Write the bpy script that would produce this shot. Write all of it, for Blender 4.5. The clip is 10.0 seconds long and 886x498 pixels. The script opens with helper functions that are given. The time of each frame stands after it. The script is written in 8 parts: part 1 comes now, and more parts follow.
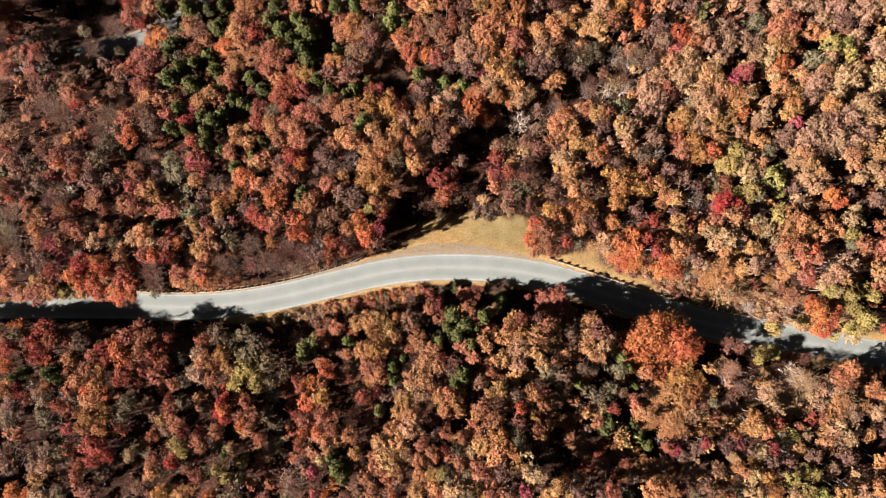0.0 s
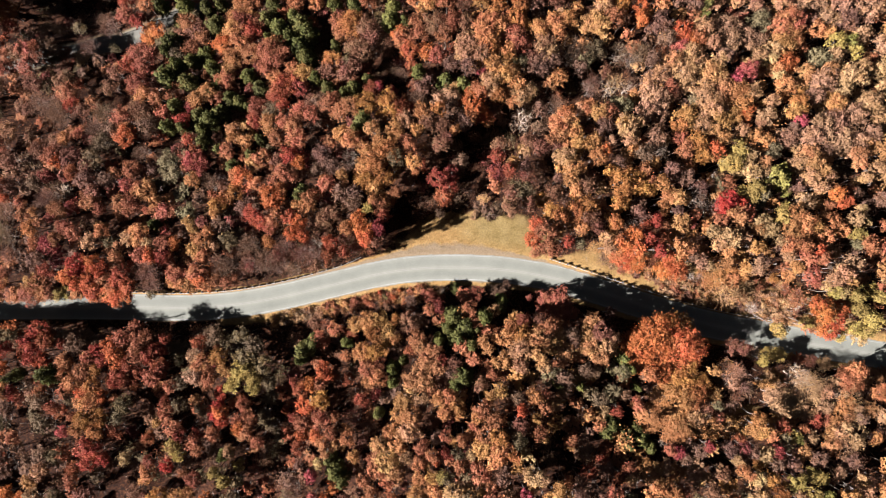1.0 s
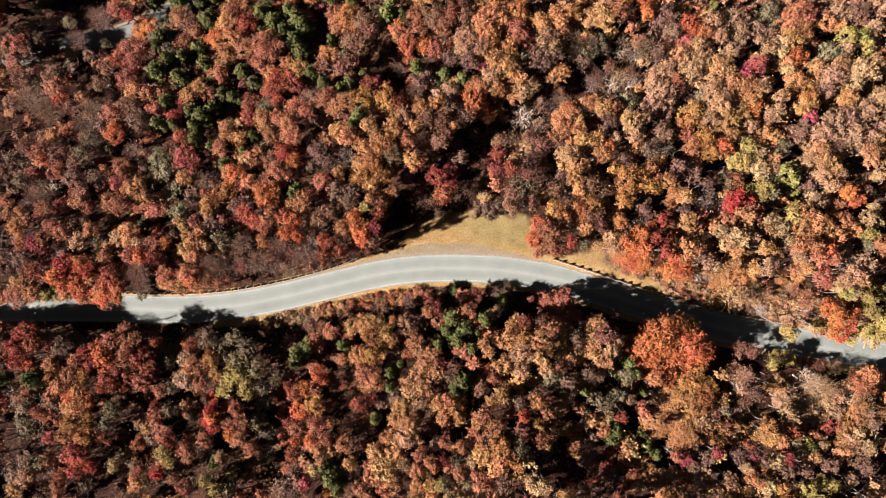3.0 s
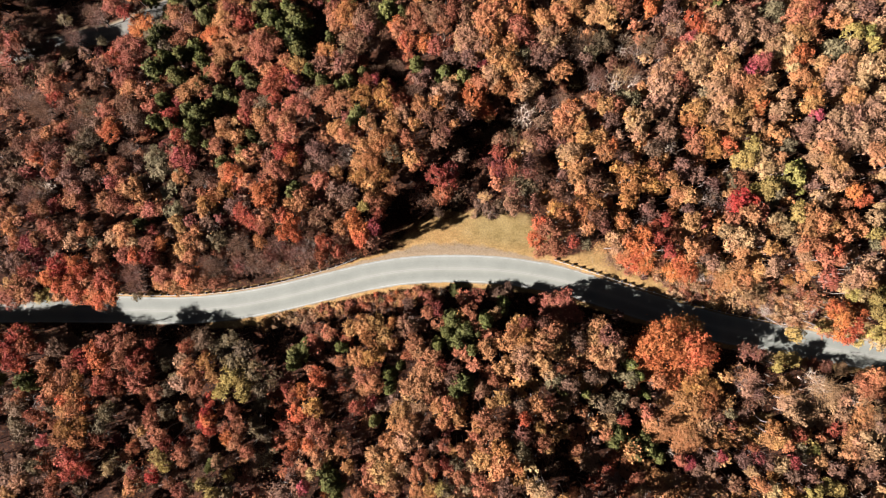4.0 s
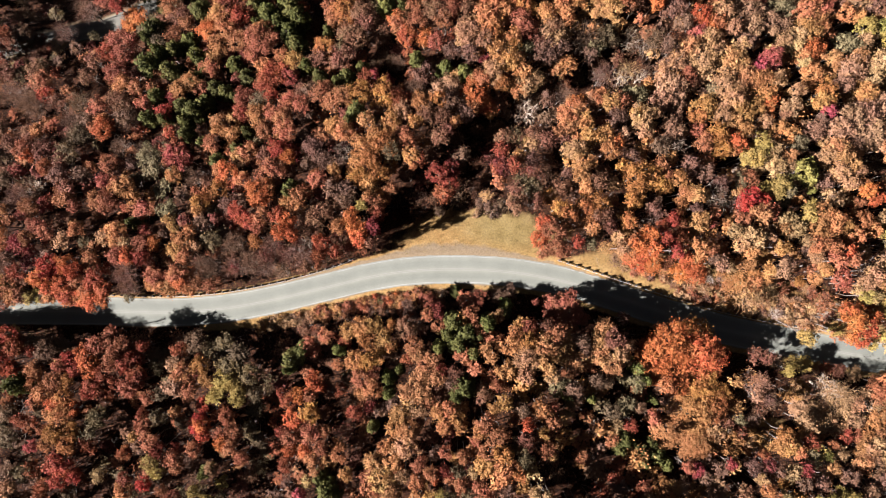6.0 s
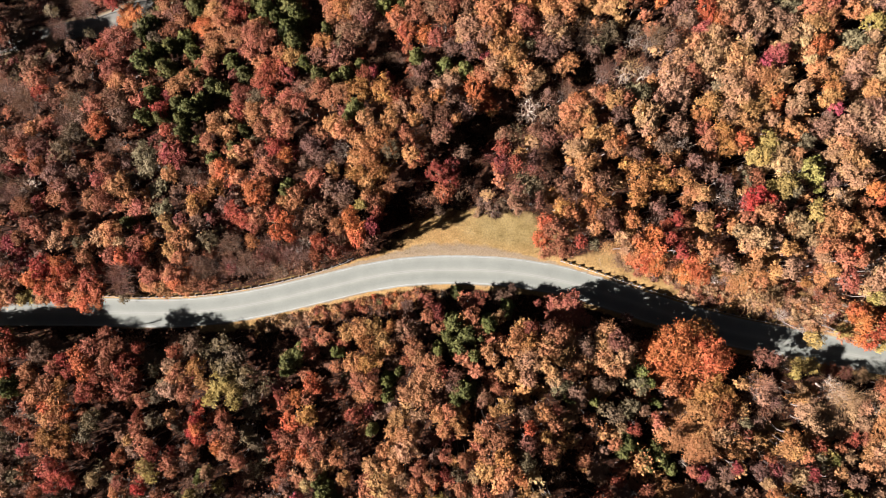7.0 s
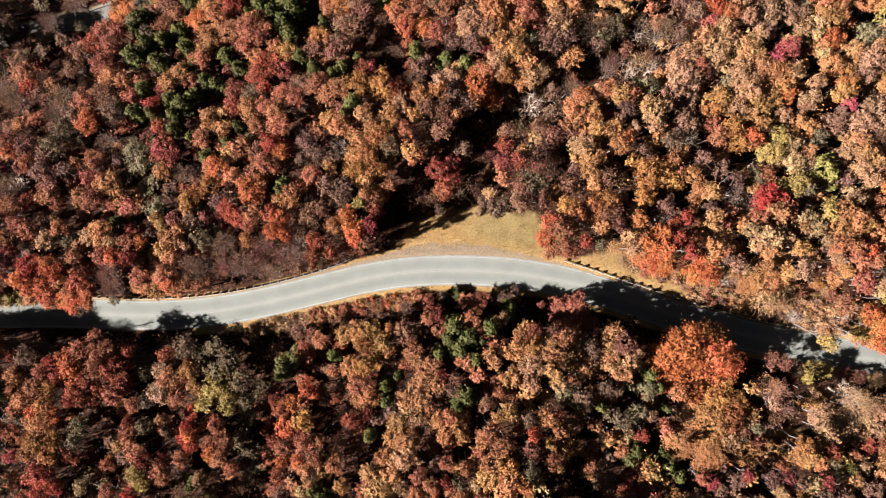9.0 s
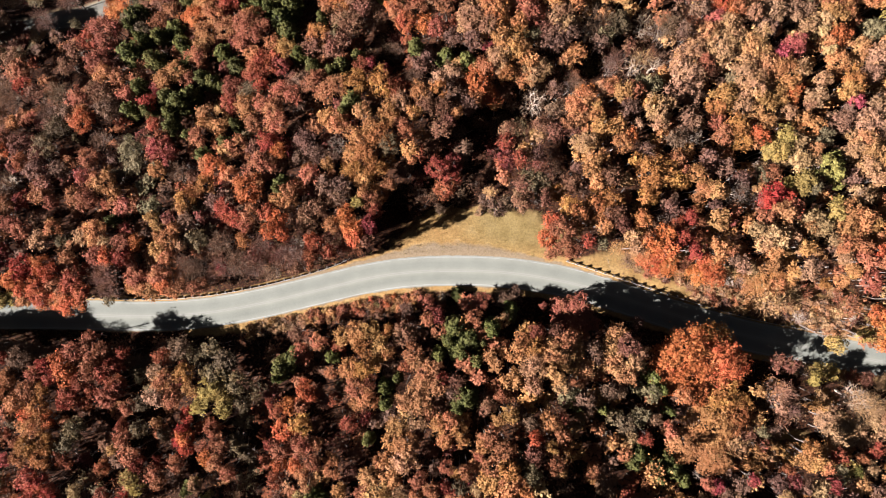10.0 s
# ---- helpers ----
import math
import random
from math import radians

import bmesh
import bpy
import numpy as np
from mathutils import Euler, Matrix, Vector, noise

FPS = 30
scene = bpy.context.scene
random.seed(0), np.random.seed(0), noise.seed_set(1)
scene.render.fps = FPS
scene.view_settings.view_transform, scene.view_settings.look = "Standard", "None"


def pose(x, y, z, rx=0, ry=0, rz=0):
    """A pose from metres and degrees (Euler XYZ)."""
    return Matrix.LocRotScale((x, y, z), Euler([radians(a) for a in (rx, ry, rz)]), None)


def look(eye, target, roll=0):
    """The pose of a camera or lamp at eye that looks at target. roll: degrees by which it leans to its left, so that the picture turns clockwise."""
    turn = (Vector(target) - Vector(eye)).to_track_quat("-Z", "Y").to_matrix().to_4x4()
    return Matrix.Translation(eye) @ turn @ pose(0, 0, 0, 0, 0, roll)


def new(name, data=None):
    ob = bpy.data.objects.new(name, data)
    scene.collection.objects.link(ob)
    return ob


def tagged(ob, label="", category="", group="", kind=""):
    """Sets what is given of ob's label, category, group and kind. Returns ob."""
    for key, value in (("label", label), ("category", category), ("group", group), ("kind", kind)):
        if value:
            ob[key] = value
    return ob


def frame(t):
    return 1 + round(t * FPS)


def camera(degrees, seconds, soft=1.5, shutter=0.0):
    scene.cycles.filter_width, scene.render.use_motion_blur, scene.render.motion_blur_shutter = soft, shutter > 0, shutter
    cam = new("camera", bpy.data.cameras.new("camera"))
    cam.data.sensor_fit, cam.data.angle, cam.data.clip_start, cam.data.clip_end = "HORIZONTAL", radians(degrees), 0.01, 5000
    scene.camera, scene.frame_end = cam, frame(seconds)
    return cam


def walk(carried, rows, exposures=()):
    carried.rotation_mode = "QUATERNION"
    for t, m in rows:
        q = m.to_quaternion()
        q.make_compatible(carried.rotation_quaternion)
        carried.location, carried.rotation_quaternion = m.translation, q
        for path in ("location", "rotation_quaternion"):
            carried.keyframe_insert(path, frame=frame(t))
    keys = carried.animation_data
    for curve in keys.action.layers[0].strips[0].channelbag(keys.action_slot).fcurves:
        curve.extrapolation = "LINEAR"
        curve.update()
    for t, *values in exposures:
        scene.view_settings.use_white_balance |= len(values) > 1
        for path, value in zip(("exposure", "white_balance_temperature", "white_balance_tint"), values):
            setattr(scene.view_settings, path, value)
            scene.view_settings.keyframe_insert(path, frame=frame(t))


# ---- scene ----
cam = camera(62.1, 10.0, soft=1.05)
METRES, EYE, TILT, LEAN, TURN = 26.0, 186.0, -90.0, 0.0, 0.0
ROWS = [
    (0.0, 0.0, 0.0, 0.0, 0.0, 0.0, -0.0),
    (0.5, -0.0012, 0.0501, 0.002, -0.01, -0.01, 0.01),
    (1.0, -0.0023, 0.1008, 0.0, -0.02, 0.01, -0.0),
    (1.5, -0.0034, 0.1513, 0.0018, -0.04, -0.01, 0.0),
    (2.0, -0.0023, 0.2001, 0.0002, -0.05, 0.01, 0.0),
    (2.5, 0.0002, 0.2504, 0.0005, -0.05, 0.01, -0.01),
    (4.0, 0.0062, 0.4001, 0.0018, -0.02, 0.01, -0.02),
    (4.5, 0.0069, 0.4494, 0.0026, -0.01, 0.01, -0.03),
    (5.0, 0.0067, 0.4978, 0.0023, 0.01, 0.02, -0.03),
    (5.5, 0.0078, 0.5435, 0.0018, 0.03, 0.03, -0.05),
    (7.0, 0.0072, 0.6968, -0.0002, 0.06, 0.05, -0.07),
    (7.5, 0.0065, 0.7463, -0.001, 0.07, 0.06, -0.07),
    (8.0, 0.0064, 0.7963, -0.0001, 0.08, 0.05, -0.07),
    (8.5, 0.0059, 0.8462, -0.0017, 0.08, 0.06, -0.08),
    (9.0, 0.0048, 0.8969, -0.0019, 0.08, 0.06, -0.08),
    (9.5, 0.0037, 0.9481, -0.0016, 0.07, 0.06, -0.08),
    (10.0, 0.0034, 0.9993, -0.0029, 0.07, 0.07, -0.08),
]
walk(cam, [(t, pose(0, 0, EYE, TILT, LEAN, TURN) @ pose(METRES * x, METRES * y, METRES * z, 90 + pitch, roll, yaw)) for t, x, y, z, yaw, pitch, roll in ROWS])

# ---- daylight ----
SUN_AZIMUTH, SUN_HEIGHT = 15.0, 32.0   # shadows fall this far north of east; the sun's elevation
world = bpy.data.worlds.new("sky")
scene.world = world
world.use_nodes = True
wn = world.node_tree
sky = wn.nodes.new("ShaderNodeTexSky")
sky.sky_type, sky.sun_disc = "NISHITA", False
sky.sun_elevation, sky.sun_rotation = radians(SUN_HEIGHT), radians(270 - SUN_AZIMUTH)
wn.nodes["Background"].inputs["Strength"].default_value = 0.0060
wn.links.new(sky.outputs[0], wn.nodes["Background"].inputs["Color"])
sun = new("sun", bpy.data.lights.new("sun", "SUN"))
sun.data.energy, sun.data.angle, sun.data.color = 5.0, radians(0.53), (0.99, 0.945, 1.0)
a, e = radians(SUN_AZIMUTH), radians(SUN_HEIGHT)
sun.matrix_world = look((-200 * math.cos(a) * math.cos(e), -200 * math.sin(a) * math.cos(e), 200 * math.sin(e)), (0, 0, 0))


scene.view_settings.exposure = 3.60


# ---- materials ----
def material(name):
    m = bpy.data.materials.new(name)
    m.use_nodes = True
    return m, m.node_tree.nodes, m.node_tree.links, m.node_tree.nodes["Principled BSDF"]


def ramp(nodes, stops):
    r = nodes.new("ShaderNodeValToRGB")
    r.color_ramp.elements[0].position, r.color_ramp.elements[0].color = stops[0][0], (*stops[0][1], 1)
    r.color_ramp.elements[1].position, r.color_ramp.elements[1].color = stops[-1][0], (*stops[-1][1], 1)
    for p, c in stops[1:-1]:
        r.color_ramp.elements.new(p).color = (*c, 1)
    return r


def noise_tex(nodes, links, scale, detail=4.0, source="Object"):
    co = nodes.new("ShaderNodeTexCoord")
    t = nodes.new("ShaderNodeTexNoise")
    t.inputs["Scale"].default_value, t.inputs["Detail"].default_value = scale, detail
    links.new(co.outputs[source], t.inputs["Vector"])
    return t


def mixed(nodes, links, kind, fac, a, b):
    x = nodes.new("ShaderNodeMix")
    x.data_type, x.blend_type = "RGBA", kind
    for socket, v in (("Factor", fac), ("A", a), ("B", b)):
        s = [i for i in x.inputs if i.name == socket and i.type == ("VALUE" if socket == "Factor" else "RGBA")][0]
        if hasattr(v, "is_output"):
            links.new(v, s)
        elif socket == "Factor":
            s.default_value = v
        else:
            s.default_value = (*v, 1)
    return [o for o in x.outputs if o.type == "RGBA"][0]


def leaf_material(name, dark, light, accent):
    """Autumn leaves: each spray has its own shade, each tree its own lean towards the accent, and sun shines through them."""
    m, nodes, links, bsdf = material(name)
    geo, info = nodes.new("ShaderNodeNewGeometry"), nodes.new("ShaderNodeObjectInfo")
    r = ramp(nodes, [(k, [(1 - f) * p + f * q for p, q in zip(dark, light)]) for k, f in ((0.0, 0.22), (0.5, 0.55), (1.0, 0.9))])
    links.new(geo.outputs["Random Per Island"], r.inputs[0])
    patch = noise_tex(nodes, links, 0.45, 2.0)
    pr = nodes.new("ShaderNodeMapRange")
    pr.inputs["From Min"].default_value, pr.inputs["From Max"].default_value = 0.42, 0.68
    links.new(patch.outputs["Fac"], pr.inputs["Value"])
    half = nodes.new("ShaderNodeMath")
    half.operation = "MULTIPLY"
    links.new(pr.outputs["Result"], half.inputs[0])
    lean = nodes.new("ShaderNodeMapRange")
    lean.inputs["To Min"].default_value = 0.3
    links.new(info.outputs["Random"], lean.inputs["Value"])
    links.new(lean.outputs["Result"], half.inputs[1])
    col = mixed(nodes, links, "MIX", half.outputs[0], r.outputs[0], accent)
    hsv = nodes.new("ShaderNodeHueSaturation")
    vr = nodes.new("ShaderNodeMapRange")
    vr.inputs["To Min"].default_value, vr.inputs["To Max"].default_value = 0.78, 1.22
    links.new(info.outputs["Random"], vr.inputs["Value"])
    links.new(vr.outputs["Result"], hsv.inputs["Value"])
    seven, part_of = nodes.new("ShaderNodeMath"), nodes.new("ShaderNodeMath")
    seven.operation, part_of.operation = "MULTIPLY", "FRACT"
    seven.inputs[1].default_value = 7.31
    links.new(info.outputs["Random"], seven.inputs[0])
    links.new(seven.outputs[0], part_of.inputs[0])
    hue = nodes.new("ShaderNodeMapRange")
    hue.inputs["To Min"].default_value, hue.inputs["To Max"].default_value = 0.490, 0.510
    links.new(part_of.outputs[0], hue.inputs["Value"])
    links.new(hue.outputs["Result"], hsv.inputs["Hue"])
    links.new(col, hsv.inputs["Color"])
    links.new(hsv.outputs[0], bsdf.inputs["Base Color"])
    bsdf.inputs["Roughness"].default_value = 0.75
    bsdf.inputs["Specular IOR Level"].default_value = 0.06
    thin = nodes.new("ShaderNodeBsdfTranslucent")
    links.new(hsv.outputs[0], thin.inputs["Color"])
    both = nodes.new("ShaderNodeMixShader")
    both.inputs[0].default_value = 0.33
    links.new(bsdf.outputs[0], both.inputs[1])
    links.new(thin.outputs[0], both.inputs[2])
    links.new(both.outputs[0], nodes["Material Output"].inputs["Surface"])
    return m


TINTS = {  # darker, lighter and accent colour of the leaves, and the words for them
    "red": ((0.0680, 0.0120, 0.0067), (0.1304, 0.0278, 0.0154), (0.1254, 0.0410, 0.0154), "red-orange"),
    "brightred": ((0.0832, 0.0082, 0.0055), (0.1304, 0.0164, 0.0117), (0.1090, 0.0215, 0.0117), "bright scarlet"),
    "redorange": ((0.0901, 0.0184, 0.0055), (0.1638, 0.0417, 0.0154), (0.1581, 0.0607, 0.0202), "fiery orange-red"),
    "redrust": ((0.0517, 0.0107, 0.0055), (0.0977, 0.0240, 0.0129), (0.0932, 0.0354, 0.0147), "deep rust-red"),
    "rust": ((0.0605, 0.0177, 0.0080), (0.1109, 0.0386, 0.0202), (0.1210, 0.0543, 0.0252), "rust-coloured"),
    "orange": ((0.0866, 0.0292, 0.0104), (0.1578, 0.0644, 0.0272), (0.1635, 0.0840, 0.0307), "orange"),
    "brownorange": ((0.0684, 0.0232, 0.0073), (0.1306, 0.0527, 0.0174), (0.1423, 0.0709, 0.0194), "brownish-orange"),
    "brown": ((0.0365, 0.0142, 0.0082), (0.0760, 0.0312, 0.0185), (0.0770, 0.0415, 0.0215), "russet-brown"),
    "salmon": ((0.0930, 0.0398, 0.0155), (0.1550, 0.0735, 0.0310), (0.1500, 0.0860, 0.0330), "pale salmon-orange"),
    "salmonred": ((0.0782, 0.0223, 0.0104), (0.1360, 0.0454, 0.0257), (0.1409, 0.0650, 0.0264), "salmon-red"),
    "tan": ((0.0853, 0.0427, 0.0209), (0.1493, 0.0786, 0.0410), (0.1493, 0.0827, 0.0313), "golden-tan"),
    "sand": ((0.1000, 0.0560, 0.0270), (0.1570, 0.0950, 0.0480), (0.1550, 0.0850, 0.0370), "pale sandy"),
    "gold": ((0.0860, 0.0392, 0.0125), (0.1557, 0.0786, 0.0300), (0.1613, 0.0644, 0.0229), "golden-orange"),
    "yellowtan": ((0.0930, 0.0560, 0.0230), (0.1540, 0.1020, 0.0480), (0.1500, 0.0860, 0.0320), "yellowish-tan"),
    "yellowolive": ((0.0684, 0.0485, 0.0120), (0.1272, 0.0912, 0.0288), (0.1361, 0.0870, 0.0234), "yellow-olive"),
    "lime": ((0.0636, 0.0540, 0.0126), (0.1014, 0.0852, 0.0234), (0.0900, 0.0840, 0.0252), "lime-yellow"),
    "olive": ((0.0262, 0.0198, 0.0112), (0.0590, 0.0410, 0.0215), (0.0660, 0.0400, 0.0160), "olive-brown"),
    "sage": ((0.0360, 0.0290, 0.0145), (0.0770, 0.0610, 0.0310), (0.0760, 0.0560, 0.0275), "faded sage-green"),
    "crimson": ((0.0517, 0.0057, 0.0067), (0.0932, 0.0184, 0.0166), (0.0932, 0.0303, 0.0166), "crimson"),
    "crimsonbrown": ((0.0397, 0.0082, 0.0067), (0.0794, 0.0221, 0.0178), (0.0794, 0.0328, 0.0184), "dark crimson-brown"),
    "crimsonpink": ((0.0819, 0.0164, 0.0117), (0.1285, 0.0399, 0.0283), (0.1159, 0.0443, 0.0215), "pinkish crimson"),
    "pink": ((0.0888, 0.0119, 0.0154), (0.1380, 0.0318, 0.0286), (0.1158, 0.0348, 0.0228), "vivid pink-red"),
    "pinkish": ((0.0760, 0.0378, 0.0220), (0.1260, 0.0690, 0.0410), (0.1260, 0.0665, 0.0328), "faded pinkish"),
    "mauve": ((0.0345, 0.0172, 0.0115), (0.0680, 0.0365, 0.0250), (0.0670, 0.0310, 0.0150), "mauve-brown"),
    "grey": ((0.0340, 0.0190, 0.0112), (0.0690, 0.0405, 0.0240), (0.0640, 0.0340, 0.0185), "greyish-brown"),
    "pine": ((0.0130, 0.0155, 0.0038), (0.0370, 0.0370, 0.0095), (0.0470, 0.0400, 0.0095), "dark green"),
    "moss": ((0.0185, 0.0190, 0.0052), (0.0430, 0.0420, 0.0120), (0.0510, 0.0430, 0.0115), "mossy green"),
    "leafgreen": ((0.0250, 0.0275, 0.0065), (0.0570, 0.0575, 0.0155), (0.0650, 0.0570, 0.0145), "fresh green"),
    "pale": ((0.0680, 0.0450, 0.0320), (0.1050, 0.0760, 0.0580), (0.0967, 0.0616, 0.0420), "pale"),
}
LEAVES = {k: leaf_material("leaves_" + k, *v[:3]) for k, v in TINTS.items()}


def bark_material(name, dark, light):
    m, nodes, links, bsdf = material(name)
    n = noise_tex(nodes, links, 3.0, 6.0)
    r = ramp(nodes, [(0.3, dark), (0.7, light)])
    links.new(n.outputs["Fac"], r.inputs[0])
    links.new(r.outputs[0], bsdf.inputs["Base Color"])
    bsdf.inputs["Roughness"].default_value, bsdf.inputs["Specular IOR Level"].default_value = 0.9, 0.1
    return m


BARK = bark_material("bark", (0.0437, 0.0343, 0.0281), (0.0920, 0.0749, 0.0601))
PALE_BARK = bark_material("pale_bark", (0.0980, 0.0740, 0.0530), (0.1750, 0.1370, 0.1030))


def ground_material():
    """Leaf litter on soil, darkened for the shade under the trees, turning to dry grass and gravel where the mesh says
    so.
    """
    m, nodes, links, bsdf = material("forest_floor")
    big = noise_tex(nodes, links, 0.09, 5.0)
    fine = noise_tex(nodes, links, 2.6, 6.0)
    co = nodes.new("ShaderNodeTexCoord")
    cells = nodes.new("ShaderNodeTexVoronoi")
    cells.inputs["Scale"].default_value = 3.2
    links.new(co.outputs["Object"], cells.inputs["Vector"])
    split = nodes.new("ShaderNodeSeparateColor")
    links.new(cells.outputs["Color"], split.inputs[0])
    # litter tones go near black: the crowns' shade is partly in this colour
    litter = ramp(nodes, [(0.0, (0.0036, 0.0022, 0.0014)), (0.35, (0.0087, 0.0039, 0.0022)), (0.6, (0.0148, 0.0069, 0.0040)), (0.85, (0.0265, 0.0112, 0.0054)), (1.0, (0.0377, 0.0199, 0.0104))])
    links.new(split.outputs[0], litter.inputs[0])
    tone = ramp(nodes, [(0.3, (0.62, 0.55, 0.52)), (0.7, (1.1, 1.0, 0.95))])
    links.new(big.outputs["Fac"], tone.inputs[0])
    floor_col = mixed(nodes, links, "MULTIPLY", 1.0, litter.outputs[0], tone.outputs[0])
    mid = noise_tex(nodes, links, 0.35, 6.0)
    grass = ramp(nodes, [(0.25, (0.0740, 0.0430, 0.0165)), (0.5, (0.0960, 0.0605, 0.0240)), (0.75, (0.1050, 0.0715, 0.0330))])
    links.new(mid.outputs["Fac"], grass.inputs[0])
    green = ramp(nodes, [(0.3, (0.0422, 0.0372, 0.0144)), (0.7, (0.0693, 0.0573, 0.0245))])
    links.new(mid.outputs["Fac"], green.inputs[0])
    lush = nodes.new("ShaderNodeAttribute")
    lush.attribute_name = "lush"
    grass_two = mixed(nodes, links, "MIX", lush.outputs["Fac"], grass.outputs[0], green.outputs[0])
    grit = ramp(nodes, [(0.3, (0.66, 0.62, 0.58)), (0.7, (1.12, 1.08, 1.0))])
    links.new(fine.outputs["Fac"], grit.inputs[0])
    grass_col = mixed(nodes, links, "MULTIPLY", 1.0, grass_two, grit.outputs[0])
    gravel = ramp(nodes, [(0.3, (0.0462, 0.0332, 0.0194)), (0.7, (0.0684, 0.0506, 0.0311))])
    links.new(fine.outputs["Fac"], gravel.inputs[0])
    def mask(name):
        at = nodes.new("ShaderNodeAttribute")
        at.attribute_name = name
        add = nodes.new("ShaderNodeMath")
        add.operation = "MULTIPLY_ADD"
        links.new(mid.outputs["Fac"], add.inputs[0])
        add.inputs[1].default_value = 0.9
        links.new(at.outputs["Fac"], add.inputs[2])
        mr = nodes.new("ShaderNodeMapRange")
        mr.inputs["From Min"].default_value, mr.inputs["From Max"].default_value = 0.85, 1.1
        links.new(add.outputs[0], mr.inputs["Value"])
        return mr.outputs["Result"]
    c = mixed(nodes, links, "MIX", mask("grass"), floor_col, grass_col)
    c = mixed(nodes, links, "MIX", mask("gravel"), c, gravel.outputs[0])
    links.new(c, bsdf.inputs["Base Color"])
    bsdf.inputs["Roughness"].default_value, bsdf.inputs["Specular IOR Level"].default_value = 0.95, 0.03
    bump = nodes.new("ShaderNodeBump")
    bump.inputs["Strength"].default_value, bump.inputs["Distance"].default_value = 0.3, 0.12
    links.new(fine.outputs["Fac"], bump.inputs["Height"])
    links.new(bump.outputs[0], bsdf.inputs["Normal"])
    return m


def road_material(name, low, high):
    """Sun-bleached asphalt: blotches, fine aggregate and paler wheel tracks along the uv's v."""
    m, nodes, links, bsdf = material(name)
    blot, grain = noise_tex(nodes, links, 0.25, 5.0), noise_tex(nodes, links, 9.0, 4.0)
    r = ramp(nodes, [(0.3, low), (0.72, high)])
    links.new(blot.outputs["Fac"], r.inputs[0])
    g = ramp(nodes, [(0.3, (0.86, 0.86, 0.86)), (0.7, (1.1, 1.1, 1.1))])
    links.new(grain.outputs["Fac"], g.inputs[0])
    c = mixed(nodes, links, "MULTIPLY", 1.0, r.outputs[0], g.outputs[0])
    uv, sep = nodes.new("ShaderNodeUVMap"), nodes.new("ShaderNodeSeparateXYZ")
    links.new(uv.outputs[0], sep.inputs[0])
    tr = ramp(nodes, [(0.0, (1.14, 1.13, 1.10)), (0.10, (1.02, 1.02, 1.0)), (0.24, (0.84, 0.85, 0.84)), (0.36, (0.88, 0.89, 0.87)), (0.47, (1.08, 1.07, 1.03)), (0.53, (1.06, 1.05, 1.02)), (0.64, (0.90, 0.91, 0.90)), (0.78, (0.88, 0.89, 0.88)), (0.9, (1.02, 1.02, 1.0)), (1.0, (1.14, 1.13, 1.10))])
    links.new(sep.outputs["Y"], tr.inputs[0])
    c = mixed(nodes, links, "MULTIPLY", 1.0, c, tr.outputs[0])
    links.new(c, bsdf.inputs["Base Color"])
    bsdf.inputs["Roughness"].default_value, bsdf.inputs["Specular IOR Level"].default_value = 0.9, 0.1
    return m


def plain_material(name, a, b, scale, rough=0.8, metal=0.0):
    m, nodes, links, bsdf = material(name)
    n = noise_tex(nodes, links, scale, 5.0)
    r = ramp(nodes, [(0.35, a), (0.65, b)])
    links.new(n.outputs["Fac"], r.inputs[0])
    links.new(r.outputs[0], bsdf.inputs["Base Color"])
    bsdf.inputs["Roughness"].default_value, bsdf.inputs["Metallic"].default_value = rough, metal
    bsdf.inputs["Specular IOR Level"].default_value = 0.15
    return m


FLOOR = ground_material()
ASPHALT = road_material("bleached_asphalt", (0.0494, 0.0502, 0.0412), (0.0588, 0.0595, 0.0489))
DUSTY_ASPHALT = road_material("dusty_asphalt", (0.0372, 0.0350, 0.0284), (0.0494, 0.0460, 0.0369))
LINE_WHITE = plain_material("worn_white_paint", (0.0640, 0.0630, 0.0560), (0.0790, 0.0775, 0.0700), 0.3)
LINE_YELLOW = plain_material("worn_yellow_paint", (0.0579, 0.0564, 0.0500), (0.0654, 0.0628, 0.0537), 1.2)
STEEL = plain_material("galvanised_steel", (0.1260, 0.1260, 0.1260), (0.1800, 0.1800, 0.1770), 4.0, 0.5, 0.35)
POST_WOOD = plain_material("dark_post_wood", (0.0108, 0.0090, 0.0066), (0.0246, 0.0192, 0.0144), 6.0)
GRASS = leaf_material("dry_grass", (0.0524, 0.0375, 0.0125), (0.0950, 0.0683, 0.0247), (0.0583, 0.0513, 0.0173))


# ---- the hillside and the road ----
# centre line of the road: x, y
ROAD = [(-420, -38), (-300, -22), (-200, -15), (-112, -14.6), (-79, -14.65), (-66, -14.9), (-58.4, -14.59), (-50, -13.72), (-44.75, -12.83), (-38, -11.47),
        (-31.2, -9.84), (-24.4, -8.2), (-17.7, -6.58), (-11, -5.41), (-4.35, -4.75), (2.3, -4.58), (8.9, -4.7), (15.5, -5.18),
        (22, -6.13), (28.65, -7.47), (35.2, -9.36), (48, -13.44), (58.5, -16.62), (65, -18.34), (70, -19.41), (76.6, -20.61), (90, -23.1), (111, -26.5), (150, -33), (260, -60), (420, -75)]
ROAD_X = np.linspace(-420, 420, 1681)


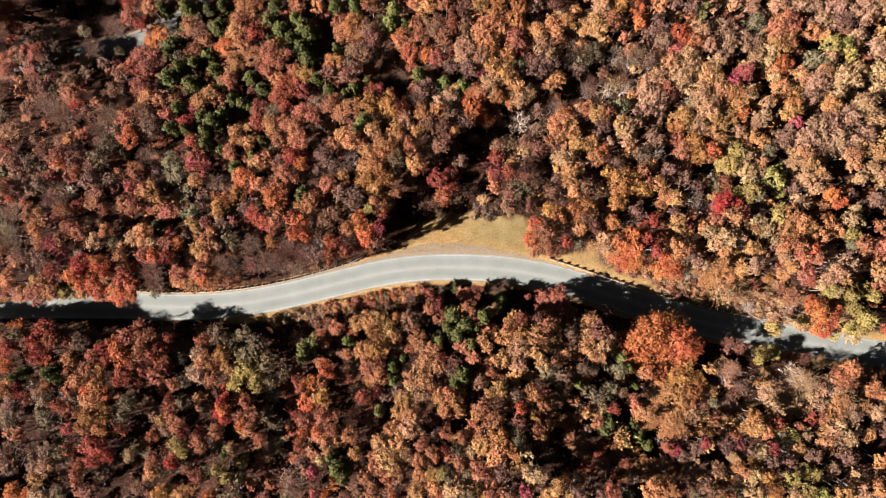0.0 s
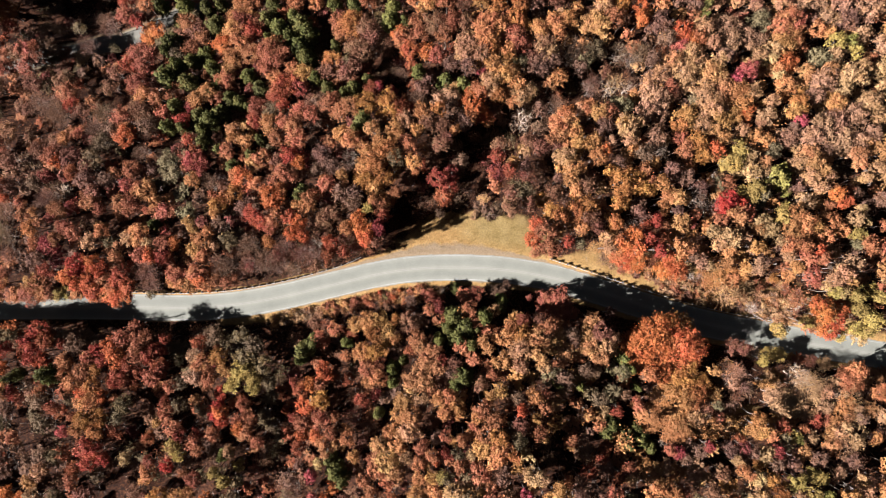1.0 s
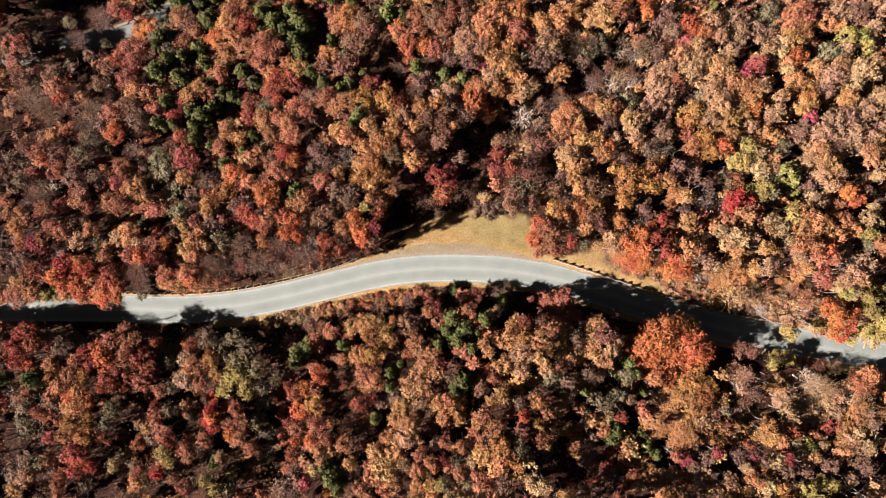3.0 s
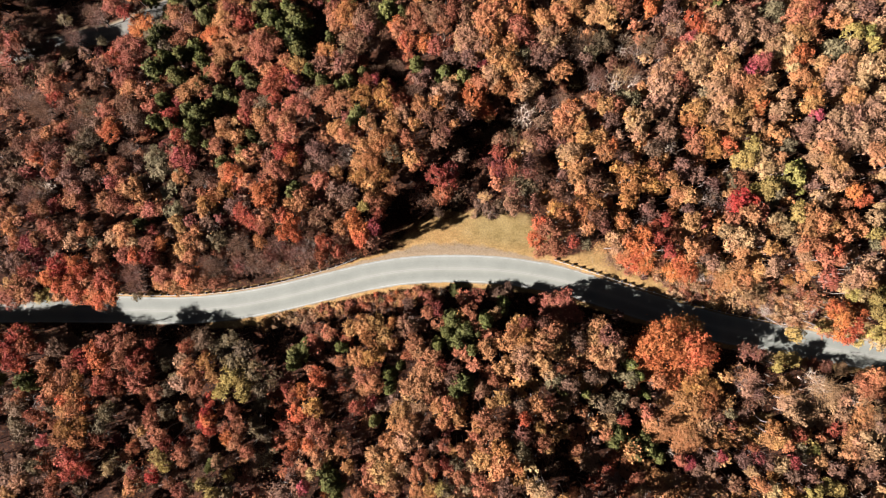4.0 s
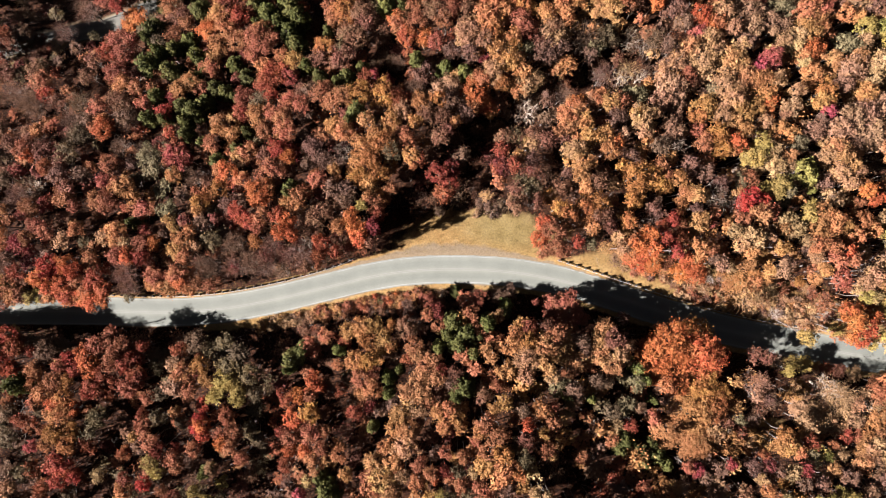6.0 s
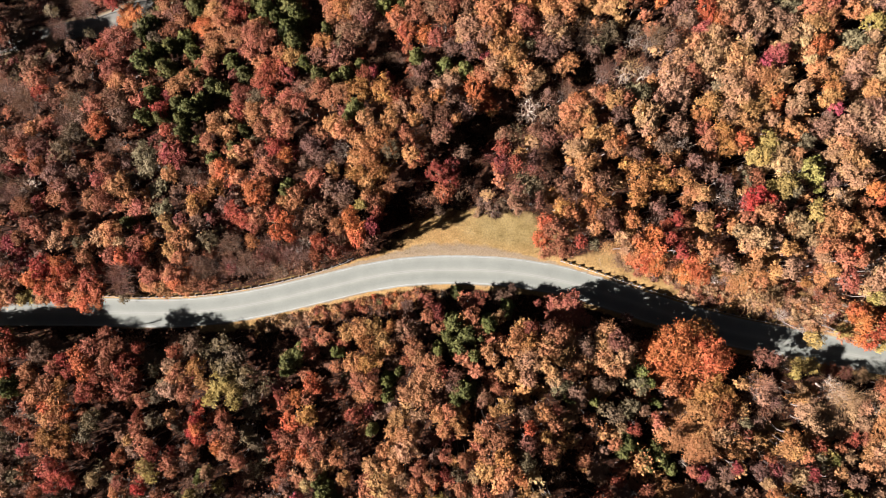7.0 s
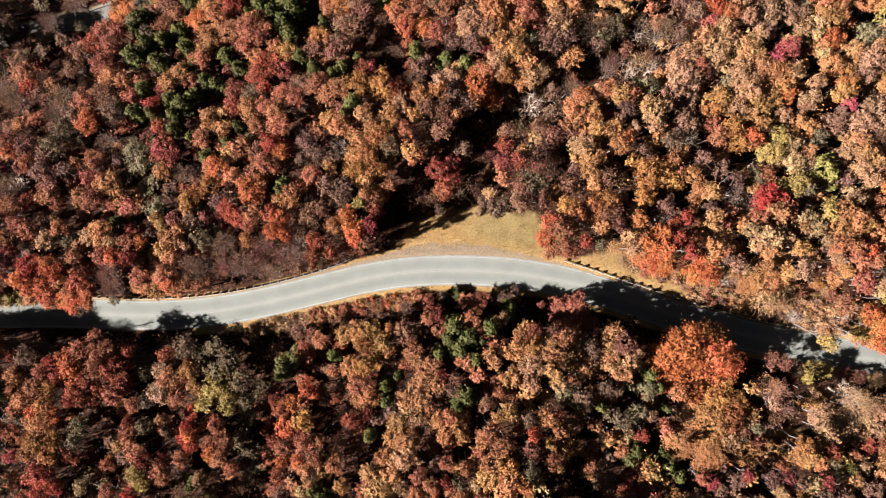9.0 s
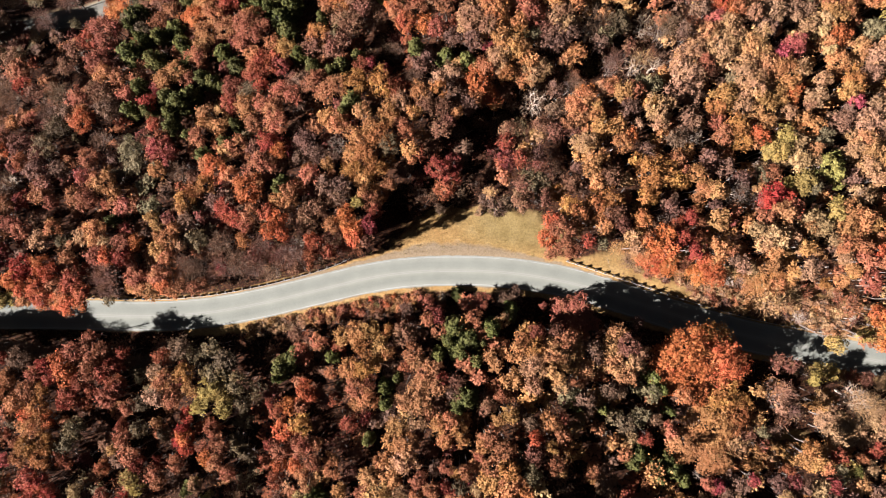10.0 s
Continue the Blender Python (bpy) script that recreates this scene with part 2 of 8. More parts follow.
def spline(points, xs):
    """Catmull-Rom through points sorted by x."""
    px = np.array([p[0] for p in points], float)
    py = np.array([p[1] for p in points], float)
    slope = np.gradient(py, px)
    i = np.clip(np.searchsorted(px, xs) - 1, 0, len(px) - 2)
    w = px[i + 1] - px[i]
    t = (xs - px[i]) / w
    return ((2 * t**3 - 3 * t**2 + 1) * py[i] + (t**3 - 2 * t**2 + t) * w * slope[i]
            + (-2 * t**3 + 3 * t**2) * py[i + 1] + (t**3 - t**2) * w * slope[i + 1])


ROAD_Y = spline(ROAD, ROAD_X)
ROAD_SLOPE = np.gradient(ROAD_Y, ROAD_X)


def road_off(x, y):
    """Signed distance north of the road's centre line, near enough for the gentle bends."""
    return (y - np.interp(x, ROAD_X, ROAD_Y)) / np.sqrt(1 + np.interp(x, ROAD_X, ROAD_SLOPE) ** 2)


def road_z(x):
    return 5.5 * np.tanh(np.asarray(x) / 110.0)


GULLIES = ([(-9, 9.5), (1, 14), (8, 24), (14, 33), (30, 40), (40, 46)], [(-150, 64), (-118, 69), (-98, 75), (-80, 84)])


def gully_depth(x, y):
    """Two dark gullies: one leads away from the outside of the bend, one lies below the lower road."""
    deep = np.zeros(np.shape(x))
    for line, depth, width in zip(GULLIES, (7.0, 11.0), (5.5, 6.0)):
        best = np.full(np.shape(x), 1e9)
        for (ax, ay), (bx, by) in zip(line[:-1], line[1:]):
            t = np.clip(((x - ax) * (bx - ax) + (y - ay) * (by - ay)) / ((bx - ax) ** 2 + (by - ay) ** 2), 0, 1)
            best = np.minimum(best, np.hypot(x - ax - t * (bx - ax), y - ay - t * (by - ay)))
        deep = deep + depth * np.exp(-((best / width) ** 2))
    return deep * np.clip((road_off(x, y) - 6.0) / 7.0, 0, 1)


def ground_z(x, y):
    """Height of the hillside: it falls to the north, rises to the south, and is benched along the road."""
    d = road_off(x, y)
    far = np.maximum(np.abs(d) - 5.5, 0)
    reach = 160 * np.tanh(far / 160)
    north = (0.30 + 0.10 * np.clip(-np.asarray(x) / 100.0, 0, 1) - 0.07 * np.clip(np.asarray(x) / 40.0, 0, 1)) * reach
    south = 0.22 * reach
    lumps = 0.9 * np.sin(x * 0.11 + 1.3) * np.sin(y * 0.13 + 0.4) + 0.45 * np.sin(x * 0.31 + y * 0.23) + 0.25 * np.sin(x * 0.7 - y * 0.6)
    return road_z(x) + np.where(d > 0, -north, south) + lumps * np.clip((far - 2) / 12, 0, 1) - gully_depth(np.asarray(x, float), np.asarray(y, float))


LOWER_ROAD = [(-330, 22), (-220, 43), (-130, 52.3), (-106.7, 56.6), (-98.2, 58.9), (-91.1, 61.0), (-85.4, 63.0), (-77, 67.7), (-60, 80), (-20, 112), (40, 150)]


def lower_off(x, y):
    xs = np.linspace(-330, 40, 741)
    return y - np.interp(x, xs, spline(LOWER_ROAD, xs))


def hill_z(x, y):
    """The ground itself: the hillside with the bench of the lower road and the bed under the asphalt."""
    x, y = np.asarray(x, float), np.asarray(y, float)
    z = ground_z(x, y)
    xs = np.linspace(-330, 40, 741)
    bench = ground_z(x, np.interp(x, xs, spline(LOWER_ROAD, xs)))
    w = np.clip(1.6 - np.abs(lower_off(x, y)) / 5.0, 0, 1) * ((x > -330) & (x < 40))
    z = z * (1 - w) + bench * w
    z = np.where((np.abs(lower_off(x, y)) < 2.9) & (x > -330) & (x < 40), z - 0.25, z)
    return np.where(np.abs(road_off(x, y)) < 2.3, z - 0.22, z)


def link_mesh(name, verts, faces, mat, parent=None, label="", smooth=False):
    me = bpy.data.meshes.new(name)
    me.from_pydata(verts, [], faces)
    if mat:
        me.materials.append(mat)
    if smooth:
        me.shade_smooth()
    ob = new(name, me)
    ob.parent = parent
    return tagged(ob, label)


def build_ground():
    def steps(inner, near, far):
        """Fine steps inside, growing to the horizon."""
        s = list(np.arange(0, inner, near))
        v, g = inner, near
        while v < far:
            s.append(v)
            g *= 1.28
            v += g
        s.append(far)
        return np.array([-q for q in s[:0:-1]] + s)
    xs, ys = steps(136, 1.25, 3500), steps(92, 1.0, 3500)
    gx, gy = np.meshgrid(xs, ys)
    gz = hill_z(gx, gy)
    nx, ny = len(xs), len(ys)
    verts = np.stack([gx, gy, gz], -1).reshape(-1, 3)
    i, j = np.meshgrid(np.arange(nx - 1), np.arange(ny - 1))
    k = (j * nx + i).ravel()
    faces = np.stack([k, k + 1, k + nx + 1, k + nx], -1)
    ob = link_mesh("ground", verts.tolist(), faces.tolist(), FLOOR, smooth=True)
    tagged(ob, "sloping forest floor of brown leaf litter with dry grass verges", "ground", kind="structure")
    x, y = verts[:, 0], verts[:, 1]
    d = road_off(x, y)
    # open meadow on the outside of the bend, golden verges, gravel shoulders
    meadow = np.clip(1.5 - np.sqrt(((x - 9) / 19) ** 2 + ((d - 7) / 7.5) ** 2), 0, 1) * (d > 0)
    verge_n = np.clip(1.35 - np.maximum(d - 3.2, 0) / (1.3 + 1.3 * np.clip((x + 22) / 8, 0, 1) + 9.0 * np.clip((x - 28) / 20, 0, 1) * np.clip((105 - x) / 20, 0, 1)), 0, 1) * (d > 0)
    verge_s = np.clip(1.35 - np.maximum(-d - 3.2, 0) / (1.5 + 1.5 * np.exp(-(((x + 36) / 18) ** 2))), 0, 1) * (d < 0) * np.clip((x + 62) / 8, 0, 1)
    glade = np.clip(1.3 - np.sqrt(((x - 66) / 16) ** 2 + ((y + 41) / 4.5) ** 2), 0, 1)
    grass = np.maximum.reduce([meadow, verge_n, verge_s, glade])
    low = np.clip(1.7 - np.abs(lower_off(x, y)) / 2.6, 0, 1) * ((x > -330) & (x < 40))
    gravel = np.clip(1.3 - (np.abs(d) - 3.0) / (0.5 + (3.4 * np.exp(-(((x - 2) / 17) ** 2)) + 0.5 * np.exp(-(((x + 35) / 16) ** 2))) * (d > 0)), 0, 0.9) * (np.abs(d) < 8)
    gravel = np.maximum(gravel, low)
    lush = 0.6 * np.clip(1.5 - np.sqrt(((x - 15) / 10) ** 2 + ((d - 10) / 5) ** 2), 0, 1) * (d > 0)
    for name, values in (("grass", grass), ("gravel", gravel), ("lush", lush)):
        at = ob.data.attributes.new(name, "FLOAT", "POINT")
        at.data.foreach_set("value", values.astype(np.float32))
    return ob


build_ground()


def road_frame(x):
    """Point on the centre line and the unit normal to its north."""
    y = float(np.interp(x, ROAD_X, ROAD_Y))
    s = float(np.interp(x, ROAD_X, ROAD_SLOPE))
    n = Vector((-s, 1, 0)).normalized()
    return Vector((x, y, float(road_z(x)))), n


def lower_frame(x):
    xs = np.linspace(-330, 40, 741)
    ys = spline(LOWER_ROAD, xs)
    y = float(np.interp(x, xs, ys))
    n = Vector((-float(np.interp(x, xs, np.gradient(ys, xs))), 1, 0)).normalized()
    return Vector((x, y, float(ground_z(x, y)))), n


def ribbon(name, x0, x1, off0, off1, lift, mat, thick=0.0, step=1.0, broken=None, parent=None, wob=0.0, frame_at=road_frame):
    """A strip along the road between two offsets from its centre line, with uv v running across."""
    verts, faces, uvs = [], [], []
    xs = np.arange(x0, x1 + 0.01, step)
    cols = 7 if thick else 2
    for n, x in enumerate(xs):
        p, nn = frame_at(x)
        for c in range(cols):
            f = c / (cols - 1)
            edge = (c in (0, cols - 1)) * wob * noise.noise((x * 0.8, c * 3.0, 0))
            o = off0 + (off1 - off0) * f + edge
            crown = 0.07 * (1 - min(1, abs(o) / 3.3) ** 2)
            q = p + nn * o
            verts.append((q.x, q.y, q.z + lift + crown))
        if n and not (broken and broken(x)):
            for c in range(cols - 1):
                b = n * cols + c
                faces.append((b - cols, b, b + 1, b - cols + 1)[::-1])
                uvs += [(0, (c + 1) / (cols - 1)), (1, (c + 1) / (cols - 1)), (1, c / (cols - 1)), (0, c / (cols - 1))]
    if thick:
        top = len(verts)
        for n in range(len(xs)):
            for c in (0, cols - 1):
                v = verts[n * cols + c]
                verts.append((v[0], v[1], v[2] - thick))
        for n in range(1, len(xs)):
            for side, c in ((0, 0), (1, cols - 1)):
                a, b = (n - 1) * cols + c, n * cols + c
                a2, b2 = top + 2 * (n - 1) + side, top + 2 * n + side
                faces.append((a, b, b2, a2) if side else (b, a, a2, b2))
                uvs += [(0, side)] * 4
    ob = link_mesh(name, verts, faces, mat, parent)
    layer = ob.data.uv_layers.new(name="UVMap")
    for loop, uv in zip(layer.data, uvs):
        loop.uv = uv
    return ob


road = tagged(ribbon("road", -260, 260, -3.3, 3.3, 0.03, ASPHALT, 0.3, 1.0, wob=0.12), "narrow sun-bleached grey two-lane road curving through forest", "road", kind="structure")
worn = lambda x: noise.noise((x * 0.35, 7.0, 0)) > 0.28
for nm, o, w, mt in (("edge_line", -2.95, 0.16, LINE_WHITE), ("edge_line", 2.95, 0.13, LINE_WHITE), ("centre_line", -0.17, 0.11, LINE_YELLOW), ("centre_line", 0.17, 0.11, LINE_YELLOW)):
    ribbon(nm, -200, 200, o - w / 2, o + w / 2, 0.036, mt, 0.0, 0.8, worn if nm == "edge_line" and o > 0 else None, road)
tagged(ribbon("lower_road", -300, 30, -2.3, 2.3, 0.05, DUSTY_ASPHALT, 0.5, 1.0, wob=0.2, frame_at=lower_frame), "pale dusty lower road glimpsed between the trees", "road", kind="structure")


# ---- trees ----
def leaf_tris(centre, normal, size, rng, stretch=1.5):
    """Small leaf sprays, each a slender triangle: centre, facing and size of each."""
    n = len(centre)
    normal = normal / np.linalg.norm(normal, axis=1, keepdims=True)
    side = np.cross(normal, rng.normal(size=(n, 3)))
    side /= np.linalg.norm(side, axis=1, keepdims=True)
    along = np.cross(normal, side)
    s = size[:, None] * 0.5
    return np.stack([centre + along * s * stretch, centre - along * s * 0.8 + side * s, centre - along * s * 0.8 - side * s], 1)


def strand_tris(start, way, length, width, rng):
    """Thin twigs that taper to a point."""
    side = np.cross(way, rng.normal(size=way.shape))
    side *= (0.5 * width / np.linalg.norm(side, axis=1))[:, None]
    return np.stack([start - side, start + side, start + way * length[:, None]], 1)


def tri_mesh(name, tris, mat):
    n = len(tris)
    me = bpy.data.meshes.new(name)
    me.vertices.add(3 * n)
    me.vertices.foreach_set("co", tris.ravel().astype(np.float32))
    me.loops.add(3 * n)
    me.loops.foreach_set("vertex_index", np.arange(3 * n, dtype=np.int32))
    me.polygons.add(n)
    me.polygons.foreach_set("loop_start", np.arange(0, 3 * n, 3, dtype=np.int32))
    me.update(calc_edges=True)
    me.validate()
    me.materials.append(mat)
    return me


def leaf_mesh(name, centre, normal, size, rng, stretch=1.5, extra=None):
    tris = leaf_tris(centre, normal, size, rng, stretch)
    return tri_mesh(name, tris if extra is None else np.concatenate([tris, extra]), LEAVES["rust"])


def twig_spray(seed, radius, height, count, depth=0.34, width=0.07):
    """Fine twigs that fan outwards and upwards through the crown."""
    rng = np.random.default_rng(seed)
    v = rng.normal(size=(count, 3))
    v[:, 2] = np.abs(v[:, 2]) * 0.9 - 0.25
    v /= np.linalg.norm(v, axis=1, keepdims=True)
    rz = 0.80 * radius
    swell = 1 + 0.18 * np.sin(3 * np.arctan2(v[:, 1], v[:, 0]) + seed)
    at = rng.uniform(0.2, 0.9, count) * swell * (1 + 0.25 * np.sin(7 * v[:, 0] + 5 * v[:, 2] + seed))
    start = v * at[:, None] * np.array([radius, radius, rz]) + np.array([0, 0, height - rz])
    way = v + rng.normal(scale=0.62, size=v.shape) + np.array([0, 0, 0.3])
    way /= np.linalg.norm(way, axis=1, keepdims=True)
    return strand_tris(start, way, radius * depth * rng.uniform(0.4, 1.3, count), width * rng.uniform(0.6, 1.3, count), rng)


def limb(verts, faces, a, b, ra, rb, sides=3):
    """A tapered round stick from a to b."""
    w = (b - a).normalized()
    u = w.orthogonal().normalized()
    v = w.cross(u)
    k = len(verts)
    for p, r in ((a, ra), (b, rb)):
        for i in range(sides):
            t = 2 * math.pi * i / sides
            verts.append(tuple(p + (u * math.cos(t) + v * math.sin(t)) * r))
    for i in range(sides):
        j = (i + 1) % sides
        faces.append((k + i, k + j, k + sides + j, k + sides + i))


def wood_mesh(name, rnd, radius, height, levels, splits, fork, girth, mat, spread=1.0):
    """Trunk and limbs that fork again and again, ending within the crown."""
    verts, faces, tips = [], [], []
    def grow(p, way, length, r, level):
        mid = p + way * length * 0.5 + Vector((rnd.uniform(-1, 1), rnd.uniform(-1, 1), rnd.uniform(-0.4, 0.4))) * length * 0.07
        end = p + way * length
        sides = 6 if level == 0 else 4 if level == 1 else 3
        if level < 2:
            limb(verts, faces, p, mid, r, r * 0.8, sides)
            limb(verts, faces, mid, end, r * 0.8, r * 0.58, sides)
        else:
            limb(verts, faces, p, end, r, r * 0.5, sides)
        if level >= levels:
            tips.append(end)
            return
        n = splits[level]
        start = rnd.uniform(0, 6.28)
        for i in range(n):
            t = start + 6.28 * (i + rnd.uniform(-0.25, 0.25)) / n
            f = rnd.uniform(0.45, 1.0) if level else rnd.uniform(0.7, 1.0)
            base = p.lerp(end, f)
            tilt = rnd.uniform(0.45, 1.0) * spread
            u = way.orthogonal().normalized()
            v = way.cross(u)
            nw = (way * math.cos(tilt) + (u * math.cos(t) + v * math.sin(t)) * math.sin(tilt) + Vector((0, 0, 0.18))).normalized()
            grow(base, nw, length_of[level + 1] * rnd.uniform(0.75, 1.2), max(r * (0.55 if level else 0.42), 0.03), level + 1)
    length_of = [height * fork, radius * 0.72, radius * 0.42, radius * 0.30, radius * 0.2]
    grow(Vector((0, 0, -0.6)), Vector((rnd.uniform(-0.06, 0.06), rnd.uniform(-0.06, 0.06), 1)).normalized(), height * fork + 0.6, girth, 0)
    me = bpy.data.meshes.new(name)
    me.from_pydata(verts, [], faces)
    me.materials.append(mat)
    return me, np.array([tuple(t) for t in tips])


def crown_mesh(seed, radius, height, lobes, count, leaf, gaps=0.0, extra=None):
    """A broad crown: lobes over an uneven dome, each covered with leaf sprays."""
    rng = np.random.default_rng(seed)
    rz = 0.80 * radius
    zc = height - rz
    i = np.arange(lobes)
    cz = 1 - (i + 0.5) / lobes * 1.5
    th = i * 2.39996 + rng.uniform(-0.4, 0.4, lobes)
    d = np.stack([np.sqrt(np.maximum(0, 1 - cz**2)) * np.cos(th), np.sqrt(np.maximum(0, 1 - cz**2)) * np.sin(th), cz], -1)
    d += rng.normal(scale=0.10, size=d.shape)
    swell = 1 + 0.09 * np.sin(2 * th + seed) + 0.09 * np.sin(3 * th + 2.1 * seed) + 0.05 * np.sin(5 * th + 0.7 * seed)
    lr = radius * rng.uniform(0.19, 0.36, lobes)
    c = d * (radius * 0.80 * swell * rng.uniform(0.78, 1.08, lobes))[:, None]
    c[:, 2] = zc + c[:, 2] / radius * rz * 1.05
    keep = rng.random(lobes) >= gaps
    c, lr, d = c[keep], lr[keep], d[keep]
    # leaf clusters over the lobes, each facing one way, and broad shaded leaves within that close the crown
    w = lr**2 * (0.55 + 0.45 * np.clip(d[:, 2] + 0.4, 0, 1))
    n = max(12, count // 11)
    pick = rng.choice(len(c), size=n, p=w / w.sum())
    v = rng.normal(size=(n, 3))
    v /= np.linalg.norm(v, axis=1, keepdims=True)
    v = np.where(((v * d[pick]).sum(1) < -0.25)[:, None], -v, v)
    middle = c[pick] + v * (lr[pick] * rng.uniform(0.55, 1.2, n))[:, None] * np.array([1, 1, 0.85])
    facing = v + np.array([0, 0, 0.45]) + rng.normal(scale=0.32, size=(n, 3))
    wide = rng.uniform(0.20, 0.42, n) * (radius / 3.0) ** 0.25
    own = rng.integers(0, n, count)
    p = middle[own] + rng.normal(size=(count, 3)) * wide[own][:, None] * np.array([1, 1, 0.7])
    tris = leaf_tris(p, facing[own] + rng.normal(scale=0.38, size=(count, 3)), leaf * rng.uniform(0.65, 1.25, count), rng)
    m = len(c) * 7
    at = np.arange(m) % len(c)
    inner = c[at] * np.array([0.94, 0.94, 1.0]) + rng.normal(size=(m, 3)) * (0.42 * lr[at])[:, None] - np.array([0, 0, 0.05 * radius])
    core = leaf_tris(inner, rng.normal(scale=0.6, size=(m, 3)) + d[at] + np.array([0, 0, 0.6]), rng.uniform(0.36, 0.58, m) * (radius / 3.0) ** 0.5, rng)
    return tri_mesh("crown", np.concatenate([tris, core] if extra is None else [tris, core, extra]), LEAVES["rust"])


def twig_leaves(seed, tips, count, spread, leaf, extra=None):
    """The last leaves round the tips of the twigs."""
    rng = np.random.default_rng(seed)
    p = tips[rng.integers(0, len(tips), count)] + rng.normal(scale=spread, size=(count, 3))
    return leaf_mesh("crown", p, rng.normal(size=(count, 3)) + np.array([0, 0, 0.6]), leaf * rng.uniform(0.6, 1.3, count), rng, extra=extra)


def needle_mesh(seed, radius, height, count):
    """A pine's crown: tiers of boughs that shorten upwards, clad with needle tufts."""
    rng = np.random.default_rng(seed)
    tiers = 9
    boughs = []
    for t in range(tiers):
        f = t / (tiers - 1)
        z, reach = height * (0.36 + 0.60 * f), radius * (1.08 - 0.72 * f**2.2) * rng.uniform(0.85, 1.1)
        n = int(8 - 3 * f)
        for k in range(n):
            a = 6.283 * (k + rng.uniform(-0.3, 0.3)) / n + t * 1.3
            boughs.append((z, reach * rng.uniform(0.7, 1.1), a))
    b = np.array(boughs)
    w = b[:, 1] ** 1.3
    pick = rng.choice(len(b), size=count, p=w / w.sum())
    s = rng.random(count) ** 0.6
    r, a = b[pick, 1] * s, b[pick, 2] + rng.normal(scale=0.17, size=count) / (0.35 + s)
    z = b[pick, 0] + 0.18 * r + rng.normal(scale=0.16, size=count)
    p = np.stack([r * np.cos(a), r * np.sin(a), z], -1)
    nrm = np.stack([np.cos(a) * 0.6, np.sin(a) * 0.6, np.ones(count)], -1) + rng.normal(scale=0.5, size=(count, 3))
    return leaf_mesh("crown", p, nrm, rng.uniform(0.22, 0.5, count) * (radius / 2.6) ** 0.5, rng, 2.0)


FORMS = {}   # kind -> list of (radius, height, wood mesh, leaf mesh), several shapes of each


def make_forms():
    rnd = random.Random(11)
    def add(kind, *form):
        FORMS.setdefault(kind, []).append(form)
    for size, radius, height, lobes, count, shapes in (("huge", 6.4, 16.0, 120, 8200, 3), ("big", 4.4, 14.5, 60, 3800, 5), ("mid", 2.8, 12.0, 36, 1720, 6), ("small", 1.8, 9.5, 20, 820, 5)):
        for k in range(shapes):
            wood, _ = wood_mesh("trunk", rnd, radius, height, 2, (5, 2), 0.62, 0.045 * radius + 0.06, BARK)
            add("leafy_" + size, radius, height, wood, crown_mesh(10 * k + lobes, radius, height, lobes, count, 0.295 if radius > 4 else 0.275))
        for k in range(4 if size != "huge" else 0):
            wood, tips = wood_mesh("trunk", rnd, radius, height, 3, (4, 3, 2), 0.45, 0.04 * radius + 0.05, BARK)
            add("airy_" + size, radius, height, wood, crown_mesh(200 + 10 * k + lobes, radius, height, int(lobes * 1.25), int(count * 0.5), 0.32, 0.15, twig_spray(210 + k, radius, height, int(count * 0.4))))
            wood, tips = wood_mesh("trunk", rnd, radius, height, 4, (5, 4, 3, 2), 0.42, 0.04 * radius + 0.05, BARK, 0.9)
            add("bare_" + size, radius, height, wood, twig_leaves(300 + k, tips, int(count * 0.1), 0.25 * radius ** 0.5, 0.26, twig_spray(310 + k, radius, height, int(count * 0.55), 0.4, 0.06)))
            wood, tips = wood_mesh("trunk", rnd, radius, height, 4, (5, 4, 3, 2), 0.42, 0.075 * radius + 0.10, PALE_BARK, 1.0)
            add("pale_bare_" + size, radius, height, wood, twig_leaves(400 + k, tips, int(count * 0.05), 0.25 * radius ** 0.5, 0.26, twig_spray(410 + k, radius, height, int(count * 0.14), 0.4, 0.06)))
    for k in range(5):
        wood, _ = wood_mesh("trunk", rnd, 1.2, 11.0, 1, (8,), 0.92, 0.16, BARK)
        add("pine", 2.6, 11.0, wood, needle_mesh(500 + k, 2.6, 11.0, 2400))
    for k in range(5):
        wood, tips = wood_mesh("trunk", rnd, 2.4, 5.0, 2, (5, 3), 0.42, 0.07, BARK, 0.8)
        add("scrub", 2.0, 5.0, wood, twig_leaves(700 + k, tips, 240, 0.7, 0.32, twig_spray(710 + k, 2.2, 5.0, 200, 0.4, 0.08)))
    for k in range(6):
        wood, tips = wood_mesh("trunk", rnd, 1.5, 8.5, 1, (5,), 0.5, 0.1, BARK)
        add("sapling", 1.7, 8.5, wood, crown_mesh(900 + 7 * k, 1.7, 8.5, 18, 225, 0.43, 0.1, twig_spray(950 + k, 1.7, 8.5, 50)))
    for k in range(4):
        wood, tips = wood_mesh("trunk", rnd, 1.6, 1.8, 3, (7, 3, 3), 0.2, 0.05, BARK, 1.3)
        add("bush", 1.9, 1.9, wood, crown_mesh(600 + k, 1.9, 1.9, 26, 420, 0.28, 0.1, twig_spray(610 + k, 1.9, 1.9, 260, 0.45, 0.08)))


def make_snags():
    """Tall leafless trunks with a few short limbs."""
    rnd = random.Random(12)
    for k in range(4):
        wood, tips = wood_mesh("trunk", rnd, 2.2, 16.0, 2, (7, 3), 0.93, 0.11, PALE_BARK, 0.9)
        FORMS.setdefault("snag", []).append((2.2, 16.0, wood, twig_leaves(800 + k, tips, 30, 0.3, 0.2)))


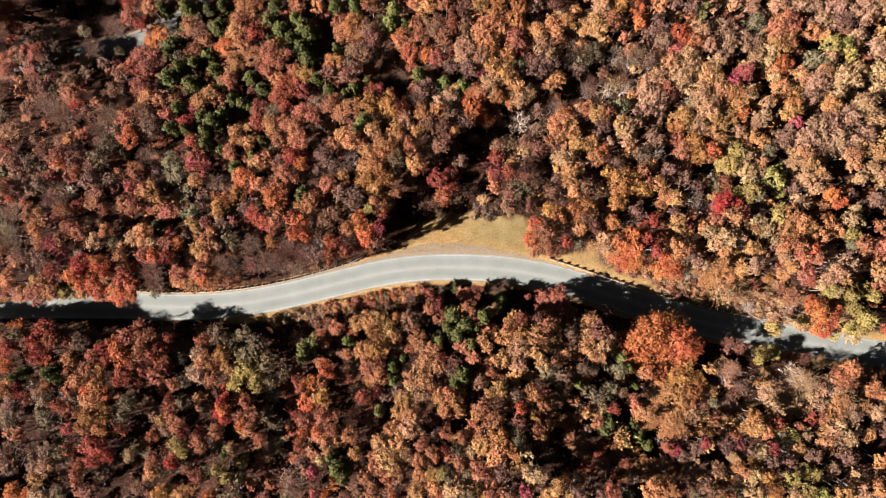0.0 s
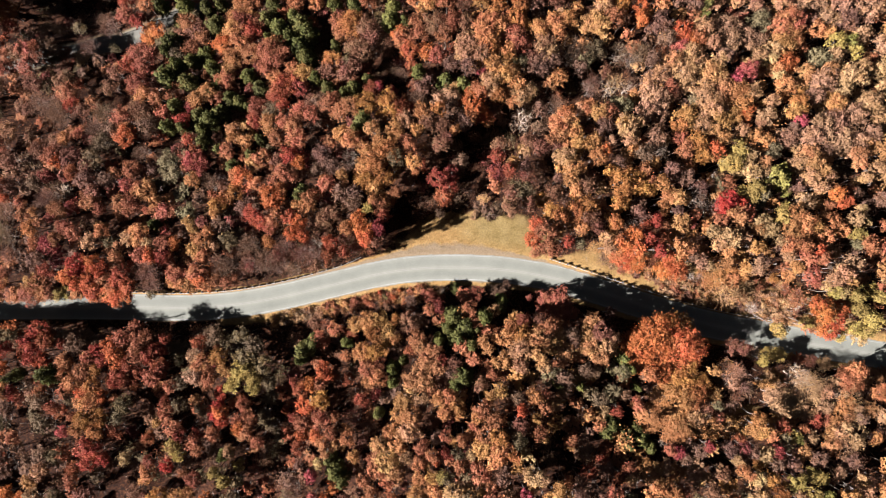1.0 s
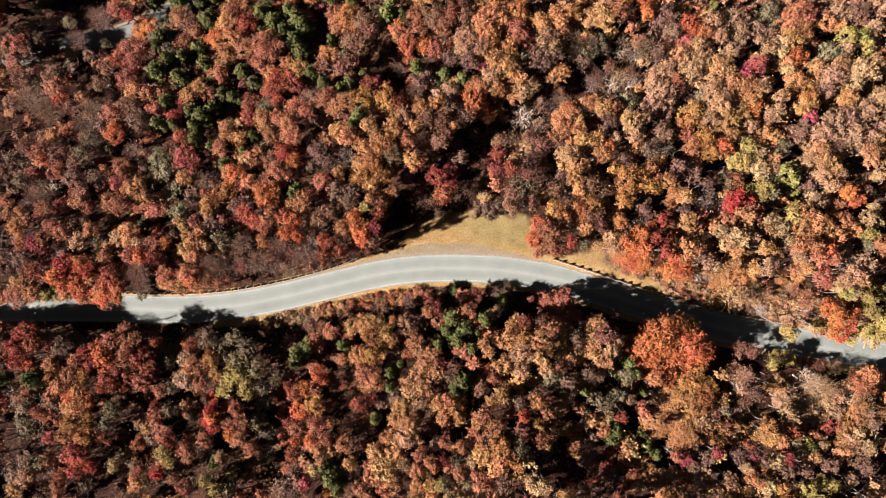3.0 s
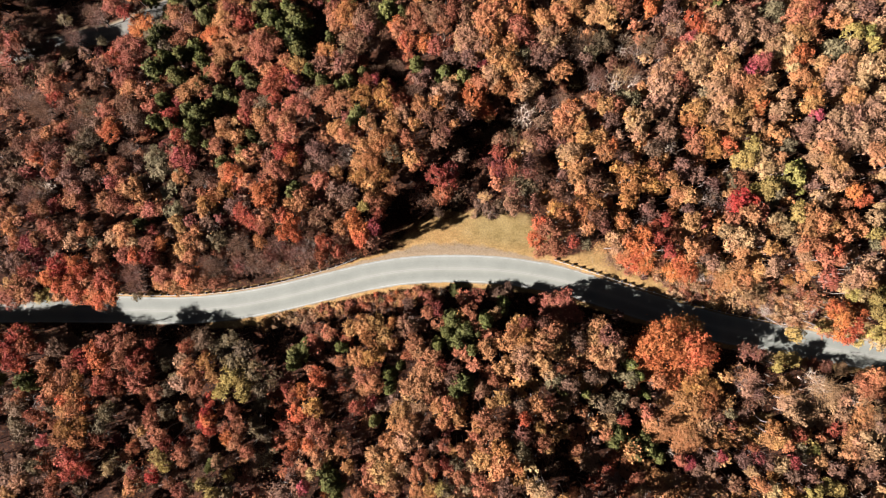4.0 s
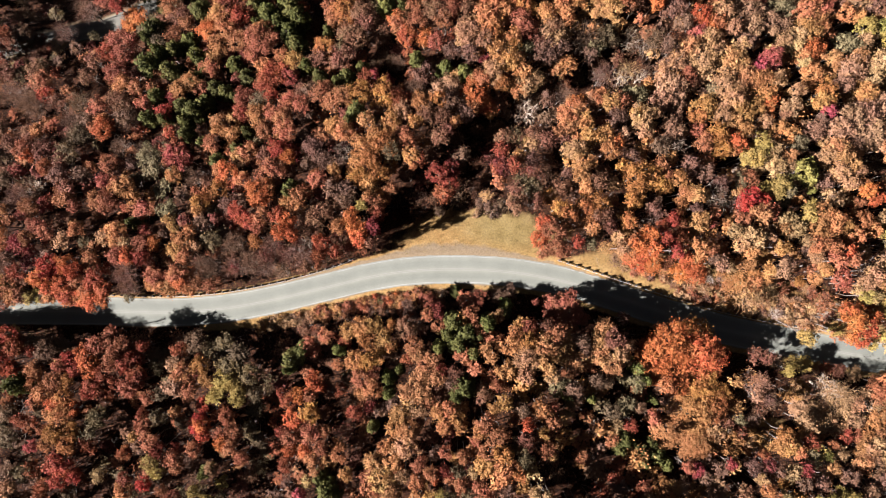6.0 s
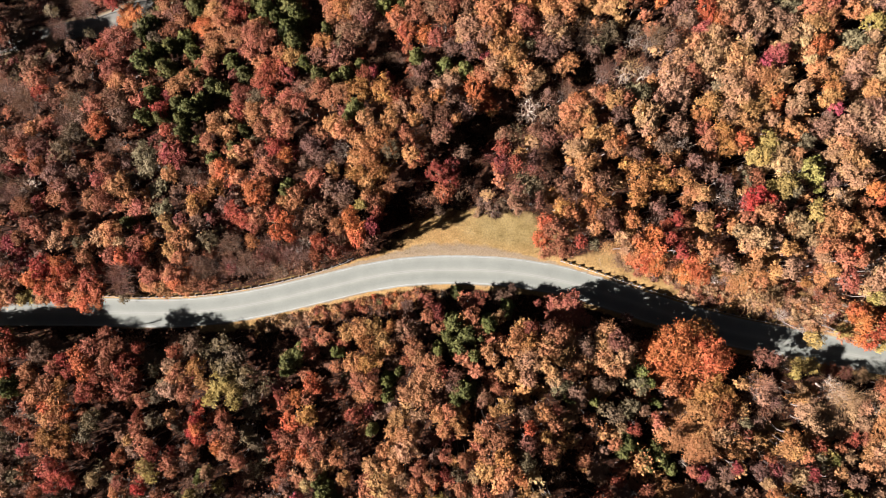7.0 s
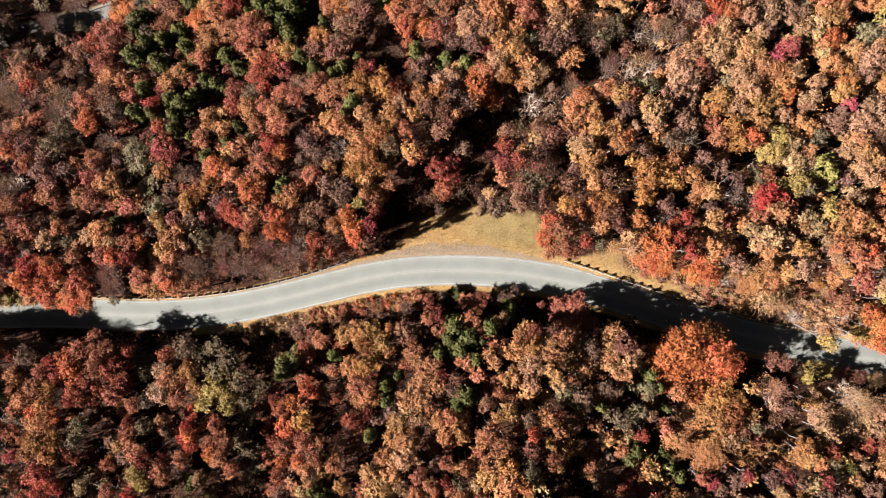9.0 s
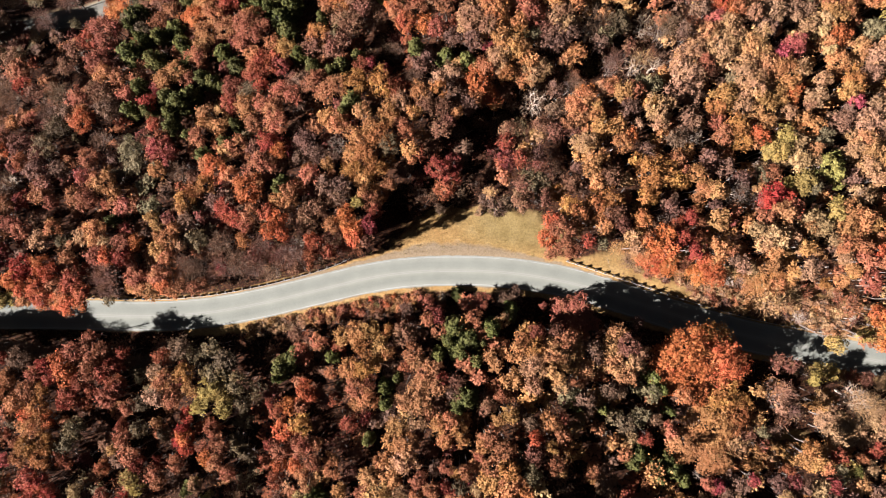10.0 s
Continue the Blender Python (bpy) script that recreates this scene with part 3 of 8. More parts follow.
make_forms()
make_snags()
planter = random.Random(3)
RED_LEAVED = ("red", "brightred", "redorange", "redrust", "crimson", "crimsonbrown", "crimsonpink", "pink")


PLANTED = []   # x, y, crown radius, leaf colour, height


def plant(kind, x, y, r, h, tint, names, words, category, group):
    """One tree at x, y with crown radius r and height h, from one of the kind's shapes."""
    size = "huge" if r > 5.2 and kind == "leafy" else "big" if r > 3.4 else "mid" if r > 2.2 else "small"
    forms = FORMS.get(kind + "_" + size) or FORMS[kind]
    radius, height, wood, leaf = planter.choice(forms)
    tree = new(names[0])
    s = r / radius
    off, lean, foot = float(road_off(x, y)), 0.0, y
    if abs(off) < 4.5:   # roadside trees stand on the verge and lean out over the road
        shift = math.copysign(4.5 - abs(off), off)
        foot = y + shift
        lean = max(-7.0, min(7.0, math.degrees(math.atan2(shift, 0.7 * h)))) if kind != "bush" else 0.0
    tree.matrix_basis = pose(x, foot, float(hill_z(x, foot)), lean) @ pose(0, 0, 0, planter.uniform(-3, 3), planter.uniform(-3, 3), planter.uniform(0, 360)) @ Matrix.Diagonal((s, s, h / height, 1))
    tagged(tree, words, category, group)
    PLANTED.append((x, y, r, tint, h))
    for name, me in ((names[1], wood), (names[2], leaf)):
        ob = new(name, me)
        ob.parent = tree
        if me is leaf:
            ob.material_slots[0].link = "OBJECT"
            ob.material_slots[0].material = LEAVES[tint]
    return tree


SPECIES = {"tan": "beech", "salmon": "beech", "sand": "beech", "gold": "hickory", "yellowtan": "hickory", "olive": "poplar", "yellowolive": "poplar", "lime": "poplar", "salmonred": "sweetgum", "orange": "sweetgum"}


def leafy(x, y, r, h, tint):
    nm = "maple" if tint in RED_LEAVED else SPECIES.get(tint, "oak")
    plant("leafy", x, y, r, h, tint, (nm + "_tree", "trunk", "crown"), TINTS[tint][3] + " autumn " + nm + " with dense rounded crown on the slope", "tree", nm + " trees of the forest")


def airy(x, y, r, h, tint):
    plant("airy", x, y, r, h, tint, ("ash_tree", "trunk", "crown"), TINTS[tint][3] + " thinning autumn tree with loose foliage among the forest trees", "tree", "thinning trees of the forest")


def bare(x, y, r, h, tint):
    plant("bare", x, y, r, h, tint, ("bare_tree", "trunk", "twig_leaves"), "nearly bare tree with dark twigs and few " + TINTS[tint][3] + " leaves", "tree", "bare trees of the forest")


def pale_bare(x, y, r, h, tint):
    plant("pale_bare", x, y, r, h, tint, ("bare_tree", "trunk", "twig_leaves"), "nearly bare tree with pale whitish limbs and few " + TINTS[tint][3] + " leaves", "tree", "pale-limbed trees of the forest")


def pine(x, y, r, h, tint):
    plant("pine", x, y, r, h, tint, ("pine_tree", "trunk", "crown"), TINTS[tint][3] + " conical pine with needled boughs among autumn trees", "tree", "pines of the forest")


def bush(x, y, r, h, tint):
    plant("bush", x, y, r, h, tint, ("shrub", "trunk", "foliage"), "low " + TINTS[tint][3] + " shrub beside the forest road", "shrub", "shrubs by the road")


def snag(x, y, r, h, tint):
    plant("snag", x, y, r, h, tint, ("dead_tree", "trunk", "twig_leaves"), "tall leafless dead tree with a bleached pale trunk", "tree", "dead trees of the forest")



# ---- the trees, by their place on the slope: x, y, crown radius, height, leaf colour ----
leafy(-113.8, 54.2, 2.8, 11.6, "crimsonpink"); leafy(-113.2, 49.9, 2.1, 11.2, "salmonred"); airy(-108.8, 55.5, 2.5, 10.6, "grey"); leafy(-111.3, 52.2, 2.2, 11.2, "brown")
leafy(-110.5, 54.1, 1.9, 4.5, "olive"); leafy(-107.9, 55.8, 1.6, 4.5, "brown"); leafy(-112.5, 49.7, 2.3, 4.5, "olive"); leafy(-108.4, 44.8, 2.0, 8.3, "olive")
airy(-110.9, 45.1, 2.4, 10.5, "brown"); bare(-98.3, 57.1, 2.7, 11.1, "mauve"); bare(-93.1, 62.2, 3.3, 11.5, "mauve"); leafy(-108.2, 51.6, 3.3, 4.5, "brown")
leafy(-106.5, 54.2, 2.7, 4.5, "rust"); leafy(-102.8, 45.8, 2.7, 11.6, "brown"); leafy(-100.9, 42.0, 2.7, 11.6, "rust"); leafy(-98.6, 38.4, 2.1, 11.1, "red")
airy(-102.0, 54.0, 2.2, 4.5, "sand")
airy(-89.0, 47.4, 2.1, 10.2, "brown"); airy(-89.2, 43.3, 2.1, 10.2, "brown"); leafy(-93.8, 39.1, 1.9, 11.0, "rust"); airy(-92.0, 37.8, 1.3, 9.7, "rust")
airy(-96.6, 36.6, 2.2, 10.3, "brown"); bare(-108.2, 39.6, 3.2, 11.4, "mauve"); bare(-102.7, 35.6, 3.7, 11.8, "mauve"); airy(-113.7, 37.9, 1.8, 7.5, "brown")
bare(-89.6, 35.4, 3.4, 11.6, "grey"); bare(-92.2, 32.2, 2.8, 11.2, "mauve"); airy(-84.1, 34.5, 2.6, 10.6, "rust"); leafy(-83.1, 31.6, 1.7, 10.9, "orange")
leafy(-88.1, 64.5, 2.6, 11.5, "crimsonpink"); leafy(-84.9, 62.9, 1.9, 11.0, "red"); airy(-84.2, 65.6, 1.6, 7.4, "brown"); leafy(-82.6, 62.0, 3.2, 4.5, "redorange")
leafy(-84.4, 60.1, 1.9, 4.5, "redorange"); leafy(-82.7, 52.4, 3.8, 12.4, "crimsonpink"); leafy(-85.3, 50.4, 2.6, 11.5, "red"); leafy(-80.2, 53.7, 2.0, 11.0, "crimsonpink")
airy(-93.3, 57.1, 1.3, 4.5, "sage")
leafy(-82.0, 44.3, 3.0, 11.8, "rust"); leafy(-79.5, 40.6, 2.1, 11.1, "orange"); airy(-79.0, 43.8, 2.0, 7.6, "brown"); airy(-80.1, 36.0, 2.9, 10.9, "brown")
leafy(-75.7, 39.7, 2.1, 11.1, "salmonred"); leafy(-73.6, 36.1, 1.9, 11.0, "salmonred"); pine(-73.9, 56.5, 3.2, 12.9, "pine"); pine(-76.0, 53.8, 1.7, 12.2, "moss")
airy(-72.8, 54.4, 2.0, 10.2, "olive"); pine(-73.9, 46.4, 3.1, 12.9, "pine"); pine(-68.6, 44.8, 2.3, 12.4, "moss"); pine(-71.5, 49.6, 2.0, 12.3, "pine")
pine(-67.9, 51.2, 2.3, 12.5, "moss"); pine(-64.7, 52.8, 2.3, 12.5, "moss"); pine(-61.9, 49.0, 2.3, 12.4, "pine"); pine(-61.2, 46.5, 1.9, 12.2, "moss")
pine(-62.2, 43.4, 1.7, 12.2, "moss"); pine(-70.4, 37.4, 2.5, 12.6, "pine"); pine(-75.1, 65.9, 2.5, 4.5, "moss"); pine(-61.9, 60.8, 2.9, 12.7, "moss")
pine(-56.1, 39.5, 2.3, 12.4, "moss")
pine(-64.0, 35.0, 2.5, 12.6, "moss"); pine(-60.9, 33.4, 2.8, 12.7, "pine"); pine(-58.6, 36.5, 2.2, 12.4, "moss"); pine(-63.0, 31.6, 2.1, 12.3, "pine")
pine(-72.3, 32.4, 2.2, 12.4, "moss"); pine(-68.8, 32.1, 1.8, 12.2, "moss"); leafy(-69.9, 62.8, 2.5, 11.4, "rust"); airy(-67.5, 59.7, 3.1, 10.9, "brown")
leafy(-65.1, 57.7, 1.8, 10.9, "rust"); airy(-68.5, 54.9, 2.1, 10.2, "rust"); leafy(-59.1, 55.4, 2.7, 11.6, "redorange"); leafy(-55.9, 51.2, 2.5, 11.4, "orange")
leafy(-56.8, 59.3, 2.9, 11.7, "orange"); leafy(-56.5, 63.2, 2.3, 11.3, "orange"); leafy(-58.2, 45.4, 2.5, 11.4, "salmonred"); leafy(-56.6, 47.8, 1.8, 10.9, "salmon")
leafy(-62.8, 41.5, 2.5, 11.4, "gold"); leafy(-64.7, 38.9, 2.1, 11.1, "orange"); leafy(-67.1, 38.0, 1.5, 10.7, "crimson"); airy(-60.0, 39.9, 1.8, 10.0, "rust")
leafy(-67.9, 33.8, 2.0, 11.1, "red"); leafy(-54.1, 31.4, 2.0, 11.1, "salmon"); airy(-77.2, 31.7, 2.6, 10.6, "mauve"); airy(-86.9, 31.2, 2.3, 10.4, "mauve")
leafy(-54.7, 60.9, 3.0, 11.8, "rust"); leafy(-51.7, 58.5, 2.7, 11.6, "red"); leafy(-54.2, 54.5, 2.7, 11.6, "orange"); leafy(-51.0, 51.7, 2.4, 11.3, "rust")
leafy(-50.1, 61.4, 2.0, 11.0, "rust"); pine(-47.2, 62.0, 2.6, 12.8, "moss"); pine(-43.9, 59.2, 2.9, 13.1, "pine"); pine(-40.9, 56.8, 2.0, 12.8, "pine")
pine(-38.5, 60.4, 3.0, 13.5, "moss"); pine(-35.7, 57.2, 2.5, 13.4, "pine"); pine(-37.7, 53.5, 3.0, 13.5, "pine"); pine(-36.0, 50.3, 2.4, 13.3, "pine")
pine(-40.5, 62.5, 1.9, 12.8, "pine"); pine(-46.6, 57.3, 1.4, 12.2, "pine"); pine(-28.9, 54.1, 1.4, 13.2, "moss"); leafy(-44.7, 50.9, 4.1, 12.9, "salmonred")
leafy(-44.7, 54.4, 2.5, 11.8, "orange"); pine(-51.6, 46.3, 2.4, 12.5, "pine"); pine(-48.0, 42.3, 2.1, 12.5, "moss"); pine(-53.8, 38.7, 2.1, 12.4, "moss")
pine(-51.2, 37.7, 1.5, 12.1, "moss")
leafy(-44.0, 44.8, 2.2, 11.5, "orange"); leafy(-47.3, 46.9, 1.8, 11.0, "salmonred"); leafy(-36.7, 45.9, 2.5, 12.2, "gold"); leafy(-39.1, 47.6, 1.8, 11.5, "orange")
leafy(-41.8, 41.7, 3.0, 12.3, "red"); leafy(-43.1, 39.4, 2.6, 11.9, "redrust"); leafy(-36.6, 42.0, 2.0, 11.9, "crimson"); leafy(-39.1, 43.4, 1.9, 11.6, "red")
leafy(-47.9, 37.0, 2.3, 11.4, "rust"); airy(-43.4, 36.1, 2.7, 11.1, "olive"); leafy(-41.7, 37.7, 1.9, 11.4, "red"); pine(-32.8, 44.4, 1.9, 13.3, "pine")
pine(-29.8, 42.1, 1.9, 13.4, "moss"); pine(-23.3, 41.2, 2.0, 13.9, "moss"); pine(-19.2, 43.9, 1.6, 13.9, "moss"); pine(-25.1, 39.6, 1.2, 13.4, "moss")
leafy(-23.6, 58.7, 3.7, 13.8, "brownorange"); leafy(-26.2, 57.2, 2.9, 13.1, "rust"); leafy(-19.9, 57.1, 2.9, 13.5, "brown"); leafy(-21.9, 52.1, 3.3, 13.7, "brown")
leafy(-28.0, 48.4, 2.9, 13.0, "brownorange"); leafy(-25.2, 46.1, 2.9, 13.1, "brown"); leafy(-29.7, 46.1, 2.2, 12.4, "brown"); leafy(-18.2, 54.9, 2.2, 13.0, "brown")
leafy(-27.4, 60.5, 2.1, 12.4, "rust"); pine(-13.5, 59.3, 2.6, 14.7, "leafgreen"); pine(-9.3, 59.3, 1.5, 14.4, "moss"); leafy(-6.3, 58.6, 2.4, 13.9, "rust")
leafy(-10.7, 54.0, 2.4, 13.7, "salmonred"); leafy(-11.4, 55.7, 2.0, 13.3, "redorange"); leafy(-6.5, 54.3, 2.4, 13.9, "rust"); leafy(-8.5, 50.3, 2.4, 13.8, "red")
leafy(-4.5, 50.4, 2.1, 13.8, "redorange"); leafy(-1.4, 49.3, 2.1, 14.0, "salmonred"); leafy(-1.7, 57.1, 3.0, 14.6, "brown"); leafy(0.3, 53.7, 2.0, 14.0, "rust")
leafy(-2.9, 54.8, 1.6, 10.1, "brown"); pine(-6.0, 44.9, 2.1, 14.9, "leafgreen"); pine(0.0, 42.5, 2.0, 15.2, "leafgreen"); airy(-3.8, 43.6, 1.7, 9.5, "mauve")
airy(-5.1, 40.1, 2.2, 12.9, "mauve"); bare(-10.7, 44.8, 1.9, 9.6, "grey"); bare(-6.7, 38.7, 2.3, 13.3, "grey"); airy(-1.0, 37.4, 1.9, 13.0, "pinkish")
leafy(-18.0, 40.4, 1.7, 12.7, "redrust"); leafy(-16.0, 41.0, 1.4, 12.6, "crimson"); leafy(-19.1, 36.8, 2.8, 13.4, "brownorange"); leafy(-13.8, 36.9, 2.9, 13.9, "brownorange")
leafy(-23.2, 36.0, 2.4, 12.9, "rust"); leafy(-28.1, 37.3, 2.4, 12.6, "rust"); airy(-31.3, 37.8, 2.1, 11.3, "mauve"); leafy(-26.0, 34.1, 2.1, 12.5, "rust")
leafy(-36.7, 35.6, 2.3, 12.0, "salmonred"); leafy(-33.7, 34.1, 2.0, 12.0, "salmonred"); airy(-34.4, 39.2, 1.9, 8.2, "brown"); pine(-20.2, 32.0, 2.5, 14.3, "moss")
pine(-21.6, 30.4, 1.5, 13.7, "moss"); airy(-11.1, 35.6, 2.2, 12.6, "redrust"); airy(-15.6, 33.5, 1.8, 9.0, "brown"); leafy(-17.5, 29.5, 1.9, 12.9, "salmon")
leafy(-12.3, 30.2, 2.3, 13.5, "orange"); leafy(-9.0, 32.0, 2.1, 13.5, "tan"); leafy(-5.0, 33.9, 2.3, 13.9, "orange"); leafy(-0.8, 35.2, 2.1, 14.0, "brownorange")
leafy(-3.0, 31.1, 2.3, 14.0, "brown"); leafy(0.3, 31.3, 1.8, 13.8, "brown"); leafy(-6.7, 30.0, 1.8, 13.4, "orange"); leafy(-43.7, 32.3, 2.7, 12.0, "orange")
leafy(-40.5, 33.2, 1.9, 11.5, "salmonred"); leafy(-38.2, 30.6, 2.1, 11.8, "rust"); leafy(-37.0, 32.8, 1.6, 11.5, "rust"); leafy(-25.1, 29.7, 1.7, 12.3, "orange")
airy(-49.3, 32.9, 2.3, 10.4, "redrust"); airy(-32.7, 32.1, 1.9, 8.3, "mauve")
leafy(1.7, 57.7, 2.7, 14.6, "rust"); airy(5.1, 56.9, 2.4, 13.7, "brown"); leafy(0.7, 55.1, 1.8, 13.9, "brown"); leafy(11.1, 56.6, 3.5, 15.7, "orange")
leafy(6.3, 50.5, 3.2, 15.2, "tan"); leafy(10.1, 52.8, 3.2, 15.4, "orange"); leafy(4.3, 49.6, 2.0, 14.2, "tan"); leafy(11.9, 50.7, 2.8, 15.1, "brownorange")
leafy(13.8, 55.9, 2.4, 14.8, "orange"); leafy(9.6, 48.4, 2.1, 14.6, "brown"); leafy(18.5, 57.9, 2.4, 14.8, "brownorange"); leafy(18.4, 54.4, 2.7, 15.0, "rust")
leafy(19.0, 50.5, 2.4, 14.8, "rust"); leafy(16.3, 48.7, 2.1, 14.6, "orange"); airy(19.7, 46.7, 1.7, 13.4, "sage"); leafy(16.7, 47.2, 1.5, 14.2, "brownorange")
leafy(24.8, 55.4, 2.4, 14.8, "orange"); leafy(28.0, 55.5, 2.6, 15.0, "orange"); leafy(31.5, 57.8, 2.1, 14.6, "orange"); leafy(28.6, 54.0, 1.7, 14.3, "orange")
airy(25.0, 51.4, 2.9, 14.3, "brown"); airy(26.9, 49.3, 2.1, 13.7, "tan"); airy(22.4, 48.7, 1.8, 13.5, "brown")
pale_bare(32.9, 48.9, 4.1, 15.6, "grey"); airy(38.4, 50.7, 2.4, 13.9, "olive"); airy(35.9, 47.3, 2.0, 13.6, "sage"); airy(40.5, 50.1, 1.6, 13.3, "olive")
leafy(37.0, 56.8, 2.6, 15.0, "salmon"); leafy(39.7, 55.8, 2.6, 15.0, "salmon"); leafy(42.3, 57.0, 2.1, 14.6, "rust"); airy(45.2, 56.6, 1.9, 13.6, "brown")
leafy(49.7, 57.6, 1.9, 14.5, "redorange"); pale_bare(44.2, 50.6, 2.7, 14.5, "grey"); bare(48.0, 47.8, 2.8, 14.6, "grey"); airy(50.9, 46.7, 2.0, 13.7, "mauve")
airy(2.3, 47.7, 2.1, 13.3, "mauve"); airy(5.7, 46.1, 2.1, 13.5, "mauve"); airy(1.7, 50.2, 1.6, 12.8, "redrust"); pine(5.2, 41.9, 2.3, 15.7, "leafgreen")
pine(0.3, 43.1, 1.3, 14.9, "moss"); airy(9.8, 44.3, 1.3, 11.5, "crimson")
leafy(12.9, 45.8, 2.1, 14.6, "gold"); leafy(15.1, 43.7, 2.3, 14.8, "gold"); leafy(17.6, 44.2, 1.7, 14.3, "gold"); leafy(12.2, 41.1, 2.6, 15.0, "tan")
leafy(9.4, 39.3, 2.1, 14.6, "orange"); leafy(14.3, 38.8, 2.4, 14.8, "brownorange"); leafy(19.7, 39.3, 3.1, 15.3, "tan"); leafy(18.9, 41.3, 2.1, 14.6, "orange")
leafy(17.9, 37.0, 2.0, 14.5, "orange"); leafy(7.6, 35.9, 2.9, 15.1, "redorange"); leafy(10.4, 33.8, 2.4, 14.8, "redorange"); leafy(6.7, 34.0, 1.8, 14.2, "orange")
leafy(11.9, 31.9, 1.4, 14.1, "orange"); airy(13.3, 34.8, 2.1, 13.7, "brown"); airy(2.3, 38.1, 2.5, 13.6, "pinkish"); airy(1.0, 34.6, 2.4, 13.4, "mauve")
airy(5.0, 31.3, 2.4, 13.6, "mauve"); airy(2.3, 29.7, 1.4, 12.7, "orange"); airy(24.9, 46.0, 2.9, 14.3, "mauve"); airy(28.0, 47.4, 1.9, 13.6, "mauve")
leafy(28.7, 43.1, 2.0, 14.5, "orange"); leafy(27.4, 41.9, 1.7, 14.3, "salmon"); airy(30.2, 39.6, 1.1, 11.4, "rust")
bare(27.8, 36.0, 2.4, 14.4, "grey"); pale_bare(20.1, 31.7, 3.4, 15.1, "grey"); airy(23.4, 29.8, 1.8, 13.5, "grey"); airy(24.5, 34.7, 1.8, 13.5, "mauve")
bare(37.6, 40.7, 2.7, 14.5, "mauve"); airy(35.0, 46.2, 2.1, 13.7, "mauve"); pale_bare(43.3, 41.3, 3.2, 14.9, "sand"); pale_bare(46.8, 40.6, 2.6, 14.5, "grey")
airy(41.8, 44.2, 1.8, 13.5, "brown"); airy(44.5, 35.5, 2.0, 13.7, "sage"); airy(50.5, 40.5, 2.1, 13.7, "tan"); airy(49.7, 33.8, 2.6, 14.1, "pinkish")
leafy(35.4, 35.1, 2.3, 14.8, "orange"); leafy(37.1, 33.5, 2.0, 14.6, "gold"); leafy(34.1, 34.3, 1.6, 14.3, "tan"); airy(39.9, 33.9, 2.0, 13.7, "rust")
leafy(30.0, 31.6, 2.7, 15.1, "orange"); leafy(27.8, 28.8, 2.3, 14.7, "orange"); leafy(31.8, 29.6, 2.3, 14.8, "orange"); leafy(30.9, 33.3, 1.6, 14.3, "redorange")
airy(38.9, 29.4, 2.0, 13.7, "mauve"); leafy(44.3, 29.0, 2.8, 15.1, "tan"); leafy(42.4, 30.1, 1.6, 14.3, "gold"); leafy(47.3, 30.0, 1.3, 14.1, "tan")
airy(53.5, 55.8, 2.8, 14.2, "mauve"); airy(55.3, 52.8, 2.1, 13.7, "grey"); leafy(59.7, 53.8, 2.3, 14.8, "redorange"); leafy(62.9, 52.1, 2.1, 14.6, "orange")
leafy(61.1, 51.6, 1.8, 14.4, "redorange"); leafy(64.9, 54.8, 2.3, 14.8, "tan"); leafy(60.9, 49.1, 2.3, 14.8, "tan"); leafy(58.6, 50.8, 1.4, 14.1, "pink")
leafy(57.9, 49.8, 1.2, 12.4, "crimsonpink"); leafy(56.8, 46.4, 2.3, 14.8, "salmon"); pine(65.1, 57.8, 1.1, 15.3, "leafgreen"); airy(70.2, 55.2, 2.8, 14.2, "pinkish")
airy(72.0, 52.2, 2.6, 14.1, "pinkish"); airy(75.4, 53.1, 2.4, 13.9, "pinkish"); airy(79.2, 57.1, 2.9, 14.3, "sage"); airy(79.3, 52.8, 2.4, 13.9, "pinkish")
airy(73.8, 57.7, 1.5, 13.3, "crimsonpink"); leafy(72.2, 49.8, 1.1, 12.3, "sand"); leafy(76.7, 50.7, 1.4, 14.1, "sand"); leafy(78.4, 47.6, 1.9, 14.5, "tan")
airy(69.6, 47.8, 2.1, 13.7, "mauve")
leafy(66.3, 50.6, 1.8, 14.4, "tan"); leafy(68.0, 47.1, 1.9, 14.5, "tan"); leafy(62.1, 46.5, 2.6, 15.0, "tan"); leafy(59.8, 43.2, 3.3, 15.5, "tan")
leafy(65.1, 43.2, 3.4, 15.6, "salmon"); leafy(67.7, 39.7, 3.4, 15.6, "salmon"); leafy(71.3, 38.5, 2.8, 15.2, "orange"); leafy(63.5, 37.5, 3.1, 15.4, "tan")
leafy(65.8, 34.1, 3.4, 15.6, "tan"); leafy(72.6, 35.2, 2.8, 15.2, "orange"); leafy(75.3, 37.8, 2.0, 14.6, "tan"); leafy(73.8, 32.9, 1.8, 14.4, "redorange")
leafy(67.6, 31.1, 3.0, 15.3, "gold"); leafy(70.2, 33.2, 2.6, 15.0, "gold"); leafy(74.8, 43.1, 2.3, 14.8, "pink"); leafy(72.4, 41.5, 1.6, 14.3, "pink")
airy(53.4, 42.7, 2.3, 13.9, "tan"); airy(51.7, 36.5, 3.4, 14.7, "pinkish"); airy(55.3, 39.3, 2.0, 13.7, "rust"); airy(52.5, 32.4, 2.3, 13.9, "pinkish")
airy(57.7, 38.1, 1.4, 13.2, "brown"); leafy(59.2, 31.7, 2.8, 15.2, "gold"); leafy(57.4, 29.8, 2.0, 14.6, "brownorange"); airy(62.0, 36.5, 1.4, 13.2, "sage")
leafy(62.3, 30.2, 2.3, 14.8, "tan")
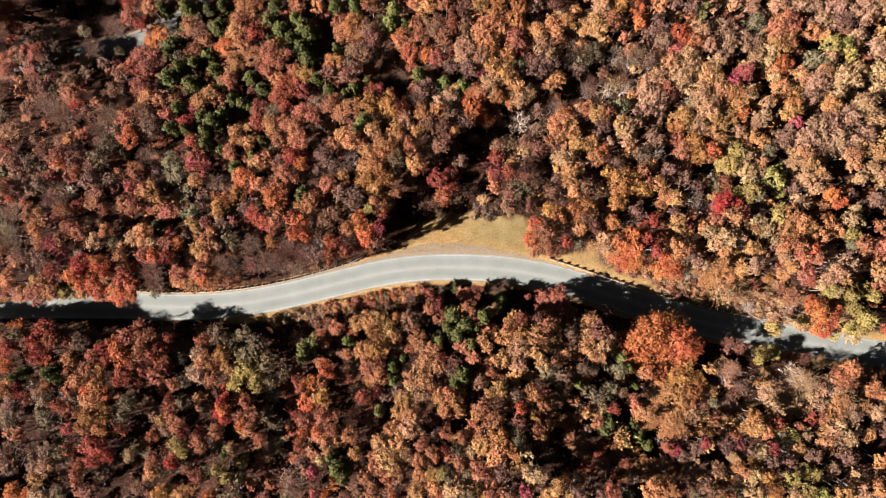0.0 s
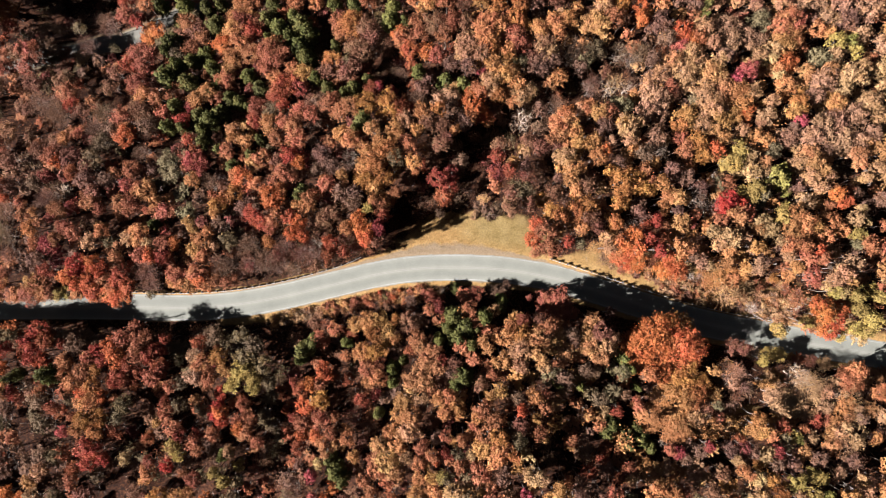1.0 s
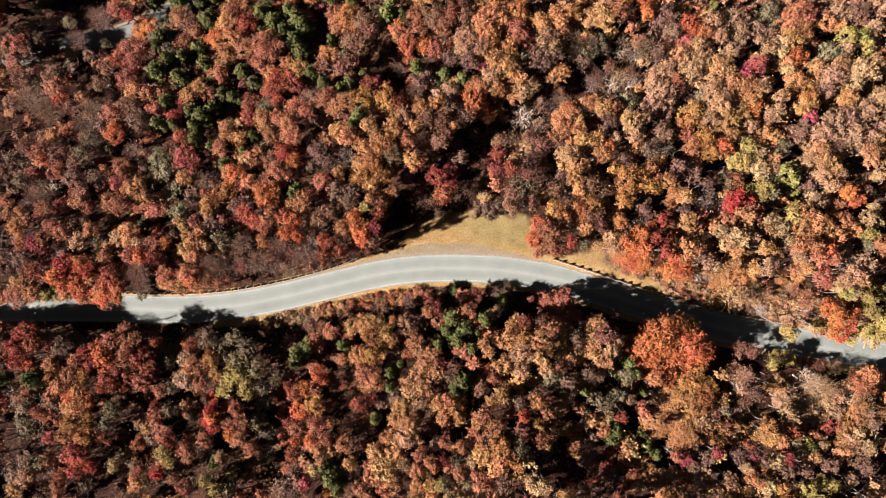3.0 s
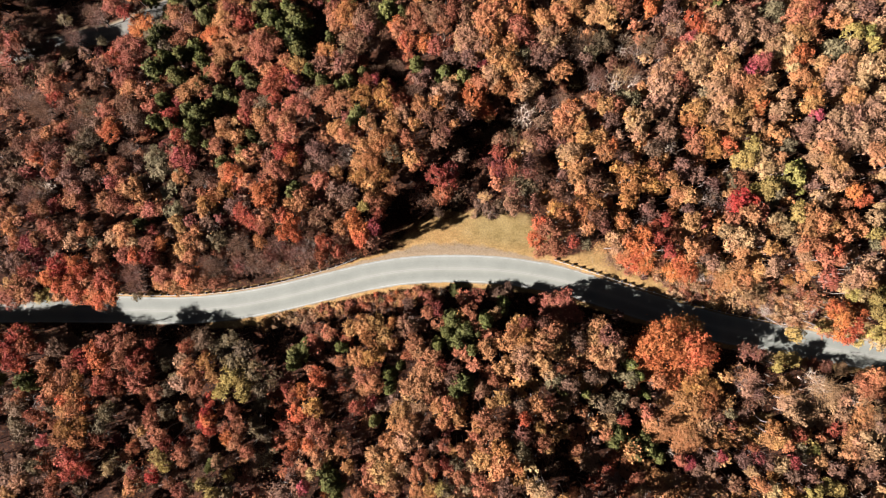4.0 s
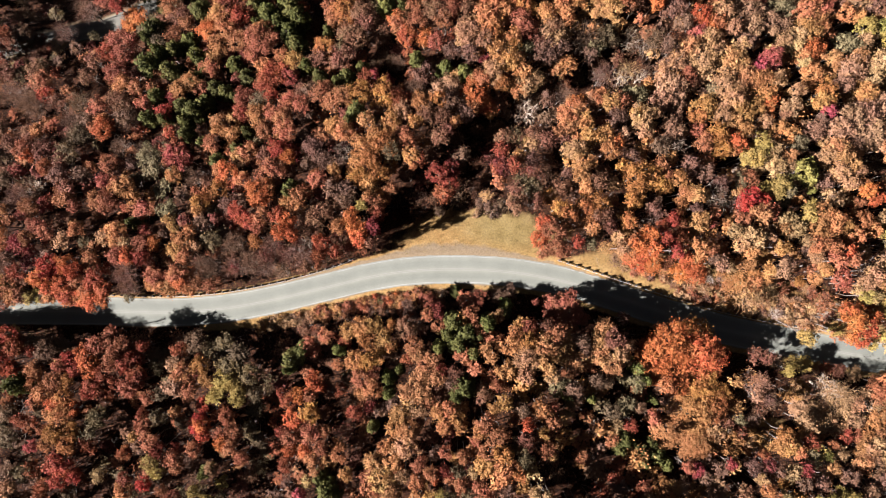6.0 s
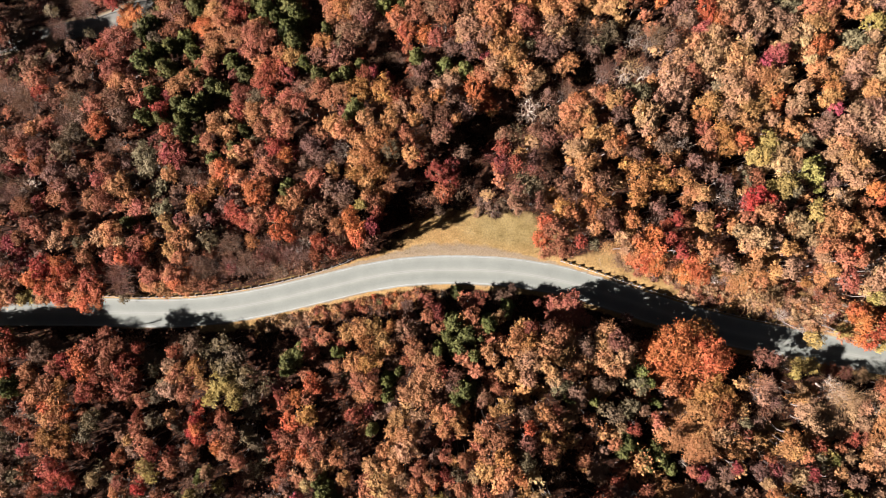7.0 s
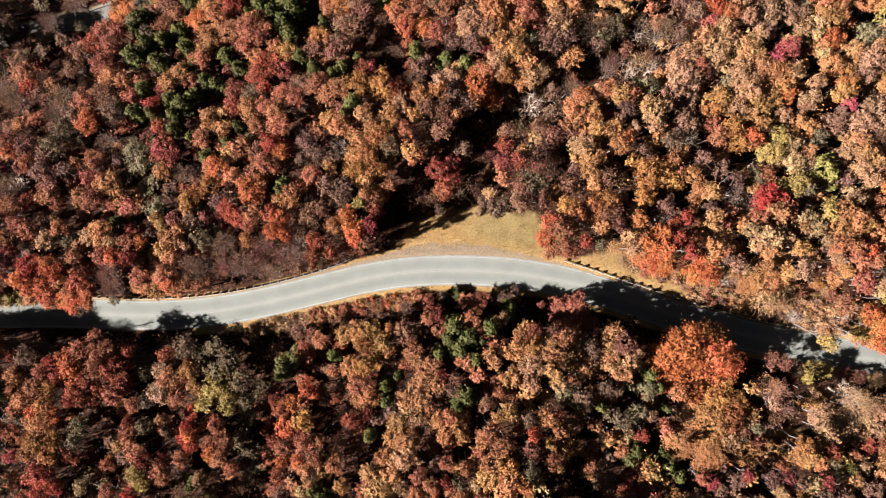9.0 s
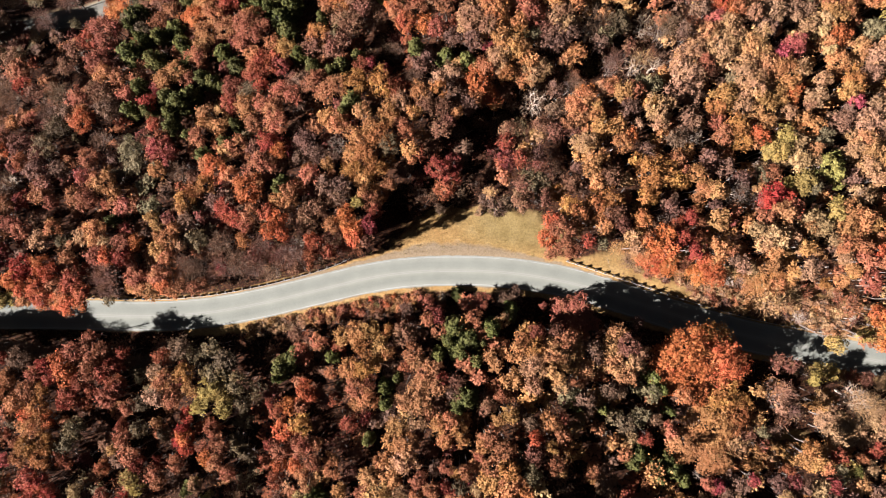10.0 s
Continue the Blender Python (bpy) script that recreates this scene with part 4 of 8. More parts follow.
leafy(84.0, 55.8, 3.5, 15.6, "salmonred"); leafy(87.6, 56.0, 2.6, 15.0, "salmonred"); leafy(86.7, 58.4, 2.1, 14.6, "orange"); leafy(84.1, 50.4, 2.9, 15.2, "gold")
leafy(81.6, 49.4, 2.2, 14.7, "yellowtan"); leafy(87.4, 51.9, 2.3, 14.8, "orange"); leafy(81.1, 46.8, 1.9, 14.5, "yellowtan"); leafy(84.3, 45.5, 2.6, 15.0, "redorange")
leafy(81.8, 44.7, 1.8, 14.4, "orange"); leafy(93.3, 54.9, 2.1, 14.6, "orange"); leafy(96.1, 54.3, 1.8, 14.4, "orange"); airy(92.2, 57.4, 2.1, 13.7, "pinkish")
airy(96.3, 58.0, 2.9, 14.3, "pinkish"); airy(101.3, 57.3, 2.9, 14.3, "mauve"); airy(103.9, 53.4, 1.8, 13.5, "sand"); airy(93.4, 46.9, 3.0, 14.4, "sage")
leafy(98.0, 50.9, 2.4, 14.8, "yellowolive"); leafy(101.5, 52.0, 1.4, 14.1, "lime"); airy(96.4, 47.4, 2.2, 13.8, "sand"); leafy(102.3, 48.5, 1.8, 14.4, "yellowolive")
airy(104.2, 51.2, 1.3, 11.5, "sand")
leafy(88.6, 42.6, 2.6, 15.0, "salmon"); leafy(92.0, 41.0, 3.1, 15.4, "pinkish"); leafy(90.8, 37.1, 2.3, 14.8, "pinkish"); leafy(93.8, 43.2, 2.0, 14.6, "salmon")
leafy(99.4, 41.8, 3.1, 15.4, "sand"); leafy(97.9, 39.4, 2.3, 14.8, "sand"); leafy(102.9, 44.9, 1.8, 14.4, "tan"); leafy(94.9, 35.5, 2.3, 14.8, "orange")
leafy(96.1, 36.7, 1.4, 14.1, "gold"); leafy(83.9, 39.8, 2.3, 14.8, "gold"); leafy(82.3, 42.0, 1.5, 14.2, "yellowtan"); leafy(86.3, 35.6, 2.6, 15.0, "brownorange")
leafy(84.7, 33.4, 1.9, 14.5, "gold"); leafy(80.0, 35.7, 1.6, 14.3, "tan"); leafy(77.3, 32.0, 2.0, 14.6, "sand"); leafy(76.9, 30.4, 1.3, 14.1, "tan")
leafy(86.0, 30.4, 1.5, 14.2, "pink"); airy(84.2, 28.9, 1.7, 13.5, "mauve"); airy(91.1, 30.0, 3.1, 14.5, "pinkish"); airy(95.4, 30.2, 3.4, 14.7, "pinkish")
airy(99.5, 32.4, 2.8, 14.3, "pinkish"); airy(101.8, 35.3, 1.8, 13.5, "sand"); leafy(71.5, 28.6, 1.5, 14.2, "tan"); leafy(64.5, 28.5, 1.7, 14.4, "salmon")
airy(-101.2, 28.2, 2.5, 10.5, "brown"); leafy(-99.6, 28.9, 1.5, 10.6, "orange"); airy(-106.3, 26.2, 2.5, 10.5, "brown"); leafy(-101.5, 24.4, 2.5, 11.4, "rust")
leafy(-100.5, 22.2, 1.6, 10.7, "redorange"); airy(-97.2, 23.7, 2.6, 10.6, "brown"); airy(-108.3, 23.9, 1.8, 7.5, "grey"); leafy(-102.5, 19.0, 1.6, 10.7, "crimsonpink")
leafy(-101.4, 18.4, 1.0, 8.7, "pink"); bare(-89.9, 28.7, 2.7, 11.0, "grey"); airy(-88.6, 27.7, 2.5, 10.5, "olive"); leafy(-82.4, 29.0, 2.5, 11.4, "redorange")
leafy(-84.8, 29.7, 1.6, 10.8, "rust"); airy(-80.6, 30.0, 1.3, 9.6, "red"); airy(-90.5, 22.9, 2.7, 10.7, "olive"); airy(-91.8, 21.2, 2.2, 10.3, "brown")
bare(-77.9, 24.9, 2.2, 10.7, "mauve"); airy(-81.3, 20.8, 2.4, 10.5, "salmonred"); airy(-80.3, 19.3, 1.9, 7.5, "brown"); airy(-84.8, 19.4, 1.6, 9.8, "salmonred")
airy(-91.7, 17.9, 2.4, 10.5, "mauve"); airy(-91.4, 17.3, 1.6, 7.4, "crimsonbrown"); airy(-86.5, 18.3, 2.1, 10.3, "mauve"); airy(-70.4, 22.0, 2.6, 10.6, "sage")
airy(-68.8, 19.2, 2.1, 10.3, "sage"); airy(-75.8, 20.7, 1.6, 7.4, "mauve"); bare(-73.7, 24.5, 2.0, 7.9, "grey")
leafy(-63.8, 22.3, 3.0, 11.8, "crimson"); leafy(-63.4, 24.9, 2.2, 11.2, "redrust"); leafy(-61.0, 21.1, 1.9, 10.9, "crimson"); leafy(-66.2, 28.7, 1.5, 10.6, "red")
pine(-62.3, 28.4, 2.2, 12.4, "moss"); pine(-58.1, 26.1, 1.6, 12.1, "moss"); pine(-53.7, 21.0, 1.9, 12.2, "moss"); leafy(-63.3, 16.9, 1.8, 10.9, "orange")
bare(-59.4, 17.0, 2.4, 10.9, "grey"); bare(-57.6, 18.6, 1.9, 7.9, "mauve"); pale_bare(-99.4, 15.0, 3.3, 11.5, "grey"); bare(-100.9, 12.9, 2.7, 11.1, "mauve")
leafy(-89.0, 14.3, 2.1, 11.1, "brown"); leafy(-90.1, 11.6, 2.1, 11.1, "rust"); leafy(-86.2, 10.0, 1.5, 10.7, "rust"); airy(-93.8, 10.9, 1.8, 10.0, "redrust")
leafy(-81.2, 16.5, 1.7, 10.8, "crimsonpink"); leafy(-81.8, 12.2, 2.1, 11.1, "rust"); leafy(-78.6, 10.8, 2.4, 11.3, "rust"); leafy(-75.3, 14.4, 2.7, 11.6, "gold")
leafy(-77.9, 15.1, 1.8, 10.9, "orange"); leafy(-73.4, 12.1, 1.7, 10.8, "orange"); airy(-74.2, 16.6, 1.6, 7.4, "olive"); airy(-97.7, 9.5, 2.4, 10.4, "rust")
leafy(-99.4, 7.9, 1.3, 8.9, "crimsonpink"); airy(-96.0, 10.6, 1.6, 7.4, "crimsonbrown"); leafy(-104.1, 9.5, 1.1, 8.8, "gold"); airy(-103.1, 11.0, 1.7, 7.4, "mauve")
leafy(-70.3, 9.0, 2.1, 11.1, "crimsonpink"); leafy(-68.1, 9.4, 1.5, 10.7, "salmonred"); pine(-71.7, 6.0, 1.9, 12.2, "pine"); airy(-63.0, 9.3, 2.1, 10.2, "sage")
leafy(-63.2, 6.6, 1.4, 10.6, "salmon"); leafy(-56.3, 10.7, 2.1, 11.1, "brownorange"); leafy(-54.6, 12.7, 2.1, 11.1, "brownorange"); leafy(-52.6, 14.1, 2.1, 11.1, "brownorange")
leafy(-56.9, 9.1, 1.5, 10.7, "gold"); airy(-53.7, 9.9, 1.5, 7.4, "olive"); leafy(-52.1, 18.2, 1.5, 10.7, "orange"); leafy(-55.3, 25.4, 2.0, 11.0, "salmonred")
leafy(-53.9, 28.4, 1.7, 10.8, "orange"); leafy(-102.9, 5.1, 1.9, 11.0, "brownorange"); leafy(-94.5, 4.7, 2.1, 11.1, "rust"); leafy(-91.7, 3.9, 2.1, 11.1, "rust")
leafy(-95.9, 2.7, 1.8, 10.9, "rust"); airy(-98.5, 1.3, 2.5, 10.5, "crimson"); airy(-101.5, 1.8, 1.8, 10.0, "redrust"); airy(-88.7, 2.7, 2.1, 10.2, "tan")
bare(-89.8, 1.1, 1.7, 7.8, "grey"); leafy(-85.3, 4.7, 1.8, 10.9, "orange"); airy(-84.4, 2.7, 1.8, 7.5, "olive"); leafy(-75.0, 3.3, 2.7, 11.6, "orange")
leafy(-77.7, 2.5, 1.8, 10.9, "tan"); leafy(-73.0, 1.2, 1.8, 10.9, "yellowtan"); leafy(-68.8, 1.2, 2.2, 11.2, "rust"); leafy(-66.1, 1.2, 1.8, 10.9, "redorange")
airy(-69.2, 4.0, 1.5, 9.8, "crimson")
leafy(-59.1, 2.0, 2.4, 11.4, "orange"); leafy(-60.5, -0.1, 1.9, 11.0, "gold"); leafy(-57.4, 4.0, 1.5, 10.7, "orange"); leafy(-62.3, 4.7, 1.2, 8.9, "salmon")
leafy(-56.4, 1.2, 1.4, 10.6, "tan"); airy(-55.0, 5.3, 2.2, 10.3, "grey"); airy(-52.9, 2.4, 2.2, 10.3, "olive"); airy(-104.9, 16.5, 2.0, 10.2, "grey")
airy(-95.9, 19.4, 1.9, 10.1, "redrust"); airy(-99.6, 12.5, 1.6, 7.4, "mauve"); leafy(-51.5, 27.6, 2.2, 11.2, "orange"); pine(-47.0, 28.1, 1.6, 12.3, "moss")
pine(-49.5, 23.7, 1.6, 12.1, "moss"); leafy(-42.8, 28.1, 2.0, 11.5, "rust"); leafy(-36.7, 27.6, 2.4, 12.1, "salmonred"); pine(-41.3, 25.3, 0.9, 12.3, "moss")
leafy(-38.3, 23.7, 2.4, 12.0, "red"); leafy(-36.3, 22.0, 1.8, 11.7, "redorange"); leafy(-46.4, 22.4, 2.8, 11.9, "salmonred"); leafy(-48.0, 20.7, 1.8, 11.0, "salmon")
airy(-41.0, 22.1, 2.1, 10.8, "brown"); airy(-38.1, 20.1, 2.1, 10.9, "brown")
airy(-33.2, 27.4, 1.4, 8.0, "mauve"); airy(-29.7, 24.0, 2.4, 11.6, "mauve"); airy(-27.6, 21.0, 2.1, 11.5, "mauve"); airy(-32.1, 20.1, 1.8, 8.3, "mauve")
leafy(-23.0, 27.6, 2.4, 12.9, "orange"); leafy(-25.1, 28.5, 1.7, 12.3, "orange"); pale_bare(-23.1, 22.5, 2.4, 12.4, "pale"); leafy(-18.1, 23.3, 2.6, 13.4, "orange")
leafy(-19.0, 20.9, 2.1, 12.9, "orange"); leafy(-14.0, 23.5, 2.8, 13.8, "brownorange"); leafy(-16.0, 20.2, 2.6, 13.5, "brownorange"); leafy(-12.1, 22.2, 2.3, 13.5, "olive")
leafy(-18.6, 16.3, 2.3, 13.1, "brownorange"); leafy(-16.7, 14.8, 2.0, 13.0, "gold"); leafy(-14.4, 17.6, 2.3, 13.4, "brownorange"); leafy(-15.5, 26.4, 1.8, 12.9, "orange")
leafy(-17.2, 12.2, 1.5, 13.0, "gold"); leafy(-8.2, 24.9, 2.0, 13.5, "orange"); leafy(-7.5, 21.5, 1.8, 13.3, "orange"); leafy(-8.9, 27.5, 1.5, 13.1, "rust")
leafy(-6.9, 19.5, 1.0, 11.2, "orange"); leafy(-1.0, 25.6, 2.0, 13.9, "brown"); leafy(-2.4, 22.0, 1.8, 10.3, "brown"); leafy(0.6, 27.7, 1.5, 13.6, "brown")
leafy(-24.7, 17.8, 1.4, 12.1, "gold")
leafy(-50.0, 17.5, 2.8, 11.6, "redorange"); leafy(-52.3, 18.9, 1.8, 10.9, "orange"); leafy(-47.0, 16.0, 1.8, 11.1, "orange"); leafy(-40.0, 17.6, 3.1, 12.4, "salmonred")
airy(-38.2, 19.1, 1.8, 8.0, "brown"); pine(-35.8, 14.8, 2.0, 13.1, "moss"); pine(-36.4, 12.9, 1.5, 12.8, "moss"); leafy(-42.5, 13.2, 3.2, 12.4, "redorange")
leafy(-40.5, 14.1, 1.8, 11.4, "orange"); leafy(-46.4, 8.6, 2.1, 11.3, "red"); leafy(-44.9, 6.4, 1.8, 11.2, "red"); leafy(-40.8, 7.2, 2.3, 11.8, "salmonred")
leafy(-37.3, 7.7, 1.8, 13.0, "red"); leafy(-35.3, 5.8, 2.0, 13.0, "redorange"); leafy(-36.4, 3.8, 1.7, 13.0, "redorange"); leafy(-33.6, 3.1, 1.5, 13.0, "redorange")
leafy(-42.9, 5.1, 1.5, 11.1, "salmonred"); leafy(-33.1, 11.8, 2.0, 13.0, "rust"); leafy(-33.0, 9.7, 2.0, 13.0, "orange"); leafy(-35.1, 11.0, 1.5, 13.0, "orange")
leafy(-30.6, 13.2, 1.8, 12.0, "redrust"); leafy(-27.9, 15.8, 2.0, 12.4, "rust"); leafy(-29.6, 17.3, 1.2, 10.1, "brownorange"); airy(-25.1, 13.0, 2.0, 13.0, "mauve")
airy(-21.8, 14.3, 2.0, 13.0, "mauve"); airy(-21.1, 11.4, 2.0, 13.0, "mauve"); airy(-28.8, 7.5, 2.3, 13.0, "brown"); airy(-26.2, 9.1, 2.0, 13.0, "brown")
airy(-31.6, 7.0, 1.5, 9.8, "brown")
leafy(-18.7, 10.1, 1.3, 13.0, "yellowolive"); leafy(-15.9, 9.7, 2.0, 13.0, "rust"); leafy(-13.5, 11.8, 2.0, 13.0, "brownorange"); leafy(-12.1, 13.8, 1.5, 13.0, "rust")
leafy(-14.5, 7.7, 1.5, 13.0, "redrust"); leafy(-20.8, 5.9, 2.4, 13.0, "redorange"); leafy(-18.8, 3.8, 2.2, 13.0, "redorange"); leafy(-17.9, 1.8, 1.7, 13.0, "redorange")
leafy(-22.7, 4.5, 1.6, 13.0, "orange"); leafy(-15.6, 4.3, 1.7, 13.0, "crimson"); leafy(-15.0, 5.9, 1.3, 13.0, "crimson"); leafy(-26.0, 1.0, 2.0, 13.0, "red")
leafy(-27.3, 1.9, 1.3, 13.0, "redorange"); leafy(-23.1, -0.1, 1.4, 13.0, "redrust"); airy(-16.1, 1.3, 1.3, 13.0, "brown"); pale_bare(-30.3, 1.3, 1.5, 13.0, "pale")
airy(-42.8, 2.0, 1.6, 10.3, "brownorange"); airy(-50.9, 3.3, 1.9, 7.6, "olive"); bare(-47.3, 1.7, 2.5, 11.1, "grey"); airy(-50.0, 6.7, 1.8, 7.5, "brown")
airy(-49.6, 10.7, 2.1, 10.2, "mauve"); bare(-38.8, 1.1, 2.5, 11.5, "mauve")
leafy(-0.7, 16.9, 2.3, 14.2, "redrust"); leafy(0.6, 13.0, 2.2, 14.1, "redrust"); leafy(1.6, 18.9, 1.9, 14.0, "crimson"); leafy(1.9, 14.9, 2.1, 14.1, "redrust")
airy(5.0, 22.2, 2.2, 13.5, "grey"); leafy(14.7, 24.9, 2.3, 14.8, "brown"); leafy(13.4, 22.9, 1.8, 14.4, "redrust"); leafy(13.1, 19.3, 2.3, 14.8, "crimsonbrown")
leafy(15.7, 18.4, 1.7, 14.3, "redrust"); leafy(11.7, 17.9, 1.5, 14.2, "redrust"); airy(21.1, 26.6, 1.8, 13.5, "brown"); airy(23.6, 24.4, 2.0, 13.7, "brown")
airy(20.2, 20.6, 1.7, 13.5, "mauve"); leafy(18.0, 13.9, 2.2, 14.7, "olive"); leafy(15.9, 13.1, 1.7, 14.3, "brown"); leafy(20.2, 14.0, 1.6, 14.2, "olive")
leafy(16.0, 9.3, 1.7, 14.3, "brown"); airy(19.9, 10.5, 1.6, 13.3, "brown"); bush(11.6, 9.1, 2.1, 2.3, "grey"); bush(9.0, 10.8, 1.7, 2.0, "grey")
bush(13.9, 10.4, 1.7, 1.9, "grey"); bush(8.1, 8.4, 1.2, 1.4, "sand"); airy(-0.4, 8.3, 1.1, 8.1, "grey")
leafy(27.8, 27.5, 2.0, 14.5, "salmon"); leafy(31.6, 26.9, 2.3, 14.7, "orange"); leafy(32.8, 24.7, 2.3, 14.7, "gold"); leafy(35.5, 25.6, 1.7, 14.3, "gold")
leafy(37.2, 22.2, 2.3, 14.7, "orange"); leafy(38.9, 23.7, 1.5, 14.1, "redorange"); airy(27.9, 25.5, 1.5, 13.3, "brown"); leafy(25.9, 26.2, 1.5, 14.1, "salmon")
leafy(30.0, 21.5, 2.5, 14.9, "tan"); leafy(30.7, 19.0, 2.5, 14.9, "gold"); leafy(30.1, 16.5, 2.0, 14.5, "gold"); leafy(31.4, 14.4, 1.7, 14.3, "gold")
airy(28.2, 22.4, 1.7, 13.4, "sand"); leafy(35.0, 15.2, 2.0, 14.5, "brown"); airy(26.5, 14.1, 2.0, 13.6, "brown"); airy(27.8, 16.5, 1.3, 13.1, "mauve")
leafy(42.8, 16.1, 3.3, 15.5, "brownorange"); leafy(45.8, 15.2, 2.8, 15.1, "brownorange"); leafy(42.6, 13.0, 2.0, 14.5, "brownorange"); leafy(47.5, 19.0, 1.7, 14.3, "rust")
leafy(48.6, 16.5, 1.3, 14.0, "salmonred")
leafy(34.3, 10.7, 2.2, 14.7, "brownorange"); leafy(32.3, 8.2, 2.5, 14.9, "brownorange"); leafy(34.9, 6.6, 2.2, 14.7, "brown"); pale_bare(35.5, 8.1, 1.3, 13.5, "pale")
leafy(32.8, 5.0, 1.7, 14.3, "orange"); leafy(36.2, 5.5, 1.7, 14.3, "brown"); leafy(41.1, 10.1, 1.7, 14.3, "brownorange"); leafy(40.3, 6.3, 1.7, 14.3, "brownorange")
leafy(37.6, 2.5, 1.4, 14.1, "tan"); leafy(38.2, 0.0, 1.4, 14.1, "tan"); airy(42.5, 4.3, 1.3, 11.5, "tan"); leafy(25.4, 8.8, 2.5, 14.9, "brownorange")
leafy(27.4, 6.6, 2.2, 14.7, "brownorange"); leafy(22.1, 5.6, 1.7, 14.3, "redorange"); leafy(24.1, 3.6, 2.8, 15.2, "rust"); leafy(21.5, 2.4, 1.9, 13.2, "redorange")
leafy(25.3, 1.1, 2.3, 13.2, "rust"); leafy(28.9, 2.4, 1.4, 14.1, "red"); leafy(22.3, -0.1, 1.7, 11.9, "rust"); leafy(27.4, -0.1, 1.3, 12.1, "rust")
airy(32.1, 1.3, 1.3, 13.1, "sage"); airy(34.0, 3.2, 1.2, 11.4, "olive"); leafy(42.4, 1.3, 2.2, 14.7, "redorange"); leafy(45.0, 3.1, 1.9, 14.5, "redorange")
leafy(48.0, 2.5, 1.9, 14.5, "red"); leafy(45.5, -0.1, 1.9, 14.5, "redorange"); leafy(41.1, 1.9, 1.4, 14.1, "orange"); leafy(47.9, 5.5, 1.4, 14.1, "red")
pale_bare(44.5, 5.6, 2.2, 14.2, "pale"); airy(46.2, 8.7, 1.7, 13.4, "mauve"); airy(42.0, 21.1, 1.5, 13.3, "mauve"); leafy(44.4, 26.6, 1.7, 14.3, "tan")
airy(48.8, 22.7, 2.1, 13.7, "grey"); pale_bare(48.8, 23.8, 1.8, 13.9, "pale"); airy(40.8, 26.2, 1.5, 13.3, "pinkish")
airy(51.8, 27.1, 2.5, 14.1, "pinkish"); pale_bare(52.1, 23.0, 2.3, 14.3, "pale"); airy(54.3, 19.5, 2.0, 13.6, "mauve"); airy(57.5, 27.3, 1.8, 13.5, "rust")
leafy(60.6, 25.7, 2.7, 15.1, "brownorange"); leafy(58.1, 24.3, 2.1, 14.7, "rust"); leafy(62.5, 22.3, 2.0, 14.6, "brownorange"); leafy(65.6, 23.7, 2.0, 14.5, "redorange")
leafy(64.7, 22.2, 1.5, 14.1, "orange"); leafy(67.9, 26.8, 1.7, 14.4, "gold"); leafy(71.2, 23.0, 2.7, 15.0, "yellowolive"); leafy(69.1, 20.3, 2.3, 14.7, "yellowolive")
leafy(72.6, 21.6, 1.9, 14.4, "yellowtan"); leafy(67.3, 20.3, 1.6, 14.2, "yellowolive"); leafy(76.5, 26.4, 2.3, 14.8, "gold"); leafy(75.3, 27.3, 1.5, 14.2, "gold")
leafy(79.4, 23.6, 1.9, 14.5, "sage"); leafy(76.7, 20.8, 1.5, 14.1, "salmon"); airy(73.5, 18.4, 2.3, 13.8, "sand"); airy(77.5, 18.5, 1.5, 13.3, "sand")
leafy(79.8, 17.3, 2.2, 14.7, "lime"); leafy(81.0, 15.2, 1.7, 14.3, "lime"); leafy(82.2, 13.5, 0.9, 12.2, "lime"); leafy(74.7, 14.6, 2.2, 14.7, "yellowolive")
leafy(73.4, 13.2, 1.6, 14.2, "yellowolive"); leafy(76.4, 13.2, 1.4, 14.1, "sage")
airy(67.8, 15.9, 2.0, 13.6, "rust"); airy(66.0, 15.2, 1.5, 13.2, "sage"); airy(58.2, 17.2, 2.0, 13.6, "mauve"); airy(61.1, 15.1, 1.7, 13.4, "mauve")
pale_bare(60.0, 11.7, 2.8, 14.6, "pale"); pale_bare(63.0, 9.9, 1.9, 14.0, "pale"); leafy(67.6, 11.5, 2.4, 14.8, "brightred"); leafy(66.0, 10.2, 1.6, 14.2, "brightred")
leafy(69.9, 11.3, 1.4, 14.1, "brightred"); leafy(68.6, 7.4, 2.2, 14.7, "salmon"); airy(66.0, 6.7, 1.7, 13.4, "rust"); airy(71.8, 8.7, 2.2, 13.8, "rust")
leafy(51.9, 15.1, 1.7, 14.3, "orange"); leafy(52.5, 12.5, 1.7, 14.3, "orange"); leafy(54.9, 12.3, 1.8, 14.4, "salmon"); leafy(52.1, 10.7, 1.2, 12.3, "orange")
leafy(49.8, 6.9, 1.7, 14.3, "red"); leafy(55.1, 6.9, 1.9, 14.5, "salmon"); leafy(56.4, 4.9, 1.2, 12.3, "salmon"); leafy(58.2, 5.7, 0.8, 12.0, "crimsonpink")
airy(51.8, 5.5, 1.4, 13.2, "rust"); airy(55.5, 9.4, 1.3, 13.1, "mauve"); airy(50.2, 3.0, 1.9, 13.6, "redrust"); leafy(50.0, -0.1, 1.7, 14.3, "red")
leafy(54.9, -0.1, 2.1, 14.6, "orange"); leafy(58.2, 0.5, 1.4, 14.1, "salmonred")
leafy(65.9, 3.1, 2.4, 14.9, "yellowtan"); leafy(68.0, 1.8, 2.1, 14.6, "yellowtan"); leafy(63.7, 3.7, 1.4, 14.1, "yellowtan"); leafy(69.8, 3.1, 1.6, 14.2, "tan")
